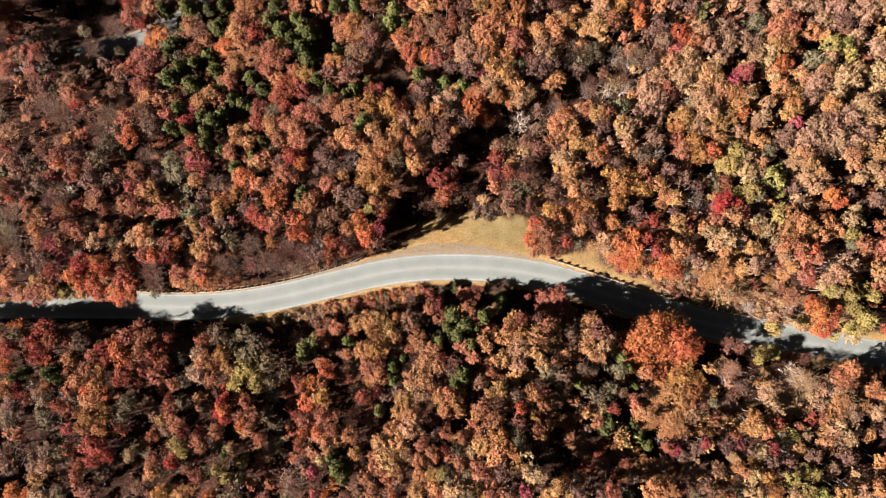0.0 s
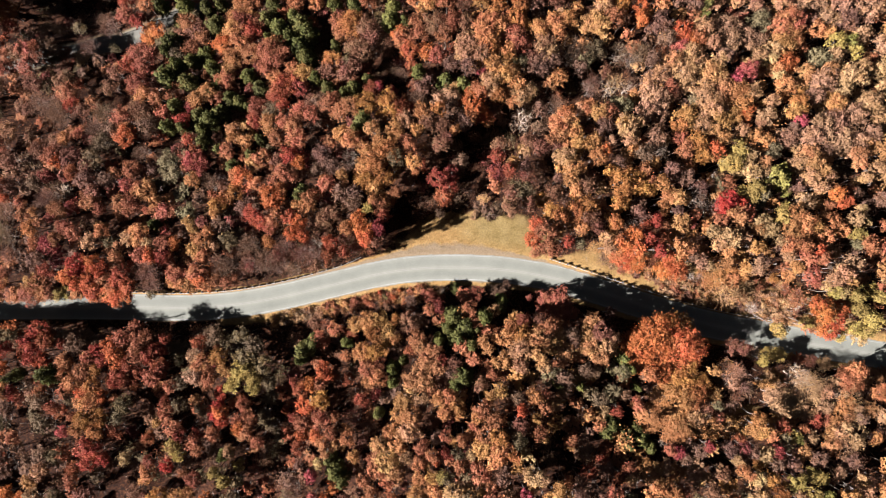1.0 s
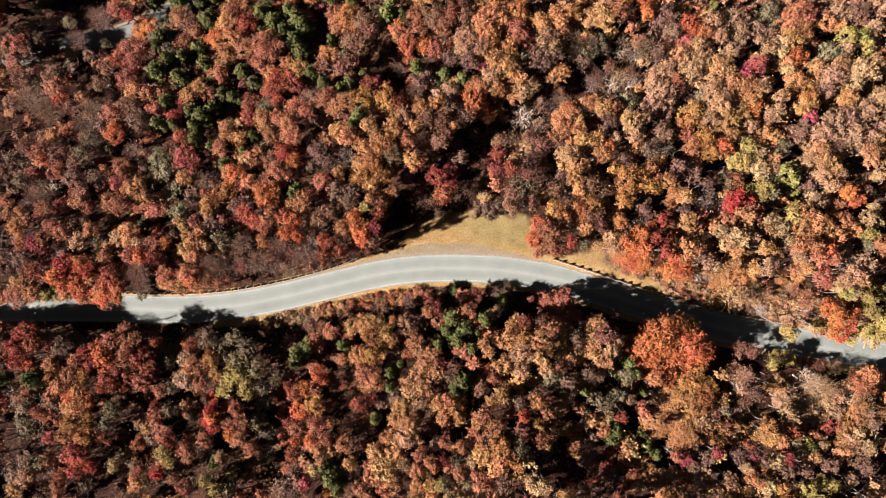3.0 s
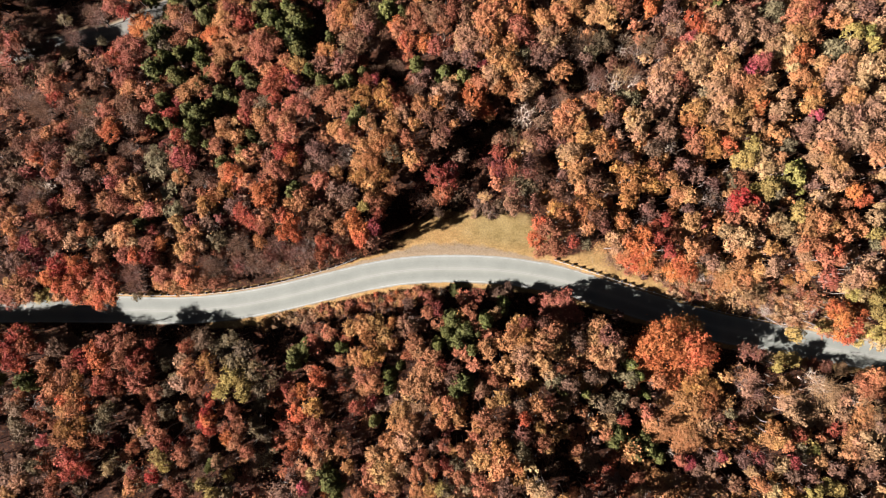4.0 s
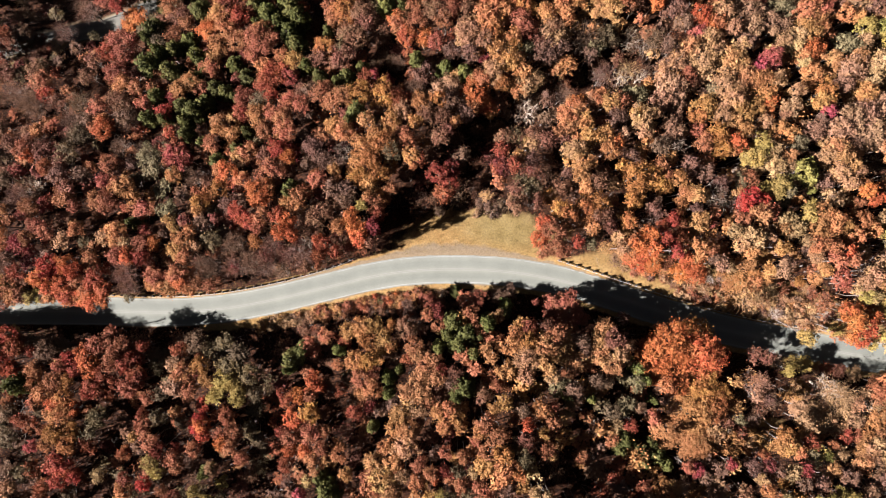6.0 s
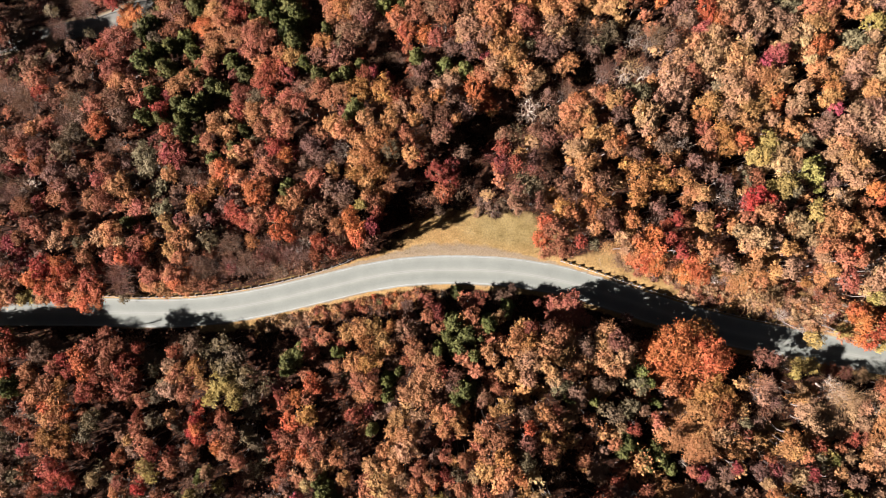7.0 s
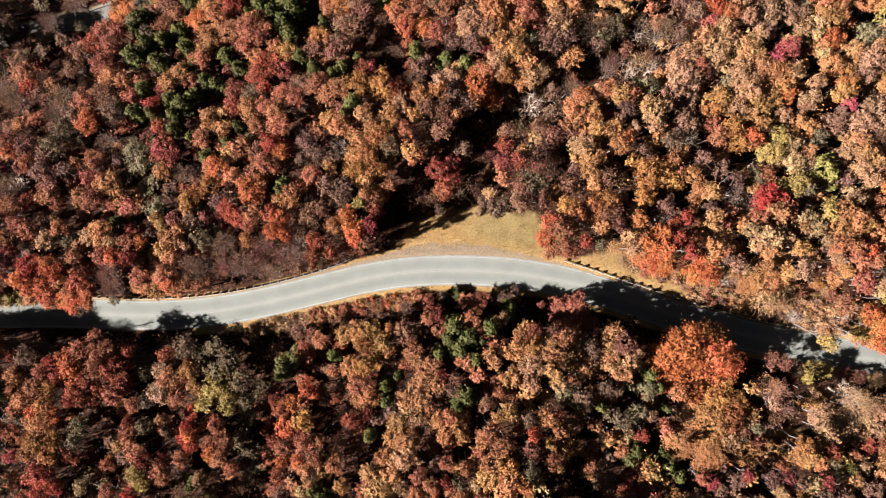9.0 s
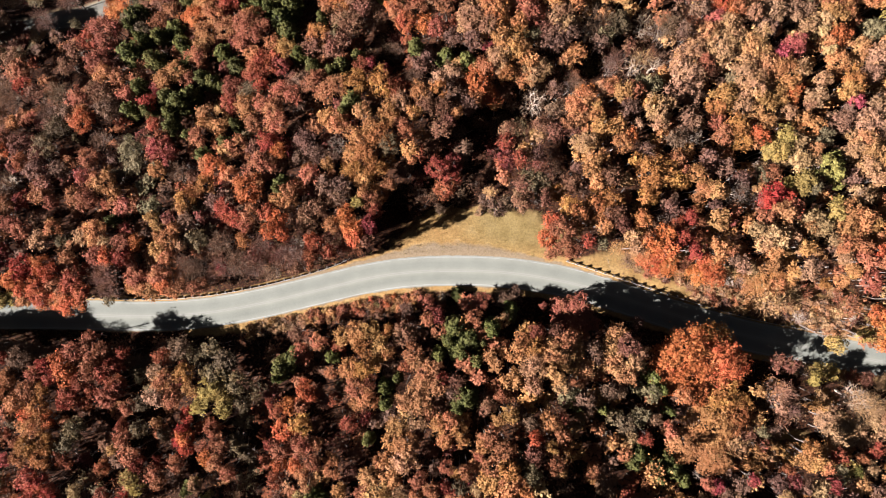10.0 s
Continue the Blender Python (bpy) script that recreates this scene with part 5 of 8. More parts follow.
leafy(64.5, 0.5, 1.5, 14.2, "tan"); leafy(75.0, 5.8, 2.2, 14.7, "yellowtan"); leafy(76.9, 4.9, 1.6, 14.2, "yellowtan"); leafy(73.7, 4.3, 1.6, 14.2, "gold")
leafy(76.2, 3.0, 1.2, 12.3, "yellowtan"); leafy(73.8, 0.5, 1.7, 14.3, "gold"); leafy(71.9, 0.5, 1.2, 12.3, "tan"); leafy(80.1, 8.3, 2.0, 14.5, "yellowolive")
leafy(82.5, 7.0, 2.5, 14.9, "gold"); leafy(84.4, 5.7, 2.9, 15.2, "gold"); leafy(82.3, 4.3, 2.3, 14.8, "gold"); leafy(87.2, 7.0, 1.4, 14.1, "tan")
leafy(87.4, 4.9, 1.4, 14.1, "gold"); leafy(81.8, 1.1, 2.3, 14.8, "orange"); leafy(85.0, 0.5, 1.8, 14.4, "orange"); leafy(79.2, 1.8, 1.4, 14.1, "yellowtan")
leafy(87.1, 22.5, 2.3, 14.7, "salmon"); leafy(88.4, 20.3, 2.4, 14.8, "salmon"); leafy(90.2, 19.0, 1.9, 14.4, "salmon"); leafy(88.2, 16.5, 2.1, 14.6, "tan")
leafy(89.8, 14.6, 1.7, 14.3, "tan"); leafy(91.7, 17.8, 1.5, 14.1, "tan"); leafy(84.8, 21.1, 1.7, 14.3, "tan"); leafy(84.2, 20.3, 1.2, 12.4, "sand")
airy(84.3, 15.3, 2.0, 13.7, "mauve"); pale_bare(85.0, 11.0, 1.8, 13.9, "pale"); airy(86.1, 10.7, 2.0, 13.6, "sand"); leafy(94.1, 12.7, 1.7, 14.3, "redorange")
leafy(94.9, 10.7, 1.7, 14.3, "redorange"); leafy(93.9, 15.3, 1.2, 12.4, "orange"); leafy(92.5, 10.8, 1.2, 12.3, "salmonred"); leafy(99.4, 22.7, 2.0, 14.6, "salmon")
leafy(100.1, 21.3, 1.6, 14.3, "salmon"); airy(83.4, 26.3, 2.3, 13.9, "pinkish"); airy(87.9, 26.1, 2.9, 14.3, "pinkish"); airy(95.0, 26.9, 3.3, 14.7, "pinkish")
airy(100.1, 26.4, 2.6, 14.1, "pinkish"); bare(91.9, 23.1, 2.0, 14.1, "mauve"); leafy(92.1, 6.5, 2.0, 14.5, "orange"); leafy(93.9, 4.9, 1.6, 14.2, "orange")
leafy(90.5, 7.7, 1.1, 12.2, "gold"); leafy(90.1, 2.5, 1.7, 14.3, "orange"); leafy(89.4, 1.8, 1.2, 12.3, "gold"); leafy(97.3, 7.6, 1.7, 14.3, "yellowtan")
leafy(99.1, 9.0, 1.2, 12.3, "yellowtan"); leafy(97.1, 3.2, 1.7, 14.3, "yellowolive"); leafy(98.5, 1.2, 1.2, 12.3, "sage"); airy(99.1, 12.6, 1.5, 13.2, "mauve")
leafy(97.8, 14.0, 1.1, 12.3, "rust")
airy(-100.5, -2.6, 2.3, 10.4, "mauve"); airy(-97.3, -5.2, 2.0, 10.2, "redrust"); airy(-96.2, -3.3, 1.8, 7.5, "crimsonbrown"); airy(-95.5, -7.3, 1.5, 8.5, "brown")
leafy(-100.3, -8.5, 1.8, 9.1, "gold"); leafy(-97.8, -9.8, 1.8, 8.6, "gold"); leafy(-97.0, -7.9, 1.2, 7.6, "rust"); leafy(-94.8, -11.7, 1.5, 7.7, "yellowolive")
leafy(-96.0, -13.8, 1.5, 6.9, "gold"); leafy(-93.6, -13.2, 1.1, 5.9, "yellowolive"); leafy(-89.6, -3.9, 2.6, 11.5, "brightred"); leafy(-91.0, -6.5, 2.3, 10.2, "redorange")
leafy(-89.8, -8.6, 1.5, 8.8, "redorange"); leafy(-86.0, -3.2, 2.3, 11.3, "redorange"); leafy(-84.1, -5.3, 2.0, 11.1, "redorange"); leafy(-86.2, -9.1, 2.4, 9.2, "redorange")
leafy(-85.2, -11.2, 1.9, 8.1, "redorange"); leafy(-83.0, -7.8, 1.8, 9.3, "salmonred"); leafy(-82.7, -11.8, 1.5, 7.7, "brownorange"); leafy(-81.7, -13.3, 1.2, 5.9, "brownorange")
leafy(-81.2, -9.9, 1.8, 8.5, "rust"); leafy(-78.5, -6.5, 2.0, 10.0, "red"); leafy(-77.0, -8.6, 1.8, 9.1, "red"); leafy(-77.9, -10.6, 1.5, 8.2, "redorange")
leafy(-80.0, -7.8, 1.5, 9.2, "red"); leafy(-80.4, -1.9, 1.6, 10.8, "rust"); bare(-72.3, -5.8, 2.9, 11.2, "mauve"); bare(-71.8, -8.4, 2.7, 9.4, "mauve")
bare(-74.9, -4.6, 1.8, 7.8, "grey"); airy(-72.0, -12.0, 1.2, 5.7, "olive")
leafy(-74.4, -1.3, 2.0, 11.1, "rust"); leafy(-71.5, -1.9, 1.8, 10.9, "redorange"); leafy(-69.0, -1.3, 1.8, 10.9, "redrust"); airy(-68.1, -2.8, 1.4, 7.3, "crimsonbrown")
leafy(-65.1, -5.8, 2.0, 11.1, "rust"); leafy(-63.8, -8.6, 1.8, 9.1, "orange"); leafy(-66.0, -7.8, 1.5, 9.3, "orange"); leafy(-61.3, -9.2, 1.9, 8.9, "gold")
leafy(-59.9, -5.2, 2.3, 11.3, "salmonred"); leafy(-59.2, -7.2, 2.2, 9.8, "redorange"); leafy(-57.3, -8.5, 1.8, 9.0, "orange"); leafy(-55.3, -7.8, 1.6, 9.1, "rust")
leafy(-52.8, -8.4, 1.5, 8.7, "rust"); airy(-50.9, -7.8, 1.5, 8.1, "rust"); leafy(-58.4, -1.3, 1.8, 10.9, "orange"); bare(-54.1, -3.2, 2.6, 11.0, "grey")
bare(-51.5, -3.9, 2.3, 10.8, "mauve"); bare(-53.5, -6.5, 1.7, 9.2, "grey"); bare(-46.7, -3.8, 2.6, 11.2, "mauve"); leafy(-47.1, -4.5, 1.1, 8.2, "crimson")
bare(-42.7, -3.2, 2.8, 11.6, "grey"); bare(-39.0, -3.8, 2.6, 10.3, "mauve"); bare(-33.4, -1.9, 2.8, 13.0, "mauve"); bare(-30.1, -2.5, 2.0, 13.0, "mauve")
bare(-35.8, -5.0, 1.9, 13.0, "grey"); airy(-26.9, -1.9, 1.7, 13.0, "redrust"); airy(-30.0, -3.9, 1.4, 13.0, "brown")
leafy(-97.1, -19.8, 2.3, 12.9, "red"); leafy(-99.0, -22.0, 2.3, 12.9, "red"); leafy(-95.5, -21.9, 2.0, 12.7, "redrust"); leafy(-97.6, -25.4, 2.2, 12.9, "red")
leafy(-95.7, -25.6, 1.7, 12.5, "redorange"); airy(-94.3, -20.6, 1.3, 11.4, "redrust"); airy(-90.9, -23.1, 1.3, 11.4, "redrust"); airy(-88.0, -23.0, 2.3, 12.0, "grey")
pine(-94.7, -29.5, 2.3, 14.1, "pine"); pine(-92.6, -30.9, 1.5, 13.8, "moss"); leafy(-89.3, -27.3, 2.0, 12.7, "orange"); leafy(-90.5, -29.2, 1.7, 12.5, "orange")
leafy(-88.0, -31.1, 2.0, 12.7, "orange"); leafy(-84.4, -25.4, 1.5, 12.3, "salmonred"); leafy(-82.5, -24.2, 1.5, 12.3, "red"); leafy(-74.7, -19.4, 2.0, 10.3, "rust")
leafy(-76.4, -21.2, 2.0, 12.7, "rust"); leafy(-72.1, -21.7, 2.5, 13.1, "rust"); leafy(-78.6, -23.0, 2.0, 12.7, "redorange"); leafy(-77.6, -25.5, 2.2, 12.9, "redorange")
leafy(-73.1, -24.8, 2.4, 13.0, "rust"); leafy(-74.3, -27.3, 1.8, 12.6, "redrust"); leafy(-70.6, -25.5, 2.0, 12.7, "redrust"); leafy(-69.0, -23.7, 1.5, 12.3, "redrust")
leafy(-81.0, -26.8, 1.5, 12.3, "redrust"); airy(-66.3, -21.9, 1.3, 11.3, "redrust"); airy(-67.2, -24.4, 1.7, 11.6, "redrust"); leafy(-67.4, -27.3, 2.0, 12.7, "redrust")
airy(-64.6, -26.1, 1.8, 7.2, "olive")
leafy(-58.2, -21.7, 1.7, 12.5, "redrust"); leafy(-59.2, -25.4, 1.7, 12.5, "pinkish"); leafy(-56.9, -27.1, 2.4, 13.0, "salmonred"); leafy(-58.1, -29.6, 2.1, 12.8, "pinkish")
leafy(-55.3, -30.2, 1.8, 12.6, "salmonred"); leafy(-52.7, -25.8, 2.0, 12.7, "brownorange"); leafy(-51.1, -28.4, 1.7, 12.5, "gold"); leafy(-54.0, -24.3, 1.2, 10.5, "rust")
leafy(-50.0, -23.9, 1.7, 7.8, "olive"); leafy(-48.8, -20.8, 2.0, 8.5, "olive"); leafy(-46.2, -25.2, 2.6, 13.2, "olive"); leafy(-47.2, -28.9, 2.6, 13.2, "yellowolive")
leafy(-44.6, -29.5, 2.3, 13.0, "yellowolive"); leafy(-41.5, -27.6, 2.3, 13.0, "olive"); leafy(-43.7, -22.8, 2.2, 12.9, "olive"); leafy(-43.9, -31.9, 1.7, 12.5, "yellowolive")
leafy(-48.6, -31.4, 1.4, 12.3, "yellowolive"); leafy(-41.7, -32.0, 1.7, 7.8, "olive"); pine(-32.7, -24.2, 2.5, 14.0, "moss"); pine(-31.3, -22.4, 1.9, 13.6, "moss")
pine(-33.4, -26.3, 1.4, 13.5, "pine")
bush(-29.7, -16.1, 1.1, 1.3, "salmon"); bush(-24.3, -14.1, 1.2, 1.4, "orange"); bush(-27.7, -15.0, 0.9, 1.2, "salmon"); bush(-26.3, -14.6, 0.9, 1.2, "rust")
bush(-19.0, -12.1, 1.1, 1.3, "orange"); bush(-15.6, -11.1, 0.9, 1.2, "redorange"); bush(-17.0, -12.3, 1.1, 1.3, "salmonred"); bush(-8.3, -10.3, 0.9, 1.2, "salmonred")
bush(-22.3, -15.0, 1.1, 1.3, "rust"); bush(-33.1, -16.0, 0.9, 1.2, "brown"); bush(-14.3, -13.9, 1.1, 1.3, "brown"); airy(-30.5, -17.4, 1.5, 9.1, "brown")
bush(-26.8, -16.1, 1.2, 1.4, "salmonred"); airy(-27.8, -18.0, 1.2, 9.2, "brown"); bush(-21.6, -13.4, 1.5, 1.7, "salmonred"); bush(-18.8, -13.4, 1.3, 1.6, "red")
bush(-16.3, -14.0, 1.2, 1.4, "mauve"); bush(-12.3, -12.0, 1.3, 1.6, "redorange"); bush(-10.8, -10.7, 1.1, 1.3, "redorange"); airy(-8.0, -12.3, 1.5, 8.2, "mauve")
bush(-5.6, -10.0, 1.5, 1.7, "salmonred"); leafy(-3.6, -11.1, 1.5, 6.3, "salmonred"); bush(-6.9, -15.3, 1.3, 1.6, "mauve"); leafy(-1.5, -13.3, 1.7, 11.4, "crimson")
leafy(-2.8, -14.5, 1.4, 11.5, "salmonred"); pale_bare(-0.2, -10.0, 1.4, 4.1, "grey"); bush(-14.3, -12.1, 1.1, 1.3, "moss"); leafy(-17.9, -16.9, 2.3, 12.3, "gold")
leafy(-20.4, -17.7, 1.8, 11.9, "gold"); leafy(-14.8, -16.4, 2.1, 12.0, "gold"); leafy(-12.7, -18.9, 2.1, 11.9, "gold"); leafy(-16.5, -20.1, 2.1, 12.0, "brownorange")
leafy(-11.5, -16.4, 1.4, 11.4, "brownorange"); leafy(-7.8, -17.0, 2.2, 11.8, "brown"); leafy(-5.8, -20.1, 1.9, 11.5, "rust"); leafy(-9.3, -20.6, 1.5, 7.0, "brown")
leafy(-11.0, -21.4, 1.4, 11.3, "orange")
leafy(-24.8, -19.0, 1.7, 12.0, "salmonred"); leafy(-27.0, -19.8, 1.2, 10.1, "pinkish"); pine(-22.9, -22.0, 1.5, 13.2, "leafgreen"); airy(-28.7, -22.1, 2.0, 11.4, "rust")
airy(-28.4, -24.5, 1.5, 6.9, "brown"); leafy(-18.9, -23.6, 1.9, 12.0, "orange"); leafy(-16.3, -24.3, 2.1, 12.0, "brownorange"); leafy(-20.2, -25.0, 1.4, 11.6, "orange")
leafy(-23.0, -25.3, 1.2, 10.0, "orange"); leafy(-17.6, -27.3, 2.3, 12.2, "salmonred"); leafy(-15.6, -29.6, 2.0, 11.9, "orange"); leafy(-17.6, -31.0, 1.4, 11.5, "orange")
leafy(-14.5, -26.1, 1.4, 11.4, "rust"); leafy(-27.7, -29.2, 2.3, 12.6, "redorange"); leafy(-26.3, -29.3, 1.9, 7.5, "brown"); leafy(-31.3, -31.1, 1.8, 12.3, "redorange")
leafy(-32.6, -33.0, 1.7, 12.3, "redrust"); leafy(-29.4, -31.2, 1.7, 12.1, "rust"); leafy(-25.0, -31.2, 1.5, 7.3, "brown"); leafy(-34.8, -31.5, 1.0, 10.3, "redrust")
pine(-11.3, -27.6, 1.7, 12.9, "pine"); pine(-11.3, -30.5, 1.6, 12.8, "leafgreen"); pine(-9.1, -26.5, 1.2, 12.6, "moss"); airy(-7.8, -23.9, 1.4, 10.3, "redrust")
leafy(-3.4, -24.8, 2.3, 12.1, "salmonred"); leafy(-5.3, -23.2, 1.7, 11.3, "salmon"); leafy(-1.4, -23.6, 1.8, 12.0, "salmon"); leafy(-4.6, -28.4, 2.6, 12.0, "salmon")
leafy(-1.4, -27.1, 2.0, 12.2, "salmon"); leafy(-7.7, -30.2, 2.0, 11.7, "salmon"); leafy(-3.9, -31.4, 2.0, 11.8, "salmon"); leafy(-0.2, -25.8, 1.4, 11.9, "redrust")
leafy(-0.8, -30.8, 1.7, 7.4, "brown"); pine(-0.9, -21.1, 1.5, 13.2, "leafgreen")
pine(2.9, -9.5, 1.4, 2.9, "moss"); airy(12.7, -10.5, 1.8, 3.8, "grey"); airy(15.4, -8.8, 1.5, 2.2, "grey"); pine(14.3, -12.3, 1.5, 8.4, "leafgreen")
leafy(5.5, -11.1, 1.9, 5.7, "salmonred"); leafy(8.0, -11.1, 1.7, 5.8, "salmonred"); leafy(5.9, -13.8, 1.7, 12.7, "salmonred"); pine(2.2, -15.4, 2.2, 14.1, "moss")
pine(5.2, -18.4, 2.6, 15.0, "moss"); pine(3.4, -20.9, 2.3, 14.4, "moss"); pine(6.5, -22.1, 1.8, 15.1, "moss"); pine(0.9, -18.5, 1.7, 13.7, "pine")
pine(10.1, -15.8, 2.1, 16.4, "leafgreen"); pine(14.0, -13.8, 1.6, 11.8, "moss"); pine(8.4, -18.5, 1.2, 15.4, "moss"); leafy(27.4, -12.6, 3.5, 10.0, "crimsonpink")
leafy(24.4, -11.4, 2.2, 9.0, "crimsonpink"); leafy(29.9, -15.1, 2.2, 9.0, "crimsonpink"); leafy(23.6, -14.1, 1.7, 8.0, "crimsonpink"); leafy(26.2, -15.3, 2.0, 8.5, "crimsonpink")
leafy(20.5, -11.7, 0.8, 9.7, "crimsonpink"); leafy(19.1, -16.5, 1.6, 16.8, "rust"); leafy(15.4, -17.1, 1.6, 16.6, "orange"); leafy(24.4, -17.6, 2.1, 17.2, "rust")
leafy(21.5, -16.5, 1.3, 16.5, "brown"); airy(29.1, -19.1, 1.7, 14.0, "mauve"); airy(30.3, -21.5, 1.4, 14.0, "mauve")
leafy(13.6, -20.1, 2.1, 16.4, "gold"); leafy(10.6, -22.0, 2.2, 15.4, "gold"); leafy(13.6, -24.3, 2.1, 16.3, "gold"); leafy(17.2, -19.4, 2.1, 17.1, "brownorange")
leafy(17.7, -22.2, 2.5, 17.4, "tan"); leafy(21.3, -20.5, 2.5, 17.4, "salmon"); leafy(21.2, -24.0, 2.2, 17.2, "salmon"); leafy(25.2, -22.0, 2.5, 14.0, "salmon")
leafy(28.4, -23.8, 2.0, 14.0, "salmon"); leafy(17.7, -25.2, 1.7, 16.9, "tan"); leafy(22.5, -25.8, 1.4, 16.6, "tan"); leafy(34.8, -16.1, 1.9, 13.7, "salmon")
leafy(34.0, -19.1, 2.3, 14.0, "salmon"); leafy(36.6, -18.2, 2.0, 17.2, "brown"); leafy(33.8, -22.7, 2.5, 14.0, "salmon"); leafy(37.0, -22.0, 2.3, 14.0, "tan")
leafy(35.6, -25.0, 1.8, 14.0, "salmon"); airy(39.4, -15.1, 1.3, 9.6, "mauve"); airy(38.9, -20.9, 1.4, 14.0, "brown"); pine(41.6, -25.0, 1.8, 14.0, "leafgreen")
pine(42.8, -28.0, 1.6, 14.0, "leafgreen"); airy(40.8, -28.0, 1.6, 14.0, "sage"); pine(43.9, -31.4, 1.2, 14.0, "leafgreen"); airy(2.1, -26.5, 1.9, 11.8, "brown")
pine(4.5, -29.4, 2.5, 14.7, "moss"); pine(3.4, -31.4, 1.6, 14.0, "moss"); airy(8.3, -29.2, 1.4, 13.1, "brown"); airy(11.8, -28.5, 1.3, 14.2, "salmonred")
leafy(12.8, -31.1, 1.6, 15.7, "gold"); leafy(11.6, -32.5, 1.4, 15.1, "gold")
airy(27.5, -29.1, 2.1, 14.0, "grey"); pale_bare(28.1, -29.1, 1.2, 14.0, "grey"); airy(32.4, -28.0, 1.6, 14.0, "grey"); airy(35.1, -27.4, 1.4, 14.0, "grey")
airy(25.0, -27.2, 1.3, 14.0, "sage"); pine(31.7, -31.7, 1.3, 14.0, "leafgreen"); pine(26.2, -31.4, 1.1, 14.0, "moss"); airy(39.2, -31.6, 1.4, 14.0, "sage")
leafy(45.0, -23.4, 1.4, 13.0, "redorange"); leafy(47.7, -28.7, 1.6, 13.0, "orange")
leafy(54.2, -3.5, 2.9, 11.0, "redorange"); leafy(52.6, -5.0, 2.1, 9.0, "redorange"); leafy(57.9, -5.2, 1.5, 7.0, "orange"); leafy(53.3, -1.9, 1.6, 10.0, "redorange")
airy(59.6, -3.2, 1.7, 13.4, "pinkish"); airy(58.9, -1.9, 1.3, 13.1, "mauve"); pale_bare(58.8, -6.3, 1.2, 13.5, "pale"); bush(56.4, -9.2, 1.3, 1.5, "salmonred")
bush(59.6, -9.6, 1.2, 1.4, "salmon"); bush(63.0, -10.3, 1.3, 1.5, "sand"); bush(64.1, -12.2, 1.4, 1.7, "orange"); bush(57.7, -11.2, 1.2, 1.4, "orange")
leafy(66.3, -2.5, 2.2, 11.0, "gold"); leafy(66.6, -0.7, 1.4, 14.1, "gold"); leafy(68.8, -3.9, 1.6, 9.0, "brownorange"); leafy(64.2, -3.9, 1.2, 7.0, "yellowtan")
leafy(66.3, -7.0, 2.1, 6.0, "orange"); leafy(69.7, -7.2, 1.9, 5.5, "orange"); leafy(72.5, -6.5, 1.6, 5.0, "orange"); leafy(64.0, -7.8, 1.3, 5.0, "orange")
airy(73.6, -3.7, 1.9, 13.6, "pinkish"); airy(75.4, -2.5, 1.4, 13.2, "mauve"); bush(76.1, -7.3, 1.6, 1.8, "rust"); bush(80.9, -8.0, 1.3, 1.5, "rust")
leafy(82.8, -6.4, 1.7, 7.0, "gold"); leafy(82.4, -3.7, 1.2, 12.3, "gold"); leafy(79.8, -7.2, 1.2, 6.0, "brownorange"); leafy(77.1, -1.2, 1.2, 12.3, "gold")
leafy(80.5, -2.0, 1.4, 14.1, "tan")
leafy(84.6, -2.0, 2.1, 14.6, "salmonred"); leafy(86.8, -0.7, 1.8, 14.4, "redorange"); leafy(86.0, -5.7, 2.1, 11.0, "salmonred"); leafy(87.7, -2.6, 1.5, 14.2, "salmonred")
leafy(88.5, -7.7, 1.4, 8.0, "salmonred"); leafy(83.3, -5.1, 1.2, 12.3, "orange"); leafy(91.9, -6.1, 2.2, 14.7, "tan"); leafy(90.0, -7.5, 1.8, 14.4, "tan")
leafy(93.1, -7.5, 1.7, 14.3, "gold"); leafy(89.8, -9.8, 1.4, 14.1, "yellowolive"); leafy(91.7, -9.3, 1.4, 14.1, "yellowtan"); leafy(89.4, -8.8, 1.2, 12.3, "yellowtan")
airy(95.6, -3.2, 2.2, 13.8, "pinkish"); pale_bare(93.0, -3.5, 1.5, 13.7, "sand"); leafy(87.2, -14.6, 2.5, 15.0, "redorange"); leafy(90.0, -16.0, 2.0, 14.0, "redorange")
leafy(86.6, -13.0, 1.8, 14.0, "redorange"); leafy(89.1, -18.4, 1.8, 13.0, "redorange"); leafy(87.0, -19.8, 1.4, 12.0, "redorange"); leafy(91.9, -14.2, 1.4, 13.0, "redorange")
leafy(86.3, -11.9, 1.2, 12.0, "redorange"); leafy(86.2, -17.4, 1.4, 11.0, "orange"); leafy(84.9, -18.0, 1.5, 10.8, "orange"); leafy(84.1, -16.6, 1.4, 11.4, "yellowolive")
pale_bare(84.3, -14.2, 1.0, 11.8, "pale"); airy(83.7, -15.0, 1.3, 9.9, "brown"); leafy(94.8, -14.6, 1.6, 14.3, "yellowolive"); leafy(95.0, -17.9, 1.7, 11.8, "yellowolive")
leafy(92.4, -19.9, 1.5, 10.6, "yellowolive"); leafy(96.7, -22.5, 1.8, 9.8, "yellowtan"); leafy(95.6, -10.4, 1.4, 14.1, "yellowolive")
pale_bare(74.7, -14.4, 1.9, 4.0, "pale"); bush(69.2, -13.1, 1.0, 1.3, "mauve"); bush(72.4, -13.7, 1.2, 1.4, "mauve"); bush(71.0, -14.9, 1.0, 1.3, "mauve")
bush(80.2, -15.5, 1.7, 1.9, "sand"); bush(82.4, -18.2, 1.7, 1.9, "salmon"); bush(81.4, -19.6, 1.2, 1.4, "rust"); bush(83.9, -15.5, 1.7, 1.9, "sand")
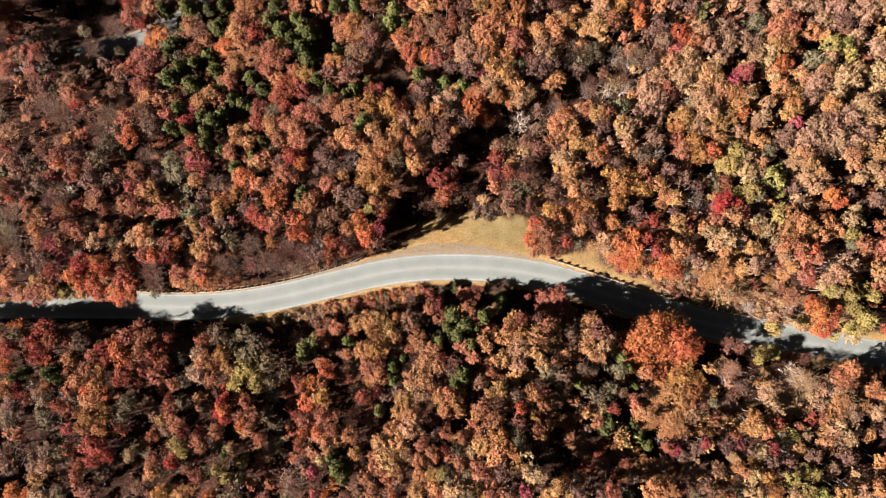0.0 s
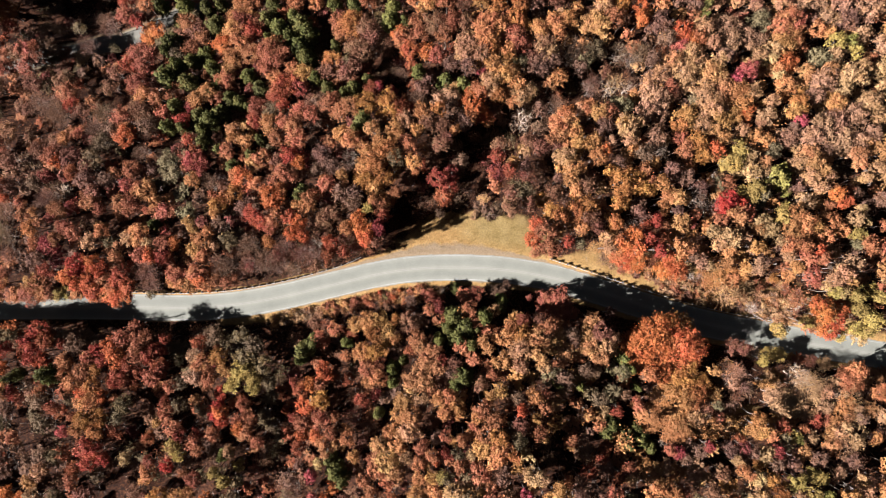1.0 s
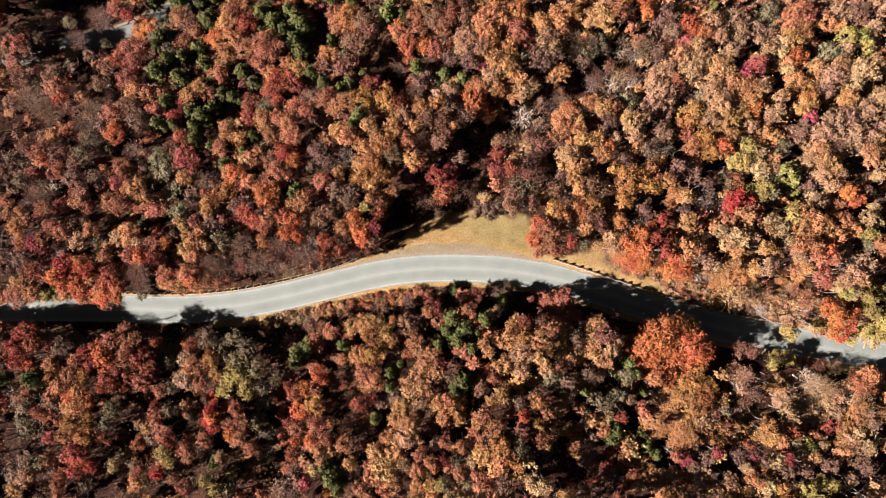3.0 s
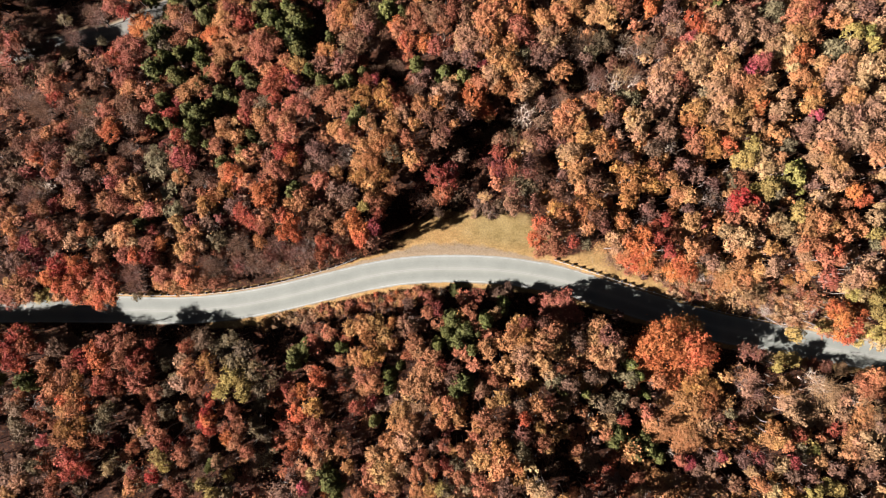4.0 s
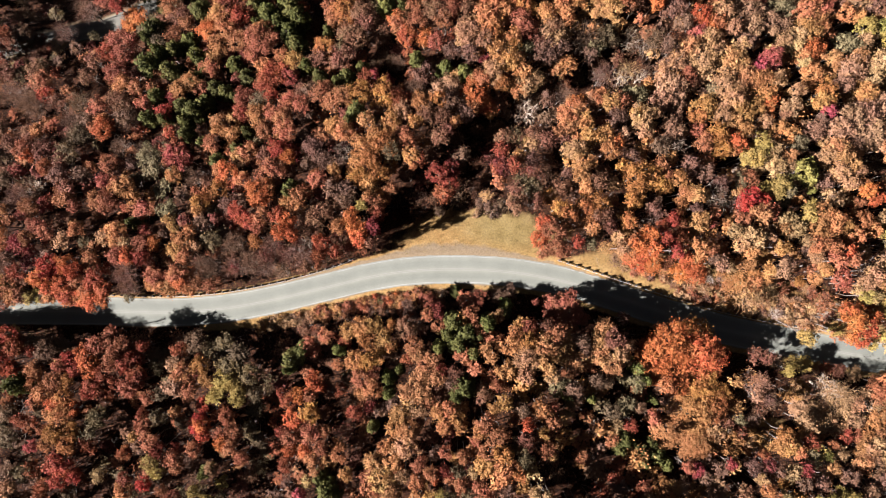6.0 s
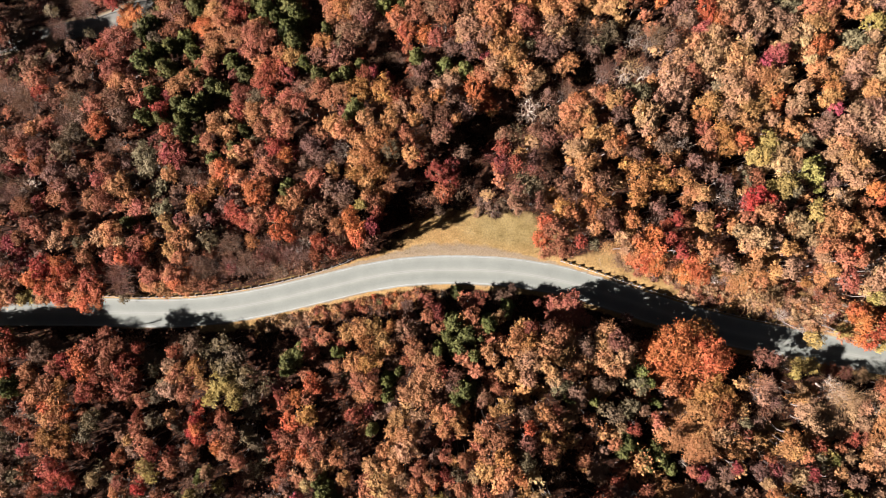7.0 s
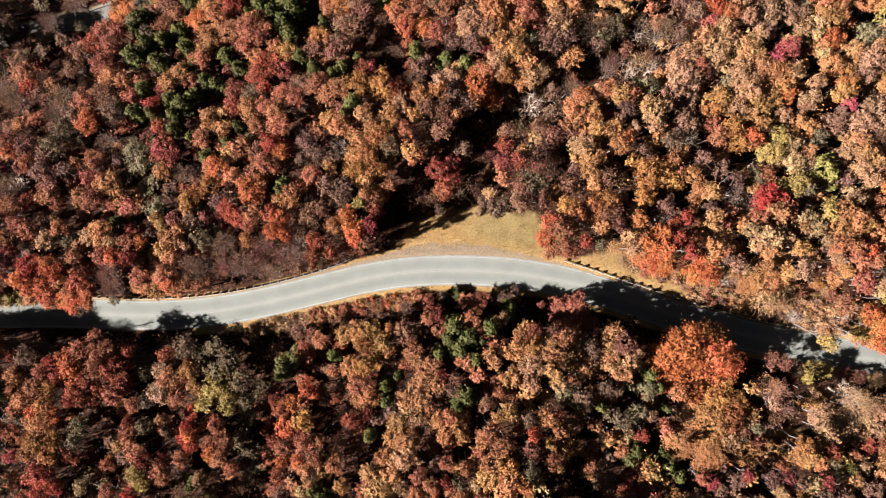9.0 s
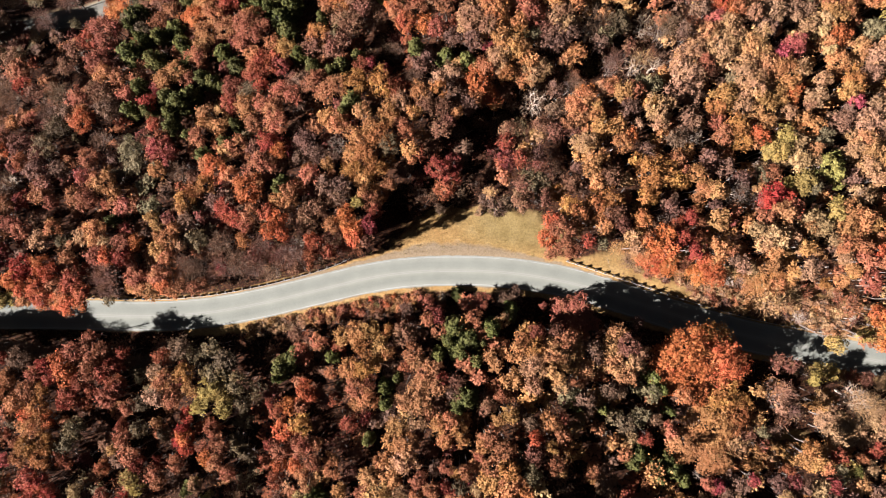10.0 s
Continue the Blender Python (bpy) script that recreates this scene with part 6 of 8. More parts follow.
bush(85.5, -13.1, 1.7, 1.9, "sand"); bush(80.3, -11.8, 1.7, 1.9, "sand"); bush(83.7, -9.9, 1.7, 1.9, "rust"); bush(87.0, -11.2, 1.4, 1.7, "brown")
bush(78.0, -9.3, 1.4, 1.7, "rust"); leafy(75.1, -21.4, 1.5, 2.2, "olive"); leafy(77.8, -23.2, 1.6, 4.0, "yellowolive"); leafy(79.5, -24.8, 1.8, 6.1, "yellowolive")
leafy(75.8, -20.3, 1.6, 19.2, "yellowolive"); leafy(74.9, -25.6, 1.4, 10.0, "yellowolive"); leafy(84.3, -23.3, 1.2, 2.2, "gold"); pale_bare(75.1, -23.0, 1.5, 5.7, "sand")
airy(85.8, -25.8, 1.5, 2.7, "rust"); airy(87.9, -26.9, 1.5, 4.0, "brown"); airy(92.3, -27.1, 1.7, 2.2, "sand"); leafy(98.6, -27.7, 1.7, 2.2, "salmon")
leafy(-85.2, -29.2, 2.0, 12.7, "rust"); leafy(-83.3, -31.8, 2.1, 12.8, "brownorange"); leafy(-85.8, -33.6, 1.7, 12.5, "redorange"); leafy(-82.2, -28.7, 1.6, 12.4, "brownorange")
leafy(-83.2, -36.5, 2.4, 13.0, "orange"); leafy(-81.1, -34.8, 1.6, 12.4, "redorange"); leafy(-84.6, -39.4, 2.3, 13.0, "brownorange"); leafy(-81.7, -39.6, 2.3, 13.0, "brownorange")
leafy(-81.3, -42.5, 2.1, 12.8, "brownorange"); leafy(-85.3, -42.5, 1.6, 12.4, "orange"); leafy(-88.3, -42.7, 1.3, 12.2, "pink"); leafy(-87.6, -39.3, 1.2, 10.5, "salmonred")
leafy(-83.1, -45.8, 2.1, 12.8, "redrust"); leafy(-80.4, -47.0, 2.3, 13.0, "red"); leafy(-82.2, -48.8, 1.8, 12.6, "red"); leafy(-79.2, -48.3, 1.5, 12.4, "red")
leafy(-84.7, -50.6, 1.4, 12.3, "redrust"); airy(-89.9, -36.2, 1.5, 7.1, "olive"); airy(-95.1, -35.5, 2.2, 12.0, "grey"); airy(-92.8, -37.3, 1.7, 11.6, "redrust")
airy(-96.1, -34.2, 1.3, 11.3, "salmonred"); airy(-94.4, -41.5, 2.2, 12.0, "olive"); airy(-93.0, -44.9, 1.7, 7.2, "olive"); airy(-98.4, -40.0, 1.7, 7.2, "olive")
leafy(-75.9, -30.3, 2.0, 12.7, "redrust"); leafy(-76.8, -31.7, 1.4, 12.3, "redrust"); airy(-72.7, -29.3, 1.5, 11.4, "redrust"); leafy(-68.2, -30.3, 2.1, 12.8, "salmonred")
leafy(-66.5, -29.1, 1.8, 12.6, "salmonred"); leafy(-64.5, -32.2, 1.4, 12.3, "rust"); airy(-63.3, -32.3, 1.7, 7.2, "olive"); leafy(-64.3, -37.4, 1.7, 12.5, "rust")
airy(-63.3, -37.1, 2.0, 7.3, "olive"); leafy(-62.0, -40.8, 2.1, 12.8, "rust"); leafy(-60.5, -42.6, 1.5, 12.4, "redrust"); leafy(-65.1, -35.9, 1.2, 10.5, "redrust")
leafy(-58.1, -44.4, 1.8, 12.6, "rust"); leafy(-56.7, -45.6, 1.4, 12.3, "rust"); airy(-56.6, -42.9, 1.4, 11.4, "redrust"); airy(-75.9, -36.6, 2.4, 12.1, "olive")
airy(-76.2, -40.3, 2.0, 11.9, "olive"); airy(-76.8, -43.3, 2.0, 11.8, "redrust"); leafy(-69.5, -41.0, 1.7, 7.8, "brown"); leafy(-67.1, -41.1, 1.0, 10.4, "salmon")
leafy(-68.5, -44.1, 1.4, 12.3, "redrust"); airy(-74.6, -43.6, 1.5, 7.1, "crimsonbrown"); leafy(-62.2, -45.5, 1.7, 12.5, "yellowolive"); leafy(-60.9, -47.9, 1.4, 12.3, "yellowolive")
leafy(-62.9, -49.7, 1.4, 12.3, "brightred"); leafy(-73.7, -49.1, 1.4, 12.3, "yellowtan")
leafy(-68.5, -51.1, 1.7, 12.5, "orange"); leafy(-67.9, -49.4, 1.4, 12.3, "rust"); leafy(-69.1, -53.0, 1.2, 10.5, "gold"); airy(-68.2, -53.0, 1.3, 7.0, "olive")
leafy(-58.9, -35.4, 1.2, 10.5, "salmon"); airy(-57.4, -38.2, 1.5, 7.1, "olive"); leafy(-51.6, -37.8, 1.7, 12.5, "redorange"); leafy(-51.6, -36.0, 1.4, 12.3, "brightred")
leafy(-50.7, -39.5, 1.4, 12.3, "brightred"); leafy(-53.4, -38.8, 1.2, 10.5, "brightred"); leafy(-47.5, -40.1, 1.5, 12.4, "salmonred"); airy(-49.7, -36.4, 1.2, 9.6, "redrust")
pine(-51.3, -48.3, 1.5, 13.7, "moss"); leafy(-49.2, -47.2, 1.4, 12.3, "tan"); leafy(-52.8, -51.4, 1.4, 12.3, "yellowolive"); leafy(-50.2, -52.6, 1.4, 12.3, "yellowolive")
leafy(-57.6, -52.5, 1.6, 12.5, "rust"); leafy(-60.0, -51.8, 1.2, 10.5, "rust"); airy(-56.5, -53.3, 1.7, 7.2, "olive"); leafy(-93.2, -51.2, 1.9, 12.7, "tan")
leafy(-94.7, -52.8, 1.7, 12.5, "salmon"); leafy(-93.0, -50.5, 1.2, 10.5, "tan"); airy(-89.9, -48.6, 2.2, 12.0, "olive"); airy(-88.2, -47.5, 1.7, 11.6, "redrust")
airy(-93.6, -47.4, 2.2, 12.0, "grey"); airy(-98.0, -49.4, 2.0, 7.3, "mauve"); leafy(-85.8, -53.0, 1.4, 12.3, "rust"); airy(-81.9, -53.4, 2.0, 7.3, "olive")
airy(-78.2, -51.0, 1.3, 7.0, "brown"); airy(-53.4, -43.3, 1.7, 11.6, "rust")
leafy(-46.0, -36.5, 1.4, 12.3, "salmonred"); leafy(-47.0, -40.7, 1.7, 12.5, "redorange"); leafy(-44.5, -39.5, 1.9, 12.7, "rust"); leafy(-45.0, -42.3, 1.8, 12.6, "rust")
leafy(-43.0, -44.1, 1.4, 12.3, "salmonred"); airy(-41.1, -35.8, 2.0, 7.3, "olive"); airy(-42.0, -39.3, 2.0, 7.3, "olive"); airy(-39.9, -41.7, 1.7, 7.2, "olive")
leafy(-31.8, -36.0, 2.2, 12.6, "redorange"); leafy(-28.7, -35.2, 2.1, 12.4, "brownorange"); leafy(-26.7, -35.5, 1.6, 7.4, "brown"); leafy(-32.3, -39.5, 2.0, 12.5, "rust")
leafy(-28.6, -39.4, 2.3, 12.6, "rust"); leafy(-34.4, -39.2, 1.4, 12.1, "redrust"); leafy(-24.9, -38.3, 1.4, 11.8, "rust"); leafy(-32.4, -42.6, 1.4, 12.0, "redorange")
leafy(-29.1, -43.1, 1.5, 12.0, "redorange"); leafy(-25.9, -41.7, 1.5, 11.9, "rust"); airy(-33.6, -45.7, 1.7, 11.4, "redrust"); leafy(-27.1, -45.8, 1.6, 12.0, "salmon")
leafy(-27.9, -44.2, 1.4, 11.9, "orange"); leafy(-21.7, -43.5, 1.7, 11.9, "orange"); leafy(-22.5, -42.1, 1.3, 10.0, "orange"); leafy(-20.2, -46.7, 1.4, 11.6, "orange")
pine(-24.9, -50.4, 2.3, 13.6, "moss"); pine(-25.8, -48.5, 1.6, 13.3, "moss"); pine(-22.9, -52.1, 1.8, 13.3, "moss"); airy(-28.7, -50.0, 1.3, 9.3, "yellowtan")
leafy(-30.0, -52.1, 1.4, 11.9, "pink"); airy(-34.0, -51.2, 1.3, 5.9, "mauve"); airy(-36.1, -53.2, 1.9, 7.2, "mauve"); airy(-18.9, -34.8, 1.7, 10.9, "redrust")
airy(-15.9, -34.0, 1.3, 8.9, "crimson"); pine(-14.7, -38.5, 1.3, 12.8, "moss"); airy(-17.9, -41.5, 1.4, 6.6, "brown"); airy(-19.0, -44.9, 1.7, 6.8, "brown")
leafy(-8.8, -34.7, 2.1, 11.8, "gold"); leafy(-5.2, -34.2, 2.0, 11.6, "tan"); leafy(-10.0, -37.2, 1.8, 11.5, "orange"); leafy(-7.0, -38.2, 2.5, 12.0, "gold")
leafy(-10.6, -41.4, 1.8, 11.6, "orange"); leafy(-12.4, -42.2, 1.4, 11.3, "orange"); leafy(-7.5, -41.6, 2.5, 12.0, "tan"); leafy(-10.0, -44.2, 2.0, 11.7, "gold")
leafy(-5.1, -44.6, 1.7, 11.4, "rust"); leafy(-5.7, -48.1, 1.7, 11.4, "orange"); leafy(-2.7, -46.0, 1.5, 11.6, "salmonred"); leafy(-1.4, -47.5, 1.1, 9.9, "redorange")
leafy(-8.1, -47.1, 1.5, 11.3, "tan"); leafy(-0.9, -34.7, 1.6, 12.0, "orange"); leafy(0.4, -37.0, 1.1, 11.8, "orange"); leafy(-2.2, -32.0, 1.4, 11.6, "salmonred")
airy(-2.2, -39.6, 1.7, 6.7, "brown"); airy(-1.4, -43.6, 1.7, 6.8, "mauve")
leafy(-14.3, -45.0, 2.0, 11.9, "salmon"); airy(-13.0, -48.3, 2.9, 11.6, "salmon"); airy(-11.1, -51.3, 2.3, 11.1, "salmon"); airy(-15.3, -50.6, 2.0, 11.0, "salmonred")
airy(-16.1, -48.0, 1.6, 10.8, "salmonred"); airy(-9.6, -50.6, 1.7, 6.5, "grey"); leafy(-5.1, -52.1, 1.7, 11.4, "orange"); leafy(-2.6, -51.2, 1.6, 11.7, "gold")
leafy(0.3, -50.6, 1.4, 12.0, "yellowolive"); leafy(-17.7, -51.7, 1.4, 11.5, "rust"); leafy(0.9, -34.0, 1.9, 12.4, "orange"); leafy(2.8, -35.2, 1.6, 12.6, "orange")
leafy(0.9, -37.0, 1.6, 12.3, "orange"); leafy(0.9, -42.0, 1.4, 12.1, "salmonred"); airy(0.3, -46.1, 1.4, 11.1, "redrust"); leafy(8.6, -35.1, 2.1, 14.7, "rust")
leafy(7.9, -37.0, 1.5, 14.0, "orange"); leafy(11.5, -37.9, 2.0, 15.5, "rust"); leafy(9.7, -40.8, 2.2, 15.1, "rust"); leafy(12.7, -41.1, 1.9, 15.9, "brownorange")
leafy(9.1, -43.7, 2.2, 14.9, "gold"); leafy(12.6, -44.5, 2.4, 16.2, "orange"); leafy(11.4, -47.0, 2.0, 15.5, "orange"); leafy(15.0, -45.6, 1.3, 16.2, "brownorange")
leafy(6.9, -40.1, 1.1, 13.3, "salmonred"); leafy(4.5, -42.5, 1.4, 12.7, "rust"); airy(16.8, -39.0, 1.8, 16.0, "brown"); airy(17.4, -42.3, 1.8, 16.0, "olive")
leafy(6.2, -45.8, 1.1, 13.1, "yellowtan"); airy(3.9, -45.6, 1.4, 11.7, "olive"); leafy(3.8, -48.1, 1.4, 12.5, "rust"); airy(9.1, -49.6, 2.5, 14.2, "rust")
airy(12.6, -50.5, 1.6, 14.7, "mauve"); airy(6.2, -50.4, 1.4, 12.4, "olive"); leafy(0.9, -51.0, 1.6, 12.2, "olive"); leafy(20.5, -33.4, 1.9, 16.9, "orange")
leafy(21.8, -35.2, 1.7, 16.8, "rust"); leafy(18.0, -35.6, 1.4, 16.6, "redorange"); leafy(21.1, -37.5, 1.1, 16.4, "gold"); leafy(23.1, -32.9, 1.1, 16.4, "rust")
leafy(20.9, -40.6, 1.6, 16.7, "rust"); leafy(22.8, -41.4, 1.1, 16.4, "salmon"); airy(16.4, -33.5, 1.4, 15.7, "grey"); leafy(20.5, -48.7, 1.9, 17.0, "yellowtan")
leafy(22.3, -49.7, 1.4, 16.6, "tan"); leafy(18.8, -49.4, 1.3, 16.5, "tan"); leafy(27.9, -52.5, 1.4, 8.5, "orange"); pale_bare(31.7, -36.3, 1.9, 16.5, "grey")
airy(35.8, -34.4, 1.9, 14.0, "olive"); airy(36.9, -36.0, 1.1, 15.5, "sand"); airy(36.5, -40.6, 1.4, 8.5, "salmonred"); leafy(29.7, -43.6, 1.7, 8.5, "salmonred")
airy(32.6, -46.5, 2.3, 8.5, "pinkish"); pale_bare(32.0, -44.8, 1.8, 8.5, "grey"); pine(39.5, -41.0, 2.3, 8.5, "pine"); pine(42.7, -43.0, 2.1, 8.5, "moss")
pine(38.0, -42.8, 1.6, 8.5, "moss"); pine(46.1, -44.1, 2.1, 8.5, "moss"); pine(43.0, -45.7, 1.6, 8.5, "moss"); pine(45.2, -41.8, 1.6, 8.5, "pine")
pine(48.1, -45.9, 1.6, 8.5, "leafgreen")
airy(39.2, -36.6, 1.4, 15.7, "redrust"); leafy(43.1, -34.5, 1.4, 14.0, "salmonred"); airy(41.5, -32.8, 1.3, 14.0, "pinkish"); leafy(47.4, -38.1, 1.1, 12.4, "gold")
airy(33.6, -51.0, 1.9, 8.5, "redrust"); airy(37.3, -49.8, 2.1, 8.5, "mauve"); airy(40.1, -51.3, 1.9, 8.5, "redrust"); airy(36.2, -48.1, 1.6, 8.5, "redrust")
airy(42.0, -49.6, 1.6, 8.5, "salmonred"); leafy(45.7, -49.8, 2.0, 8.5, "orange"); leafy(46.8, -51.9, 2.0, 8.5, "salmon"); airy(42.5, -52.5, 1.4, 8.5, "tan")
airy(62.7, -35.4, 1.0, 11.4, "sage"); bush(66.9, -40.7, 1.3, 1.5, "crimsonbrown")
leafy(71.2, -39.6, 2.0, 13.0, "orange"); leafy(72.3, -40.9, 2.0, 13.0, "gold"); leafy(69.9, -41.0, 1.5, 12.7, "gold"); leafy(73.5, -42.0, 1.4, 12.6, "orange")
leafy(72.0, -38.1, 1.5, 12.7, "brownorange"); leafy(73.9, -30.4, 1.4, 10.0, "gold"); leafy(75.4, -29.1, 1.2, 10.0, "tan"); airy(66.6, -30.5, 1.4, 13.0, "pinkish")
airy(68.5, -31.1, 1.3, 13.0, "mauve"); pale_bare(79.2, -34.5, 3.2, 8.2, "sand"); airy(79.0, -34.3, 2.6, 8.2, "sand"); airy(81.6, -36.7, 2.6, 8.4, "sand")
airy(83.0, -37.4, 1.8, 8.5, "sand"); airy(76.7, -36.5, 1.8, 12.0, "sand"); leafy(77.4, -33.1, 1.2, 8.5, "tan"); pale_bare(84.6, -30.7, 3.1, 11.0, "sand")
pale_bare(83.0, -32.3, 1.8, 11.0, "sand"); bare(86.2, -30.0, 2.1, 8.0, "sand"); leafy(96.0, -30.3, 2.1, 6.4, "orange"); leafy(97.2, -31.3, 1.6, 8.0, "orange")
leafy(95.3, -29.3, 1.4, 5.4, "rust"); leafy(92.7, -36.7, 1.4, 8.1, "orange"); leafy(91.2, -39.1, 1.7, 8.5, "orange"); leafy(94.1, -39.0, 1.5, 8.4, "salmon")
leafy(96.4, -37.2, 1.4, 8.1, "sand"); pale_bare(91.7, -33.6, 1.7, 11.0, "sand"); pale_bare(94.7, -38.5, 1.7, 11.0, "sand")
airy(76.9, -40.5, 1.6, 11.9, "redrust"); leafy(80.3, -42.9, 1.7, 9.4, "yellowolive"); leafy(81.5, -43.7, 1.1, 9.5, "lime"); leafy(82.7, -41.7, 1.1, 9.1, "orange")
leafy(78.9, -43.2, 1.0, 9.5, "sage"); airy(86.2, -40.3, 1.7, 8.8, "redrust"); airy(88.8, -39.7, 1.4, 8.7, "salmonred"); leafy(89.0, -42.6, 1.5, 9.1, "gold")
airy(91.7, -43.1, 2.2, 9.1, "tan"); airy(88.9, -45.3, 2.0, 9.5, "salmon"); pale_bare(92.0, -45.7, 2.4, 11.0, "sand"); airy(95.3, -44.2, 1.7, 9.2, "sand")
snag(86.1, -44.7, 1.7, 8.0, "sand"); snag(71.4, 43.6, 1.6, 12.0, "pale"); snag(64.7, 19.1, 1.6, 12.0, "pale"); snag(75.7, 17.8, 1.6, 12.0, "pale")
snag(50.4, -45.5, 1.6, 8.0, "pale"); snag(42.1, -34.4, 1.6, 12.0, "pale"); airy(67.2, -43.5, 1.4, 11.7, "redrust"); leafy(68.1, -44.3, 1.4, 12.6, "crimsonbrown")
leafy(75.2, -45.0, 1.4, 12.6, "crimson"); airy(72.2, -45.7, 1.9, 12.1, "sand"); airy(69.3, -45.7, 1.6, 11.9, "mauve"); airy(64.3, -45.0, 1.6, 11.9, "mauve")
airy(59.1, -45.6, 1.6, 8.5, "mauve"); leafy(53.7, -46.3, 1.4, 8.5, "crimson"); airy(52.0, -45.7, 1.4, 8.5, "rust"); leafy(59.2, -43.9, 1.1, 12.4, "crimson")
airy(50.7, -49.9, 2.0, 8.5, "pinkish"); leafy(48.8, -49.8, 1.6, 8.5, "salmon"); leafy(52.5, -52.3, 1.6, 8.5, "orange"); airy(56.6, -51.0, 1.9, 8.5, "pinkish")
airy(55.6, -48.1, 1.6, 8.5, "mauve"); leafy(66.7, -49.4, 1.4, 12.6, "orange"); leafy(65.9, -47.8, 1.1, 12.4, "tan"); leafy(68.8, -50.7, 1.1, 12.4, "orange")
airy(62.8, -50.1, 1.6, 11.9, "brown"); leafy(70.5, -51.3, 1.6, 12.8, "yellowtan"); leafy(73.5, -50.7, 1.6, 12.8, "brownorange"); airy(79.1, -48.8, 1.9, 10.3, "mauve")
leafy(82.8, -50.9, 1.7, 10.5, "yellowolive"); leafy(85.3, -51.5, 1.4, 10.5, "yellowolive"); leafy(78.6, -51.7, 1.6, 12.8, "yellowolive"); airy(85.6, -47.9, 1.9, 10.0, "mauve")
airy(90.1, -50.8, 1.6, 10.3, "pinkish"); airy(93.1, -48.6, 1.9, 9.9, "mauve"); airy(82.2, -46.2, 1.6, 9.8, "salmon"); airy(75.2, -48.6, 1.4, 11.7, "mauve")
bush(55.2, -8.5, 1.0, 1.3, "sand"); bush(61.1, -8.5, 1.2, 1.4, "sand"); bush(65.4, -11.1, 1.2, 1.4, "sand"); bush(68.1, -10.4, 1.3, 1.5, "tan")
bush(71.4, -10.4, 1.3, 1.5, "sand"); bush(73.2, -11.7, 1.2, 1.4, "tan"); bush(75.3, -10.7, 1.2, 1.4, "sand"); bush(78.2, -13.6, 1.3, 1.5, "sand")
bush(81.5, -13.6, 1.3, 1.5, "tan"); bush(78.7, -17.5, 1.2, 1.4, "salmon"); bush(85.1, -17.5, 1.2, 1.4, "tan"); bush(82.0, -15.5, 1.3, 1.5, "sand")
bush(77.9, -11.1, 1.2, 1.4, "tan"); bush(50.7, -6.8, 1.0, 1.3, "sand"); bush(53.8, -9.4, 1.0, 1.3, "rust"); bush(62.1, -11.7, 1.0, 1.3, "orange")
bush(62.4, -41.8, 1.0, 1.3, "orange"); bush(71.3, -43.7, 1.0, 1.3, "gold"); bush(68.8, -44.4, 0.9, 1.2, "orange"); airy(86.8, -34.8, 2.1, 8.0, "sand")
airy(89.0, -36.6, 1.8, 8.2, "sand"); airy(88.2, -32.4, 1.6, 8.0, "sand"); airy(89.8, -41.3, 1.5, 8.9, "salmon"); airy(84.3, -43.5, 1.7, 9.4, "sand")
airy(93.1, -41.2, 1.5, 8.8, "sand"); airy(91.4, -31.2, 1.3, 8.0, "sand")
leafy(48.6, -22.6, 6.4, 14.0, "redorange"); leafy(54.9, -18.7, 4.7, 10.0, "brownorange"); leafy(55.2, -23.3, 5.4, 13.0, "redorange"); leafy(48.6, -27.9, 3.3, 12.0, "redorange")
leafy(53.6, -29.1, 4.9, 11.0, "brownorange"); leafy(58.0, -33.6, 3.9, 9.0, "brownorange"); leafy(52.7, -35.1, 4.8, 8.5, "gold"); leafy(48.7, -38.3, 3.3, 8.5, "gold")
leafy(53.3, -40.8, 4.3, 7.0, "gold"); leafy(59.5, -31.0, 2.3, 9.0, "brownorange"); leafy(44.9, -24.4, 3.1, 13.0, "redorange"); airy(61.3, -36.7, 1.7, 6.0, "brown")
bush(59.9, -40.6, 1.9, 5.0, "tan"); bush(62.7, -40.1, 1.8, 5.0, "gold"); bush(64.7, -41.3, 1.9, 5.0, "gold"); bush(60.7, -43.0, 1.7, 5.0, "orange")
bush(63.2, -43.2, 1.6, 5.0, "gold"); bush(67.1, -42.3, 1.8, 5.0, "tan"); bush(69.4, -41.2, 1.8, 5.0, "gold"); bush(71.1, -42.6, 1.6, 5.0, "gold")
bush(66.2, -43.7, 1.4, 5.0, "orange"); bush(69.2, -43.5, 1.5, 5.0, "gold"); bush(61.8, -38.9, 1.4, 5.0, "tan"); bush(58.1, -43.5, 1.5, 5.0, "orange")
bush(71.5, -40.8, 1.5, 5.0, "gold"); bush(64.9, -39.8, 1.3, 5.0, "rust"); bush(67.4, -40.3, 1.4, 5.0, "gold"); bare(66.9, -28.1, 2.7, 13.0, "pinkish")
pale_bare(84.9, -31.9, 4.2, 11.5, "sand"); pale_bare(83.1, -29.6, 3.0, 10.5, "sand"); pale_bare(94.1, -34.3, 2.9, 11.0, "sand"); bush(83.3, -13.6, 1.8, 2.0, "sand")
bush(82.4, -16.1, 1.7, 1.9, "tan"); bush(85.1, -19.4, 1.2, 1.4, "tan")
leafy(-80.5, -11.5, 3.0, 8.6, "redorange"); leafy(-83.2, -13.8, 2.1, 7.2, "redorange"); leafy(-85.1, -10.4, 2.4, 8.7, "red"); leafy(-77.6, -12.4, 2.0, 7.7, "redorange")
airy(-93.3, -12.5, 1.8, 6.9, "yellowolive"); leafy(-95.3, -13.8, 1.4, 6.8, "yellowolive"); leafy(-99.4, -9.1, 2.4, 9.2, "orange"); leafy(-97.2, -10.4, 1.9, 8.4, "rust")
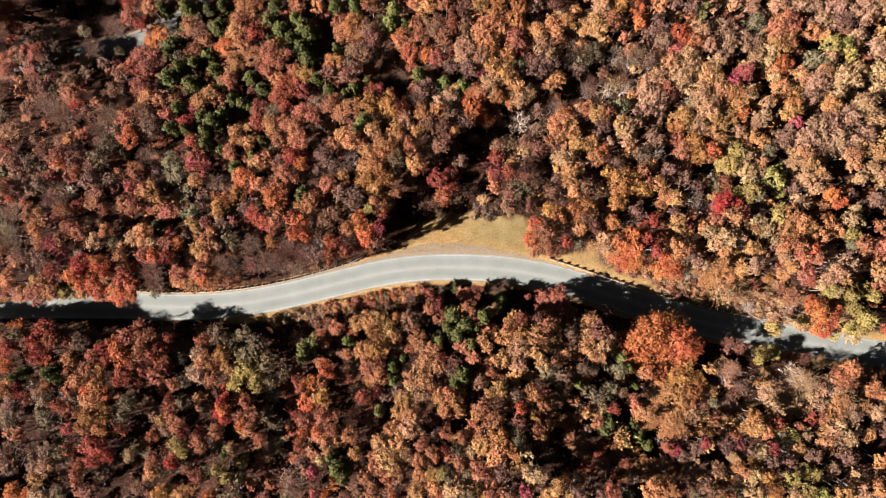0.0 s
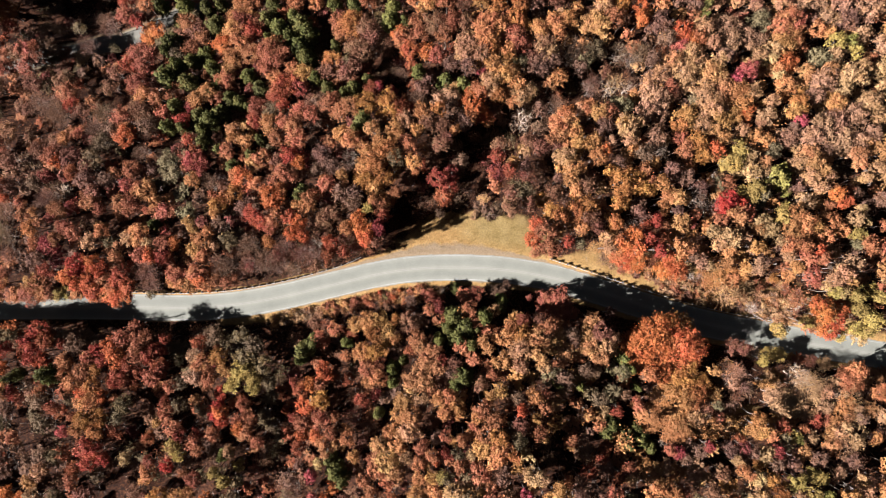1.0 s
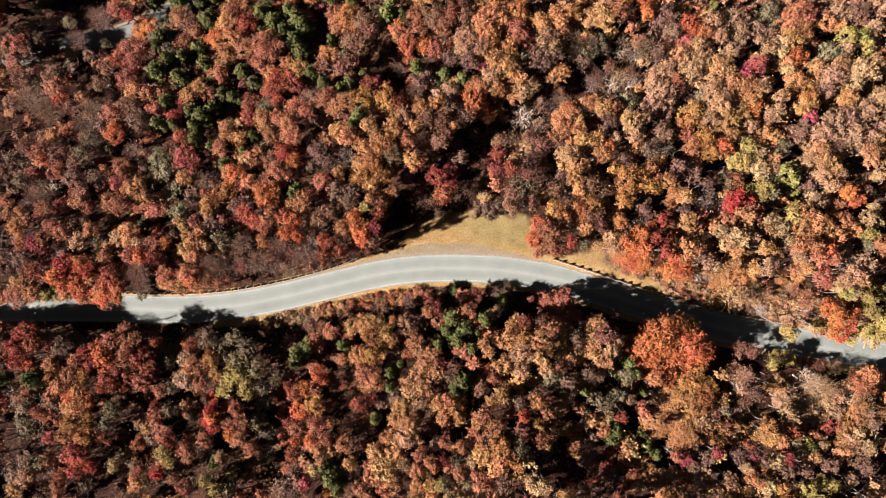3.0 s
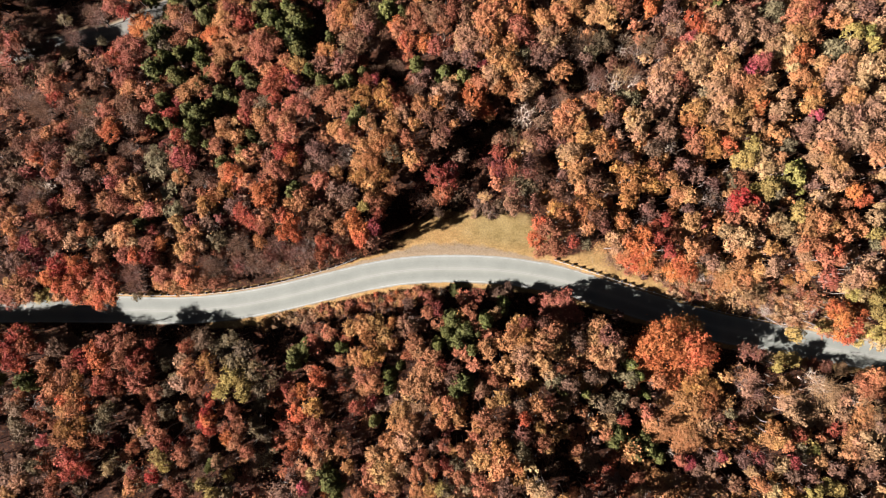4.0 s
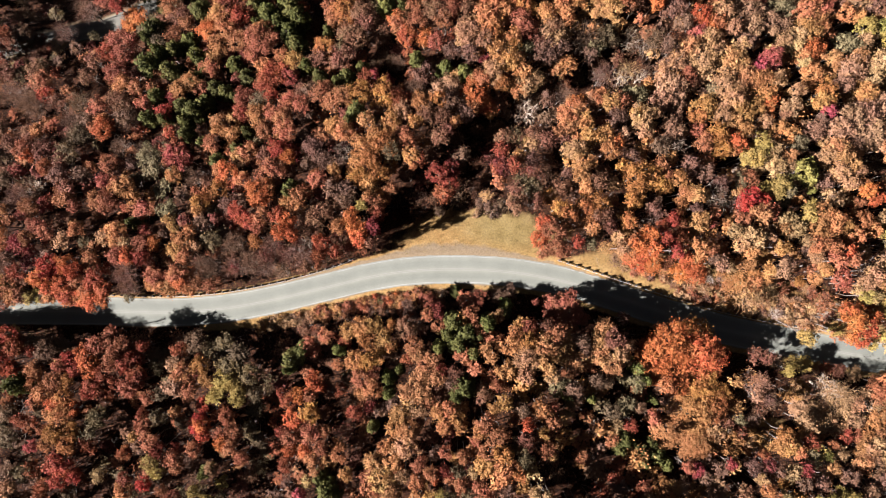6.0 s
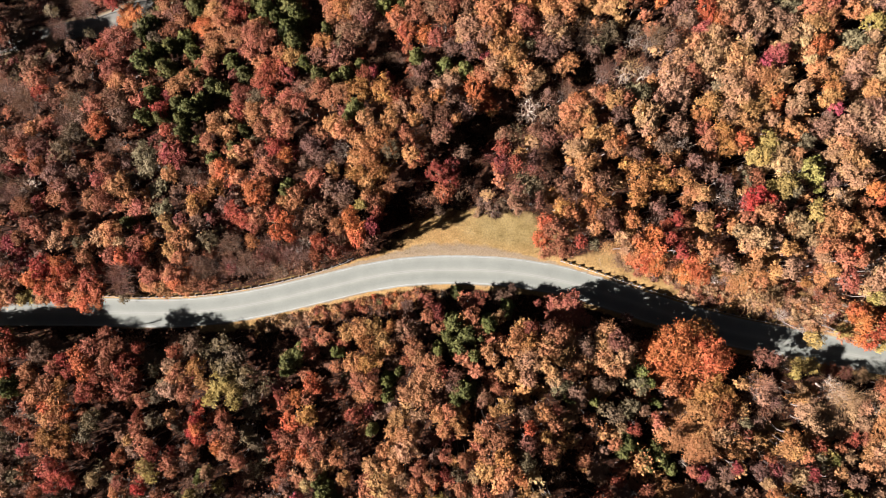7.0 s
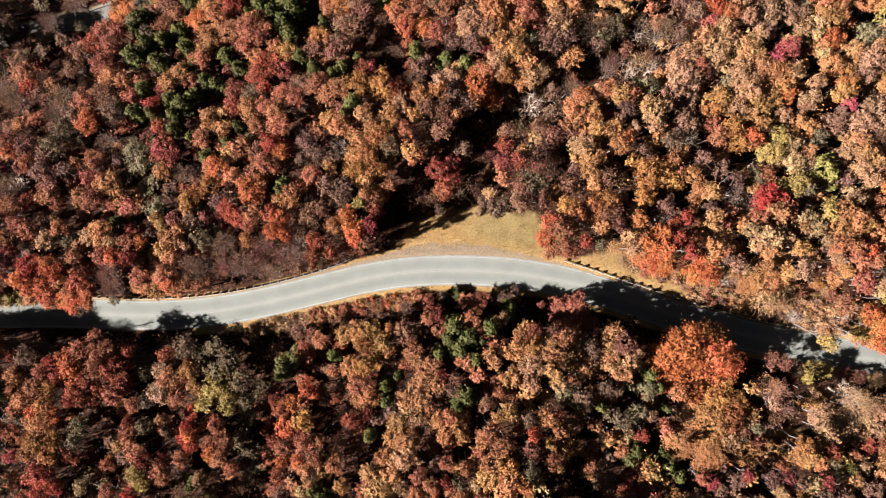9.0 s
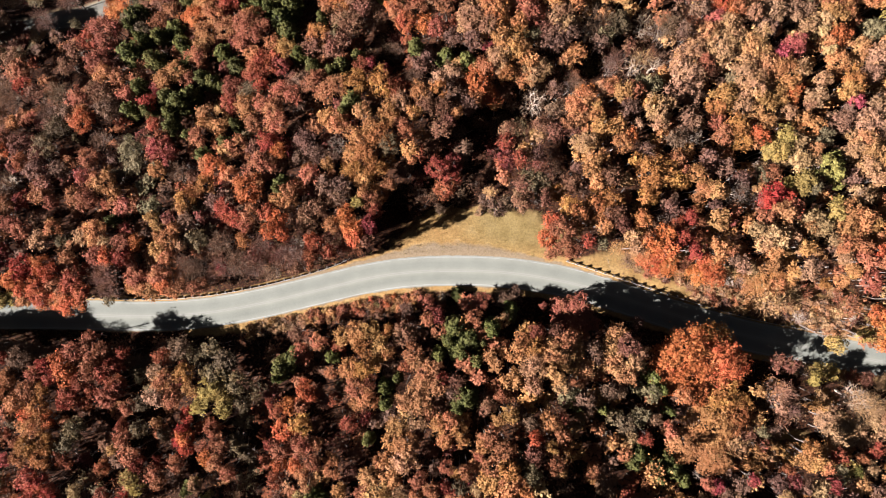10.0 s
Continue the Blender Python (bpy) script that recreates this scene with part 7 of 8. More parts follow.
bush(-42.1, -17.4, 1.2, 1.4, "salmon"); bush(-42.3, -19.0, 1.2, 1.4, "salmon"); bush(-40.0, -16.7, 1.1, 1.3, "tan"); bush(-40.5, -18.3, 0.9, 1.2, "sand")
bush(-39.0, -16.4, 1.2, 1.4, "sand"); bush(-39.2, -18.4, 0.9, 1.2, "grey"); bush(-37.5, -16.0, 1.2, 1.4, "salmon"); bush(-37.7, -17.6, 1.2, 1.4, "tan")
bush(-36.2, -16.3, 1.1, 1.3, "sand"); bush(-36.3, -17.9, 0.9, 1.2, "sand"); bush(-34.7, -15.5, 0.9, 1.2, "grey"); bush(-34.6, -17.1, 1.2, 1.4, "sand")
bush(-33.5, -15.3, 1.1, 1.3, "salmon"); bush(-33.2, -16.6, 1.2, 1.4, "pinkish"); bush(-31.6, -15.1, 0.9, 1.2, "sand"); bush(-31.0, -16.4, 1.1, 1.3, "tan")
bush(-29.7, -14.4, 1.1, 1.3, "salmon"); bush(-30.1, -16.2, 1.1, 1.3, "tan"); bush(-29.0, -14.0, 1.2, 1.4, "salmonred"); bush(-28.7, -15.7, 1.1, 1.3, "orange")
bush(-27.5, -14.1, 1.2, 1.4, "orange"); bush(-27.5, -15.8, 0.9, 1.2, "salmon"); bush(-25.6, -13.4, 0.9, 1.2, "salmon"); bush(-25.1, -15.2, 0.9, 1.2, "salmon")
bush(-24.3, -13.4, 1.1, 1.3, "salmon"); bush(-23.7, -14.5, 0.9, 1.2, "salmon"); bush(-22.6, -12.9, 0.9, 1.2, "rust"); bush(-22.8, -14.3, 1.1, 1.3, "rust")
bush(-21.7, -13.0, 0.9, 1.2, "salmonred"); bush(-21.4, -14.1, 1.2, 1.4, "orange"); bush(-19.2, -12.6, 1.2, 1.4, "rust"); bush(-20.0, -13.9, 0.9, 1.2, "orange")
bush(-18.4, -12.2, 1.2, 1.4, "orange"); bush(-17.7, -13.8, 1.1, 1.3, "salmonred"); bush(-16.8, -11.8, 1.1, 1.3, "salmon"); bush(-17.2, -13.8, 1.1, 1.3, "salmonred")
bush(-15.1, -11.8, 1.1, 1.3, "salmonred"); bush(-15.3, -13.4, 1.1, 1.3, "orange"); bush(-14.0, -11.8, 1.2, 1.4, "rust"); bush(-13.6, -13.2, 1.1, 1.3, "rust")
bush(-12.0, -11.1, 1.2, 1.4, "salmon"); bush(-11.9, -12.7, 0.9, 1.2, "salmon"); bush(-11.0, -11.3, 0.9, 1.2, "orange"); bush(-10.9, -12.8, 1.1, 1.3, "salmon")
bush(-9.6, -11.1, 1.2, 1.4, "salmon"); bush(-9.6, -12.8, 1.2, 1.4, "orange"); bush(-7.5, -11.2, 1.1, 1.3, "orange"); bush(-7.5, -12.3, 1.1, 1.3, "rust")
bush(-6.7, -10.4, 1.2, 1.4, "orange"); bush(-6.8, -12.5, 1.1, 1.3, "orange"); bush(-5.3, -10.8, 1.2, 1.4, "orange"); bush(-4.9, -11.9, 0.9, 1.2, "salmon")
bush(-3.5, -10.4, 1.2, 1.4, "orange"); bush(-3.4, -11.9, 1.1, 1.3, "salmonred"); bush(-2.5, -11.0, 0.9, 1.2, "salmonred"); bush(-2.2, -12.1, 1.1, 1.3, "salmonred")
bush(-0.8, -10.6, 1.1, 1.3, "salmon"); bush(-0.5, -12.0, 1.1, 1.3, "salmonred"); bush(54.1, -10.1, 1.3, 1.5, "sand"); bush(53.6, -7.6, 1.2, 1.4, "orange")
bush(53.5, -6.3, 1.3, 1.5, "orange"); bush(55.9, -10.7, 1.2, 1.4, "sand"); bush(55.7, -8.3, 1.0, 1.3, "orange"); bush(55.4, -6.7, 1.0, 1.3, "orange")
bush(57.2, -10.7, 1.3, 1.5, "rust"); bush(56.9, -8.9, 1.3, 1.5, "orange"); bush(56.8, -7.3, 1.3, 1.5, "orange"); bush(58.6, -11.8, 1.2, 1.4, "brown")
bush(59.4, -9.4, 1.3, 1.5, "sand"); bush(59.0, -7.4, 1.3, 1.5, "salmon"); bush(60.0, -11.3, 1.3, 1.5, "brown"); bush(60.4, -9.8, 1.2, 1.4, "tan")
bush(60.8, -8.6, 1.0, 1.3, "orange"); bush(62.4, -12.6, 1.0, 1.3, "tan"); bush(62.2, -10.3, 1.2, 1.4, "orange"); bush(62.1, -8.5, 1.0, 1.3, "orange")
bush(63.4, -12.9, 1.2, 1.4, "sand"); bush(64.3, -11.4, 1.0, 1.3, "orange"); bush(63.8, -9.3, 1.2, 1.4, "salmon"); bush(65.7, -12.7, 1.2, 1.4, "sand")
bush(65.1, -10.9, 1.2, 1.4, "orange"); bush(66.1, -9.6, 1.0, 1.3, "orange"); bush(67.1, -13.6, 1.3, 1.5, "brown"); bush(67.6, -12.0, 1.2, 1.4, "sand")
bush(67.8, -9.8, 1.3, 1.5, "salmon"); bush(69.1, -13.9, 1.2, 1.4, "sand"); bush(69.1, -12.0, 1.0, 1.3, "tan"); bush(69.0, -10.2, 1.2, 1.4, "salmon")
bush(70.4, -14.0, 1.2, 1.4, "sand"); bush(69.9, -12.0, 1.3, 1.5, "orange"); bush(70.9, -9.9, 1.3, 1.5, "orange"); bush(72.6, -14.5, 1.0, 1.3, "tan")
bush(71.8, -12.7, 1.3, 1.5, "orange"); bush(72.9, -10.9, 1.2, 1.4, "salmon"); bush(73.9, -14.5, 1.0, 1.3, "rust"); bush(73.5, -12.9, 1.2, 1.4, "orange")
bush(73.7, -11.1, 1.0, 1.3, "orange"); bush(75.8, -14.5, 1.2, 1.4, "brown"); bush(75.7, -13.1, 1.2, 1.4, "tan"); bush(76.3, -10.9, 1.0, 1.3, "tan")
bush(77.6, -15.2, 1.2, 1.4, "sand"); bush(76.6, -13.1, 1.3, 1.5, "tan"); bush(77.5, -11.2, 1.0, 1.3, "tan"); bush(78.6, -15.4, 1.0, 1.3, "sand")
bush(79.1, -13.4, 1.3, 1.5, "orange"); bush(79.5, -12.0, 1.2, 1.4, "orange"); bush(80.8, -15.9, 1.0, 1.3, "brown"); bush(79.9, -14.4, 1.0, 1.3, "orange")
bush(81.2, -12.3, 1.3, 1.5, "salmon"); bush(81.4, -16.8, 1.2, 1.4, "tan"); bush(81.7, -14.8, 1.2, 1.4, "salmon"); bush(81.9, -13.2, 1.3, 1.5, "salmon")
bush(83.5, -17.1, 1.2, 1.4, "brown"); bush(84.2, -15.0, 1.3, 1.5, "tan"); bush(83.4, -13.8, 1.0, 1.3, "orange"); bush(85.2, -16.8, 1.0, 1.3, "rust")
bush(85.0, -15.4, 1.3, 1.5, "salmon"); bush(85.0, -13.6, 1.3, 1.5, "tan")
leafy(-101.5, -11.5, 2.5, 8.3, "rust"); leafy(-99.0, -12.9, 2.1, 7.5, "orange"); leafy(-95.9, -12.1, 1.8, 7.7, "brown"); leafy(-89.4, -11.5, 1.8, 7.9, "orange")
leafy(-91.6, -13.8, 1.4, 6.8, "olive"); airy(-101.6, -14.3, 1.8, 6.3, "olive"); leafy(-98.6, -14.8, 1.2, 5.5, "yellowolive"); airy(-88.5, -13.2, 1.4, 6.5, "brown")
leafy(44.0, -1.9, 2.7, 6.0, "redorange"); leafy(47.1, -3.2, 2.1, 6.0, "redorange"); leafy(41.5, -1.0, 1.9, 6.0, "orange"); leafy(50.2, -2.8, 1.6, 5.0, "rust")
bush(44.1, -5.0, 1.3, 1.5, "rust"); bush(47.4, -6.1, 1.2, 1.4, "brown"); bush(50.6, -6.5, 1.2, 1.4, "rust"); bush(52.6, -7.6, 1.2, 1.4, "brown")
bush(41.6, -3.9, 1.2, 1.4, "tan"); bush(46.1, -5.2, 1.0, 1.3, "orange")
leafy(77.1, -34.0, 2.6, 9.0, "sand"); leafy(80.0, -36.4, 2.6, 9.0, "sand"); leafy(85.2, -37.8, 2.1, 8.5, "tan"); leafy(89.1, -33.5, 1.8, 8.5, "tan")
leafy(94.5, -31.0, 2.6, 9.5, "orange"); leafy(93.3, -36.3, 2.1, 9.5, "orange"); leafy(96.6, -28.3, 2.1, 9.5, "orange"); leafy(76.3, -31.1, 1.6, 8.5, "gold")
leafy(77.2, -41.2, 2.3, 8.0, "gold")
airy(68.1, -21.1, 1.8, 8.5, "brown"); airy(70.5, -22.3, 1.7, 8.5, "brown")
leafy(-128.4, 69.9, 3.8, 12.4, "redorange"); leafy(-122.9, 62.6, 2.4, 11.3, "red"); leafy(-129.7, 72.1, 2.8, 11.6, "redorange"); leafy(-87.9, 69.2, 2.3, 11.3, "red")
leafy(-82.7, 68.0, 2.2, 11.2, "orange"); pine(-79.1, 68.3, 2.2, 12.4, "pine"); pine(-73.1, 68.0, 2.3, 12.4, "moss"); airy(-77.6, 70.2, 1.7, 7.4, "brown")
leafy(-71.8, 70.8, 2.0, 4.5, "salmonred"); pine(-65.5, 66.7, 2.0, 12.3, "moss"); pine(-61.7, 67.9, 1.9, 12.2, "moss"); leafy(-55.7, 67.5, 2.6, 11.5, "orange")
leafy(-51.7, 67.7, 2.3, 11.3, "orange"); pine(-45.9, 66.4, 2.0, 12.5, "moss"); leafy(-39.2, 66.0, 2.2, 11.9, "orange"); leafy(-34.6, 66.6, 1.9, 11.9, "orange")
pine(-29.5, 65.9, 2.1, 13.6, "pine"); pine(-24.0, 65.7, 1.8, 13.7, "moss"); leafy(-19.5, 65.0, 2.2, 13.0, "rust"); pine(-13.3, 63.5, 2.1, 14.5, "leafgreen")
leafy(-7.3, 64.5, 2.2, 13.7, "orange"); leafy(-2.8, 63.7, 2.5, 14.1, "orange")
leafy(0.9, 63.4, 2.1, 14.1, "rust"); airy(5.3, 63.6, 2.5, 13.7, "brown"); leafy(10.4, 63.1, 2.1, 14.6, "gold"); leafy(14.7, 62.6, 2.1, 14.6, "brownorange")
leafy(19.0, 62.5, 2.4, 14.9, "brownorange"); airy(24.2, 63.0, 2.1, 13.7, "mauve"); airy(29.3, 63.0, 2.1, 13.7, "brown"); leafy(39.5, 61.7, 2.5, 14.9, "tan")
leafy(44.5, 61.9, 2.2, 14.7, "brownorange"); leafy(49.0, 61.6, 1.9, 14.5, "redorange"); airy(54.7, 62.1, 2.2, 13.8, "salmonred"); airy(59.0, 61.6, 1.9, 13.6, "mauve")
airy(63.2, 61.5, 1.9, 13.6, "mauve"); pine(64.9, 60.5, 1.4, 15.5, "moss"); leafy(69.4, 61.9, 1.8, 14.4, "tan"); leafy(73.0, 62.4, 1.8, 14.4, "tan")
airy(79.0, 62.3, 2.3, 13.8, "pinkish"); leafy(85.6, 62.7, 2.0, 14.5, "tan"); airy(90.2, 62.0, 2.3, 13.8, "pinkish"); airy(95.2, 62.5, 2.4, 14.0, "pinkish")
airy(100.1, 62.0, 3.0, 14.4, "pinkish"); airy(107.2, 61.0, 3.3, 14.6, "pinkish"); airy(111.6, 61.9, 2.6, 14.1, "sand")
leafy(-99.6, -56.4, 1.9, 12.7, "redorange"); leafy(-93.2, -56.9, 2.0, 12.8, "tan"); airy(-90.6, -58.0, 1.7, 7.2, "olive"); airy(-81.7, -56.3, 2.1, 11.9, "brown")
leafy(-71.6, -56.5, 1.7, 7.8, "brown"); leafy(-65.7, -56.8, 2.1, 12.8, "brownorange"); leafy(-60.5, -56.4, 2.1, 12.8, "orange"); leafy(-57.6, -55.7, 1.5, 12.4, "orange")
leafy(-53.7, -57.0, 1.5, 12.4, "redorange"); airy(-49.2, -57.1, 2.1, 11.9, "olive"); bare(-34.3, -54.9, 2.6, 12.5, "mauve"); leafy(-29.7, -56.0, 1.4, 11.9, "pink")
leafy(-27.1, -56.3, 1.3, 11.8, "redorange"); leafy(-22.7, -57.6, 1.6, 7.4, "brown"); leafy(-16.0, -55.5, 2.0, 11.9, "rust"); leafy(-5.7, -55.2, 2.4, 11.9, "orange")
leafy(-2.2, -54.7, 1.9, 11.9, "orange"); leafy(-10.8, -56.1, 1.5, 11.4, "redrust")
leafy(2.3, -54.3, 2.0, 12.8, "tan"); leafy(6.1, -55.3, 1.7, 13.5, "olive"); leafy(10.5, -54.9, 1.7, 15.0, "rust"); airy(15.9, -54.6, 1.7, 15.9, "brown")
leafy(17.7, -52.8, 1.3, 16.5, "pink"); leafy(26.4, -52.8, 1.8, 16.9, "gold"); airy(31.4, -54.1, 1.5, 15.8, "mauve"); airy(35.3, -54.5, 1.5, 15.8, "mauve")
leafy(38.3, -53.2, 1.8, 16.9, "salmonred"); airy(42.5, -56.3, 1.4, 8.5, "sage"); leafy(46.6, -54.2, 2.2, 13.2, "orange"); leafy(50.5, -54.6, 2.2, 13.2, "orange")
leafy(54.7, -54.8, 1.8, 8.5, "salmonred"); airy(57.0, -56.1, 1.5, 11.8, "olive"); airy(60.6, -55.1, 2.0, 12.2, "brown"); leafy(63.5, -55.6, 1.2, 12.4, "gold")
pale_bare(67.4, -54.7, 2.2, 12.7, "sage"); airy(71.3, -55.4, 1.7, 11.9, "tan"); leafy(75.2, -54.8, 1.7, 12.9, "brownorange"); leafy(78.8, -55.5, 1.5, 12.6, "tan")
leafy(82.3, -54.3, 1.9, 12.9, "yellowolive"); leafy(85.5, -55.6, 1.6, 12.7, "lime"); leafy(89.8, -54.7, 2.0, 13.0, "gold"); leafy(94.3, -54.7, 2.0, 13.0, "tan")
leafy(98.0, -54.4, 1.8, 12.9, "orange")
leafy(-115.1, 31.2, 2.8, 11.7, "tan"); airy(-116.8, 27.0, 2.2, 10.3, "rust"); airy(-113.6, 23.8, 2.2, 10.3, "brown"); leafy(-114.1, 16.3, 2.1, 11.2, "rust")
leafy(-112.2, 13.1, 1.2, 8.9, "redorange"); airy(-111.7, 16.5, 2.0, 7.6, "brown"); bare(-110.4, 8.8, 2.9, 11.2, "grey"); bare(-109.9, 3.0, 2.9, 11.2, "grey")
bare(-107.0, -1.3, 2.3, 10.8, "mauve"); leafy(-108.6, -8.3, 2.0, 9.3, "orange"); leafy(-108.9, -12.6, 1.9, 7.6, "orange"); leafy(-105.7, -11.1, 1.9, 8.1, "orange")
leafy(-107.5, -5.5, 1.5, 10.6, "rust"); leafy(-105.4, -23.5, 2.4, 13.1, "red"); leafy(-103.1, -19.5, 2.2, 12.9, "redorange"); leafy(-105.6, -27.6, 1.9, 12.6, "redorange")
pine(-103.2, -30.1, 1.6, 13.8, "moss"); leafy(-105.2, -34.1, 1.7, 12.5, "orange"); airy(-103.2, -33.7, 1.8, 11.7, "redrust"); airy(-105.4, -38.1, 1.7, 7.2, "mauve")
leafy(-99.9, -43.8, 1.4, 12.3, "rust"); airy(-102.7, -47.9, 2.1, 11.9, "grey"); airy(-101.9, -50.8, 2.1, 11.9, "mauve"); airy(-105.3, -41.6, 1.9, 7.3, "olive")
leafy(-120.5, 37.4, 1.9, 8.3, "olive"); leafy(-120.8, 50.4, 2.9, 11.8, "salmonred"); leafy(-120.9, 43.6, 2.4, 11.4, "brown")
leafy(104.2, 35.1, 2.8, 15.1, "tan"); airy(107.0, 32.5, 2.5, 14.0, "tan"); airy(103.4, 28.0, 2.2, 13.8, "pinkish"); leafy(105.9, 23.6, 2.2, 14.7, "salmon")
leafy(104.5, 19.5, 1.9, 14.5, "tan"); leafy(107.1, 19.1, 1.6, 14.2, "tan"); leafy(101.6, 16.7, 1.3, 14.0, "tan"); airy(105.1, 12.2, 1.9, 13.5, "mauve")
pale_bare(106.6, 13.6, 1.6, 13.8, "pale"); airy(100.6, 0.1, 2.1, 13.7, "salmonred"); airy(104.0, 0.1, 1.8, 13.5, "salmonred"); airy(102.9, -5.5, 1.8, 13.5, "salmon")
leafy(103.2, -6.8, 1.5, 14.2, "tan"); leafy(100.1, -11.8, 1.5, 14.2, "yellowolive"); leafy(98.6, -15.7, 2.2, 13.6, "yellowolive"); leafy(102.9, -9.2, 1.4, 14.1, "salmonred")
leafy(103.4, -18.4, 1.4, 12.1, "red"); leafy(97.7, -18.7, 1.8, 11.7, "yellowolive"); leafy(102.4, -30.8, 2.6, 4.1, "salmon"); leafy(102.5, -33.8, 2.2, 8.0, "orange")
leafy(106.1, -28.9, 1.6, 2.2, "rust"); leafy(99.9, -37.6, 1.8, 8.1, "salmon"); airy(102.4, -38.9, 1.8, 8.2, "sand"); airy(108.2, 44.2, 2.7, 14.1, "sand")
airy(108.9, 51.3, 2.4, 13.9, "pinkish")
leafy(-120.9, 52.6, 3.6, 12.2, "rust"); leafy(-116.3, 53.6, 2.9, 11.8, "brown"); leafy(-112.4, 54.3, 2.5, 11.4, "redrust"); leafy(-110.0, -11.9, 2.3, 8.1, "rust")
leafy(-107.0, -12.6, 2.1, 7.7, "brown"); leafy(-104.0, -13.3, 2.1, 7.4, "orange")


# ---- undergrowth between the named trees, and forest beyond them ----
def joined(name, plants, words, category):
    """Many plants in one mesh: (kind, x, y, r, h, tint, turn) each."""
    tints = sorted({p[5] for p in plants})
    mats = [BARK] + [LEAVES[t] for t in tints]
    cos, sizes, corners, slots, base = [], [], [], [], 0
    for kind, x, y, r, h, tint, turn in plants:
        size = "big" if r > 3.4 else "mid" if r > 2.2 else "small"
        forms = FORMS.get(kind + "_" + size) or FORMS[kind]
        radius, height, wood, leaf = forms[int(turn * 97) % len(forms)]
        s, c, sn = r / radius, math.cos(turn), math.sin(turn)
        for me, slot in ((wood, 0), (leaf, 1 + tints.index(tint))):
            v = np.empty(len(me.vertices) * 3, np.float32)
            me.vertices.foreach_get("co", v)
            v = v.reshape(-1, 3)
            cos.append(np.stack([x + s * (c * v[:, 0] - sn * v[:, 1]), y + s * (sn * v[:, 0] + c * v[:, 1]), float(hill_z(x, y)) + v[:, 2] * h / height], -1))
            li = np.empty(len(me.loops), np.int32)
            me.loops.foreach_get("vertex_index", li)
            corners.append(li + base)
            sizes.append(np.full(len(me.polygons), 4 if me is wood else 3, np.int32))
            slots.append(np.full(len(me.polygons), slot, np.int32))
            base += len(v)
    cos, corners, sizes, slots = np.concatenate(cos), np.concatenate(corners), np.concatenate(sizes), np.concatenate(slots)
    me = bpy.data.meshes.new(name)
    me.vertices.add(len(cos))
    me.vertices.foreach_set("co", cos.ravel().astype(np.float32))
    me.loops.add(len(corners))
    me.loops.foreach_set("vertex_index", corners)
    me.polygons.add(len(sizes))
    me.polygons.foreach_set("loop_start", np.cumsum(sizes) - sizes)
    for m in mats:
        me.materials.append(m)
    me.polygons.foreach_set("material_index", slots)
    me.update(calc_edges=True)
    me.validate()
    return tagged(new(name, me), words, category, kind="stuff")


def undergrowth():
    rnd = random.Random(21)
    plants = []
    while len(plants) < 110:
        east = len(plants) % 5 < 3
        x, y = rnd.uniform(15, 122) if east else rnd.uniform(-124, 15), rnd.uniform(-68, 84)
        d = float(road_off(x, y))
        if (0 < d < 15 and -16 < x < 27) or -6.5 < d < (8.5 if x < 0 else 6) or abs(float(lower_off(x, y))) < 4 or (50 < x < 84 and -46 < y < -36):
            continue
        if float(gully_depth(x, y)) > 2.0:
            continue
        plants.append((rnd.choice(("scrub",) * 7 + ("airy",)), x, y, rnd.uniform(1.5, 2.8), rnd.uniform(6.0, 11.0) if east else rnd.uniform(3.0, 6.5),
                       rnd.choice(("salmon", "tan", "mauve", "sand", "rust", "pinkish", "brown", "orange") if east else ("mauve", "mauve", "mauve", "grey", "brown", "crimson", "rust", "salmonred")), rnd.uniform(0, 6.28)))
    for k in range(44):   # brush on the sunny bank above the guard rail
        x = rnd.uniform(34, 96)
        y = float(np.interp(x, ROAD_X, ROAD_Y)) + rnd.uniform(6.8, 13.0)
        plants.append(("scrub", x, y, rnd.uniform(1.0, 2.0), rnd.uniform(0.9, 2.2), rnd.choice(("sand", "sand", "tan", "orange", "salmon", "mauve")), rnd.uniform(0, 6.28)))
    for k in range(70):   # dark thicket behind the guard rail west of the bend
        x = rnd.uniform(-84, -18)
        y = float(np.interp(x, ROAD_X, ROAD_Y)) + rnd.uniform(7.2, 13.0)
        plants.append(("scrub", x, y, rnd.uniform(1.2, 2.2), rnd.uniform(1.4, 3.0), rnd.choice(("mauve", "grey", "mauve", "crimson", "rust", "brown")), rnd.uniform(0, 6.28)))
    for k in range(42):   # a close row added, partly out of view, to cast shade on the road
        x = -142 + 2.15 * k
        y = float(np.interp(x, ROAD_X, ROAD_Y)) - (rnd.uniform(5.4, 7.5) if x < -92 else rnd.uniform(6.0, 9.5))
        plants.append(("leafy" if x < -92 else rnd.choice(("airy", "scrub")), x, y, rnd.uniform(1.8, 2.6), rnd.uniform(5.0, 7.5) + (7.0 if x < -100 else 2.5 if x < -92 else 0), rnd.choice(("olive", "brown", "grey")), rnd.uniform(0, 6.28)))
    joined("undergrowth", plants, "mauve and brown twiggy undergrowth below the forest trees", "undergrowth")


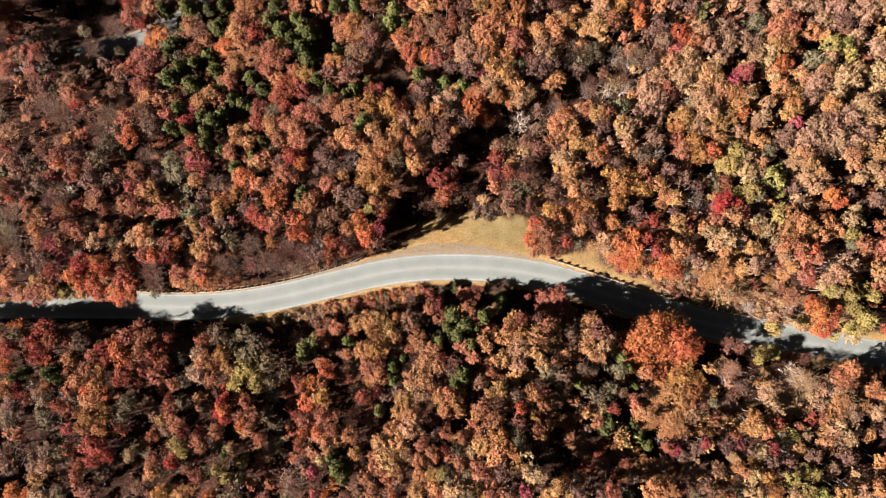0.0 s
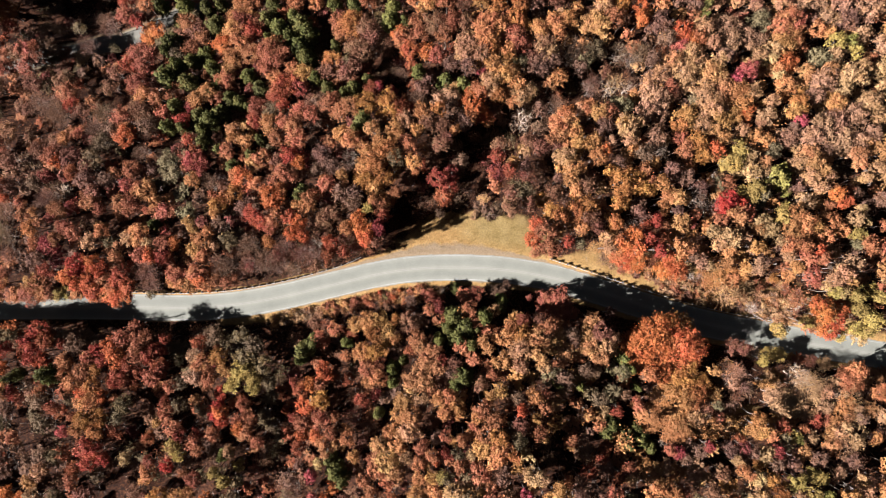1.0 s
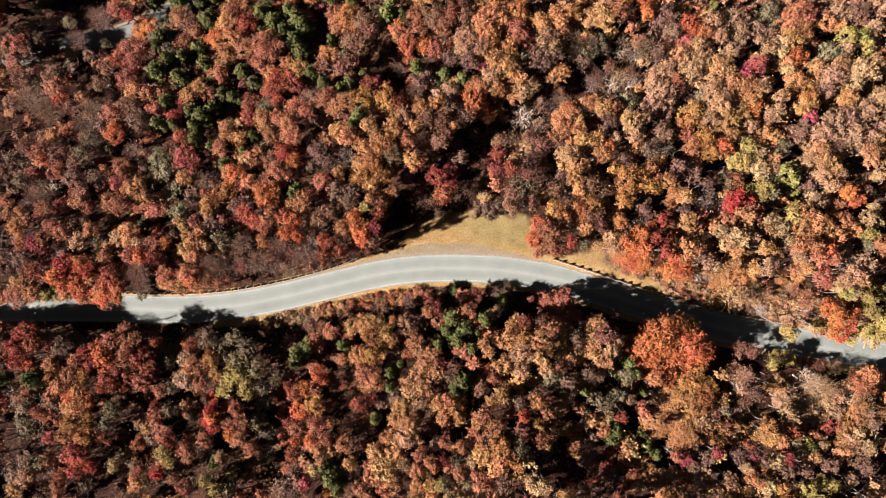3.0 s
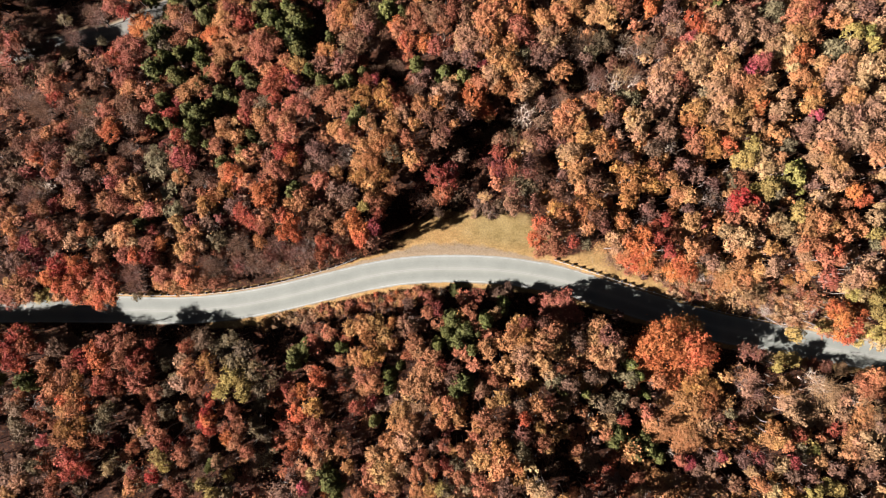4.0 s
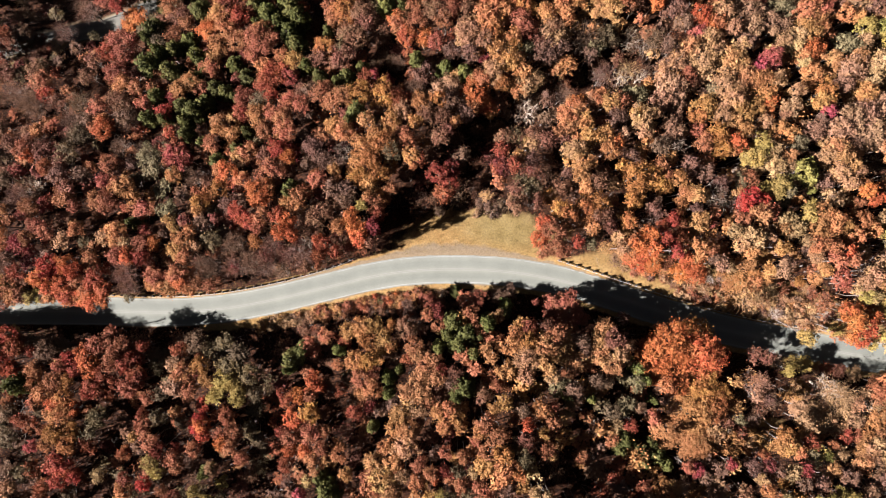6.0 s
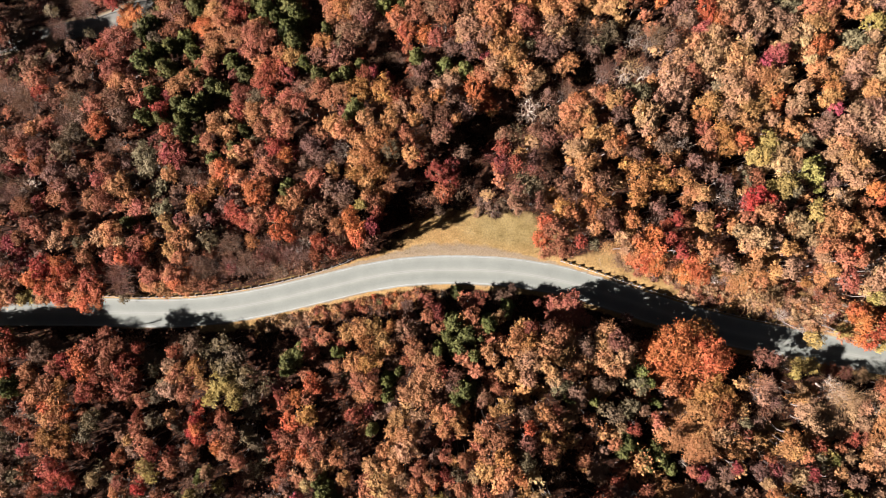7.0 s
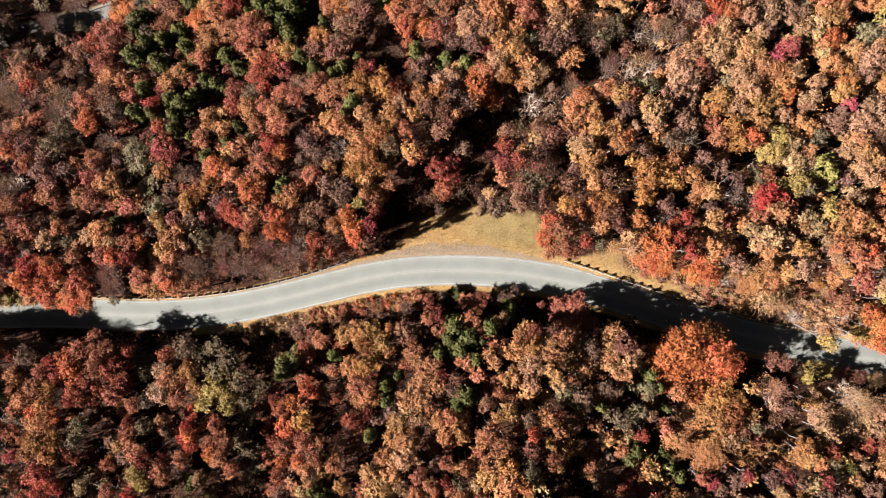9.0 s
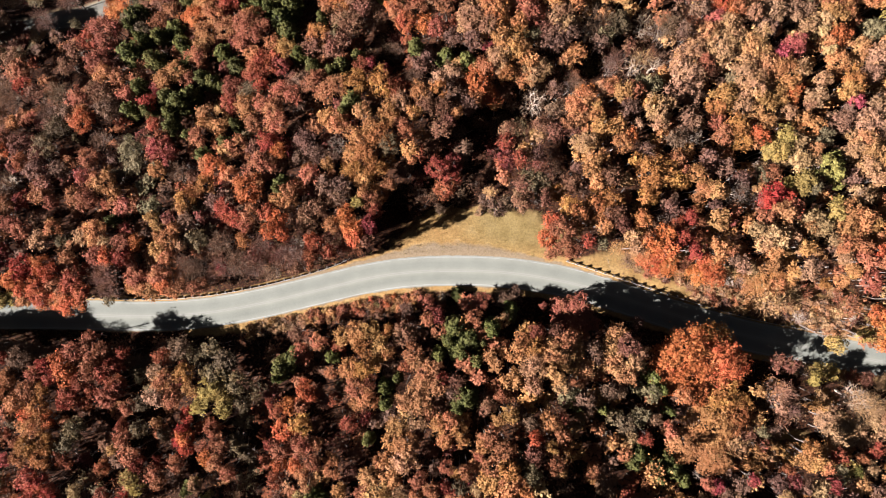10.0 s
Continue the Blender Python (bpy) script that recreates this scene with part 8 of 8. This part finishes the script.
def outer_forest():
    rnd = random.Random(22)
    plants = []
    strips = ((-160, -118, -85, 105),) * 4 + ((-125, 125, -95, -56),) * 4 + ((-125, 125, 66, 105), (112, 145, -70, 95))
    while len(plants) < 90:
        x0, x1, y0, y1 = rnd.choice(strips)
        x, y = rnd.uniform(x0, x1), rnd.uniform(y0, y1)
        scale = 1 - float(hill_z(x, y)) / 186.0
        if abs(x) < 119 * scale and abs(y) < 68 * scale or abs(float(road_off(x, y))) < 8 or abs(float(lower_off(x, y))) < 6:
            continue
        r = rnd.uniform(2.8, 4.8)
        plants.append(("sapling", x, y, r, 8.5 + 1.5 * r,
                       rnd.choice(("rust", "orange", "red", "tan", "brown", "gold", "olive")), rnd.uniform(0, 6.28)))
    for x, y in ((-141, 54), (-138, 62), (-143, 69), (-137, 75), (-146, 61), (-148, 78), (-134, 82), (-142, 86)):   # tall trees added out of view to shade the gully
        plants.append(("leafy", x, y, 5.2, 25.0, rnd.choice(("rust", "red", "brown")), rnd.uniform(0, 6.28)))
    joined("woods", plants, "autumn woodland continuing over the surrounding hillside", "woods")


def understorey():
    """Young trees that close the gaps between the planted crowns; deeply shaded gaps get low dark scrub instead."""
    rnd = random.Random(77)
    px, py, pr = (np.array([p[i] for p in PLANTED]) for i in range(3))
    tints = [p[3] for p in PLANTED]
    shaded_gaps = ((-127, 63, -93, 83), (-100, 43, -94, 51), (-35, 50, -28, 64), (-17, 44, -11, 58), (34, 39, 38, 46), (24, 39, 28, 42), (7, 13, 12, 28), (20, 15, 28, 24), (-13, 1, 0, 16),
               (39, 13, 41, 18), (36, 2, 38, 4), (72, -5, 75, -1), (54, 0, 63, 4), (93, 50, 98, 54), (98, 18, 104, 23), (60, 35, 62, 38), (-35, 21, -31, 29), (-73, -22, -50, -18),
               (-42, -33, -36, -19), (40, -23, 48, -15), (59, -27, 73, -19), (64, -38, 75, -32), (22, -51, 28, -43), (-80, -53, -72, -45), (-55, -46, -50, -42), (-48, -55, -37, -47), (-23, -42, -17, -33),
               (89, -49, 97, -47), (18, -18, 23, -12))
    wests, easts = ("redrust", "brown", "crimsonbrown", "redrust", "olive", "mauve", "rust"), ("tan", "salmon", "orange", "mauve", "rust", "gold", "salmonred")
    plants, fx, fy = [], [], []
    for _ in range(14000):
        x, y = rnd.uniform(-124, 120), rnd.uniform(-66, 80)
        gap = np.hypot(px - x, py - y) - 0.62 * pr
        k = int(np.argmin(gap))
        if gap[k] < (0.7 if x > 2 else 1.0):
            continue
        if rnd.random() < (0.6 if x < -12 and y < -20 else 0.4 if x < -30 else 0.0):   # the western wood is more open below
            continue
        shady = any(a < x < c and b < y < e for a, b, c, e in shaded_gaps) or float(gully_depth(x, y)) > 1.2
        if fx and np.min(np.hypot(np.array(fx) - x, np.array(fy) - y)) < 3.05:
            continue
        d = float(road_off(x, y))
        if -9.0 < d < (14.0 if 33 < x < 92 else 8.0) or (57 < x < 76 and -45 < y < -38) or (0 < d < 16 and -16 < x < 26) or abs(float(lower_off(x, y))) < 5.0:
            continue
        tint = tints[k] if rnd.random() < (0.55 if x > 2 else 0.3) and tints[k] not in ("pine", "moss", "leafgreen", "pale", "grey") else rnd.choice(easts if x > 2 else wests)
        # dark tints here help paint the deep shade of these gaps
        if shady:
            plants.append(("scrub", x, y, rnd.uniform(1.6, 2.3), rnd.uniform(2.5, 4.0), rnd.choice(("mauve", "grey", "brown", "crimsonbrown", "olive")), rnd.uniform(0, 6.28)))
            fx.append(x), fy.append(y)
            continue
        plants.append(("sapling", x, y, rnd.uniform(1.4, 2.2), max(3.0, PLANTED[k][4] * (rnd.uniform(0.66, 0.86) if x > 2 else rnd.uniform(0.42, 0.66))), tint, rnd.uniform(0, 6.28)))
        fx.append(x), fy.append(y)
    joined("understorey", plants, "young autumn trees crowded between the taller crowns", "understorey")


undergrowth()
understorey()
outer_forest()


# ---- guard rails ----
def guard_rail(x0, x1, off, flare_at, flare):
    """Beam and posts along the road; the end at flare_at swings away from it."""
    def swing(x):
        return off + flare * math.exp(-abs(x - flare_at) / 5.0)
    rail = new("guard_rail")
    tagged(rail, "galvanised steel guard rail on dark posts beside the road", "guard rail", "guard rails", "")
    p0, _ = road_frame((x0 + x1) / 2)
    rail.location = p0
    # W-shaped beam
    prof = [(0.0, 0.44), (0.05, 0.50), (0.0, 0.575), (0.0, 0.625), (0.05, 0.70), (0.0, 0.76)]
    back = [(0.012 + a, b) for a, b in prof]
    loop = prof + back[::-1]
    verts, faces = [], []
    xs = np.arange(x0, x1 + 0.01, 0.95)
    for n, x in enumerate(xs):
        p, nn = road_frame(x)
        side = 1 if off > 0 else -1
        for a, b in loop:
            q = p + nn * (swing(x) - side * a) - p0
            verts.append((q.x, q.y, q.z + b))
        m = len(loop)
        if n:
            for i in range(m):
                j = (i + 1) % m
                faces.append(((n - 1) * m + i, (n - 1) * m + j, n * m + j, n * m + i))
    link_mesh("beam", verts, faces, STEEL, rail, "dull galvanised steel beam")
    bm = bmesh.new()
    bmesh.ops.create_cube(bm, size=1, matrix=Matrix.Diagonal((0.34, 0.40, 1.1, 1)))
    bmesh.ops.bevel(bm, geom=bm.edges[:], offset=0.02, segments=1)
    post = bpy.data.meshes.new("post")
    bm.to_mesh(post)
    bm.free()
    post.materials.append(POST_WOOD)
    for x in np.arange(x0 + 0.4, x1 - 0.3, 1.905):
        p, nn = road_frame(x)
        q = p + nn * (swing(x) + math.copysign(0.22, off))
        ob = new("post", post)
        ob.parent = rail
        ob.location = (q.x - p0.x, q.y - p0.y, q.z - p0.z + 0.32)
        ob.rotation_euler[2] = math.atan2(nn.y, nn.x) - math.pi / 2
    return rail


guard_rail(25.5, 82.0, 3.7, 25.5, 0.7)
guard_rail(-80.0, -18.5, 3.7, -18.5, 1.6)


# ---- dry grass ----
def grass_stuff():
    rng = np.random.default_rng(8)
    n = 160000
    x, y = rng.uniform(-110, 110, n), rng.uniform(-48, 14, n)
    d = road_off(x, y)
    meadow = (np.sqrt(((x - 9) / 21) ** 2 + ((d - 7) / 9.0) ** 2) < 1) & (d > 6.2)
    verge = ((d > 3.9) & (d < 6.0 + 5 * ((x > 34) & (x < 100)))) | ((d < -3.5) & (d > -6.5))
    ok = meadow | verge
    x, y = x[ok], y[ok]
    z = hill_z(x, y) + 0.03
    m = len(x)
    way = rng.normal(scale=0.55, size=(m, 3)) + np.array([0.15, 0.1, 1.0])
    tris = strand_tris(np.stack([x, y, z - 0.05], -1), way, rng.uniform(0.15, 0.42, m), rng.uniform(0.03, 0.08, m), rng)
    me = tri_mesh("grass", tris, GRASS)
    tagged(new("grass", me), "dry golden grass tufts on verges and roadside meadow", "grass", kind="stuff")


grass_stuff()


# ---- fallen branches on the forest floor ----
def fallen_branches():
    rng = np.random.default_rng(9)
    n = 5200
    x, y = rng.uniform(-122, 120, n), rng.uniform(-66, 82, n)
    d = road_off(x, y)
    ok = (np.abs(d) > 7) & (np.abs(lower_off(x, y)) > 4) & ~((d > 0) & (d < 14) & (x > -16) & (x < 27))
    x, y = x[ok], y[ok]
    m = len(x)
    a = rng.uniform(0, 6.283, m)
    length = rng.uniform(0.8, 3.2, m)
    z0, z1 = hill_z(x, y) + 0.08, hill_z(x + length * np.cos(a), y + length * np.sin(a)) + 0.12
    way = np.stack([np.cos(a), np.sin(a), (z1 - z0) / length], -1)
    me = tri_mesh("fallen_branches", strand_tris(np.stack([x, y, z0], -1), way, length, rng.uniform(0.06, 0.16, m), rng), BARK)
    tagged(new("fallen_branches", me), "thin grey-brown fallen branches strewn over the forest floor", "branches", kind="stuff")


fallen_branches()
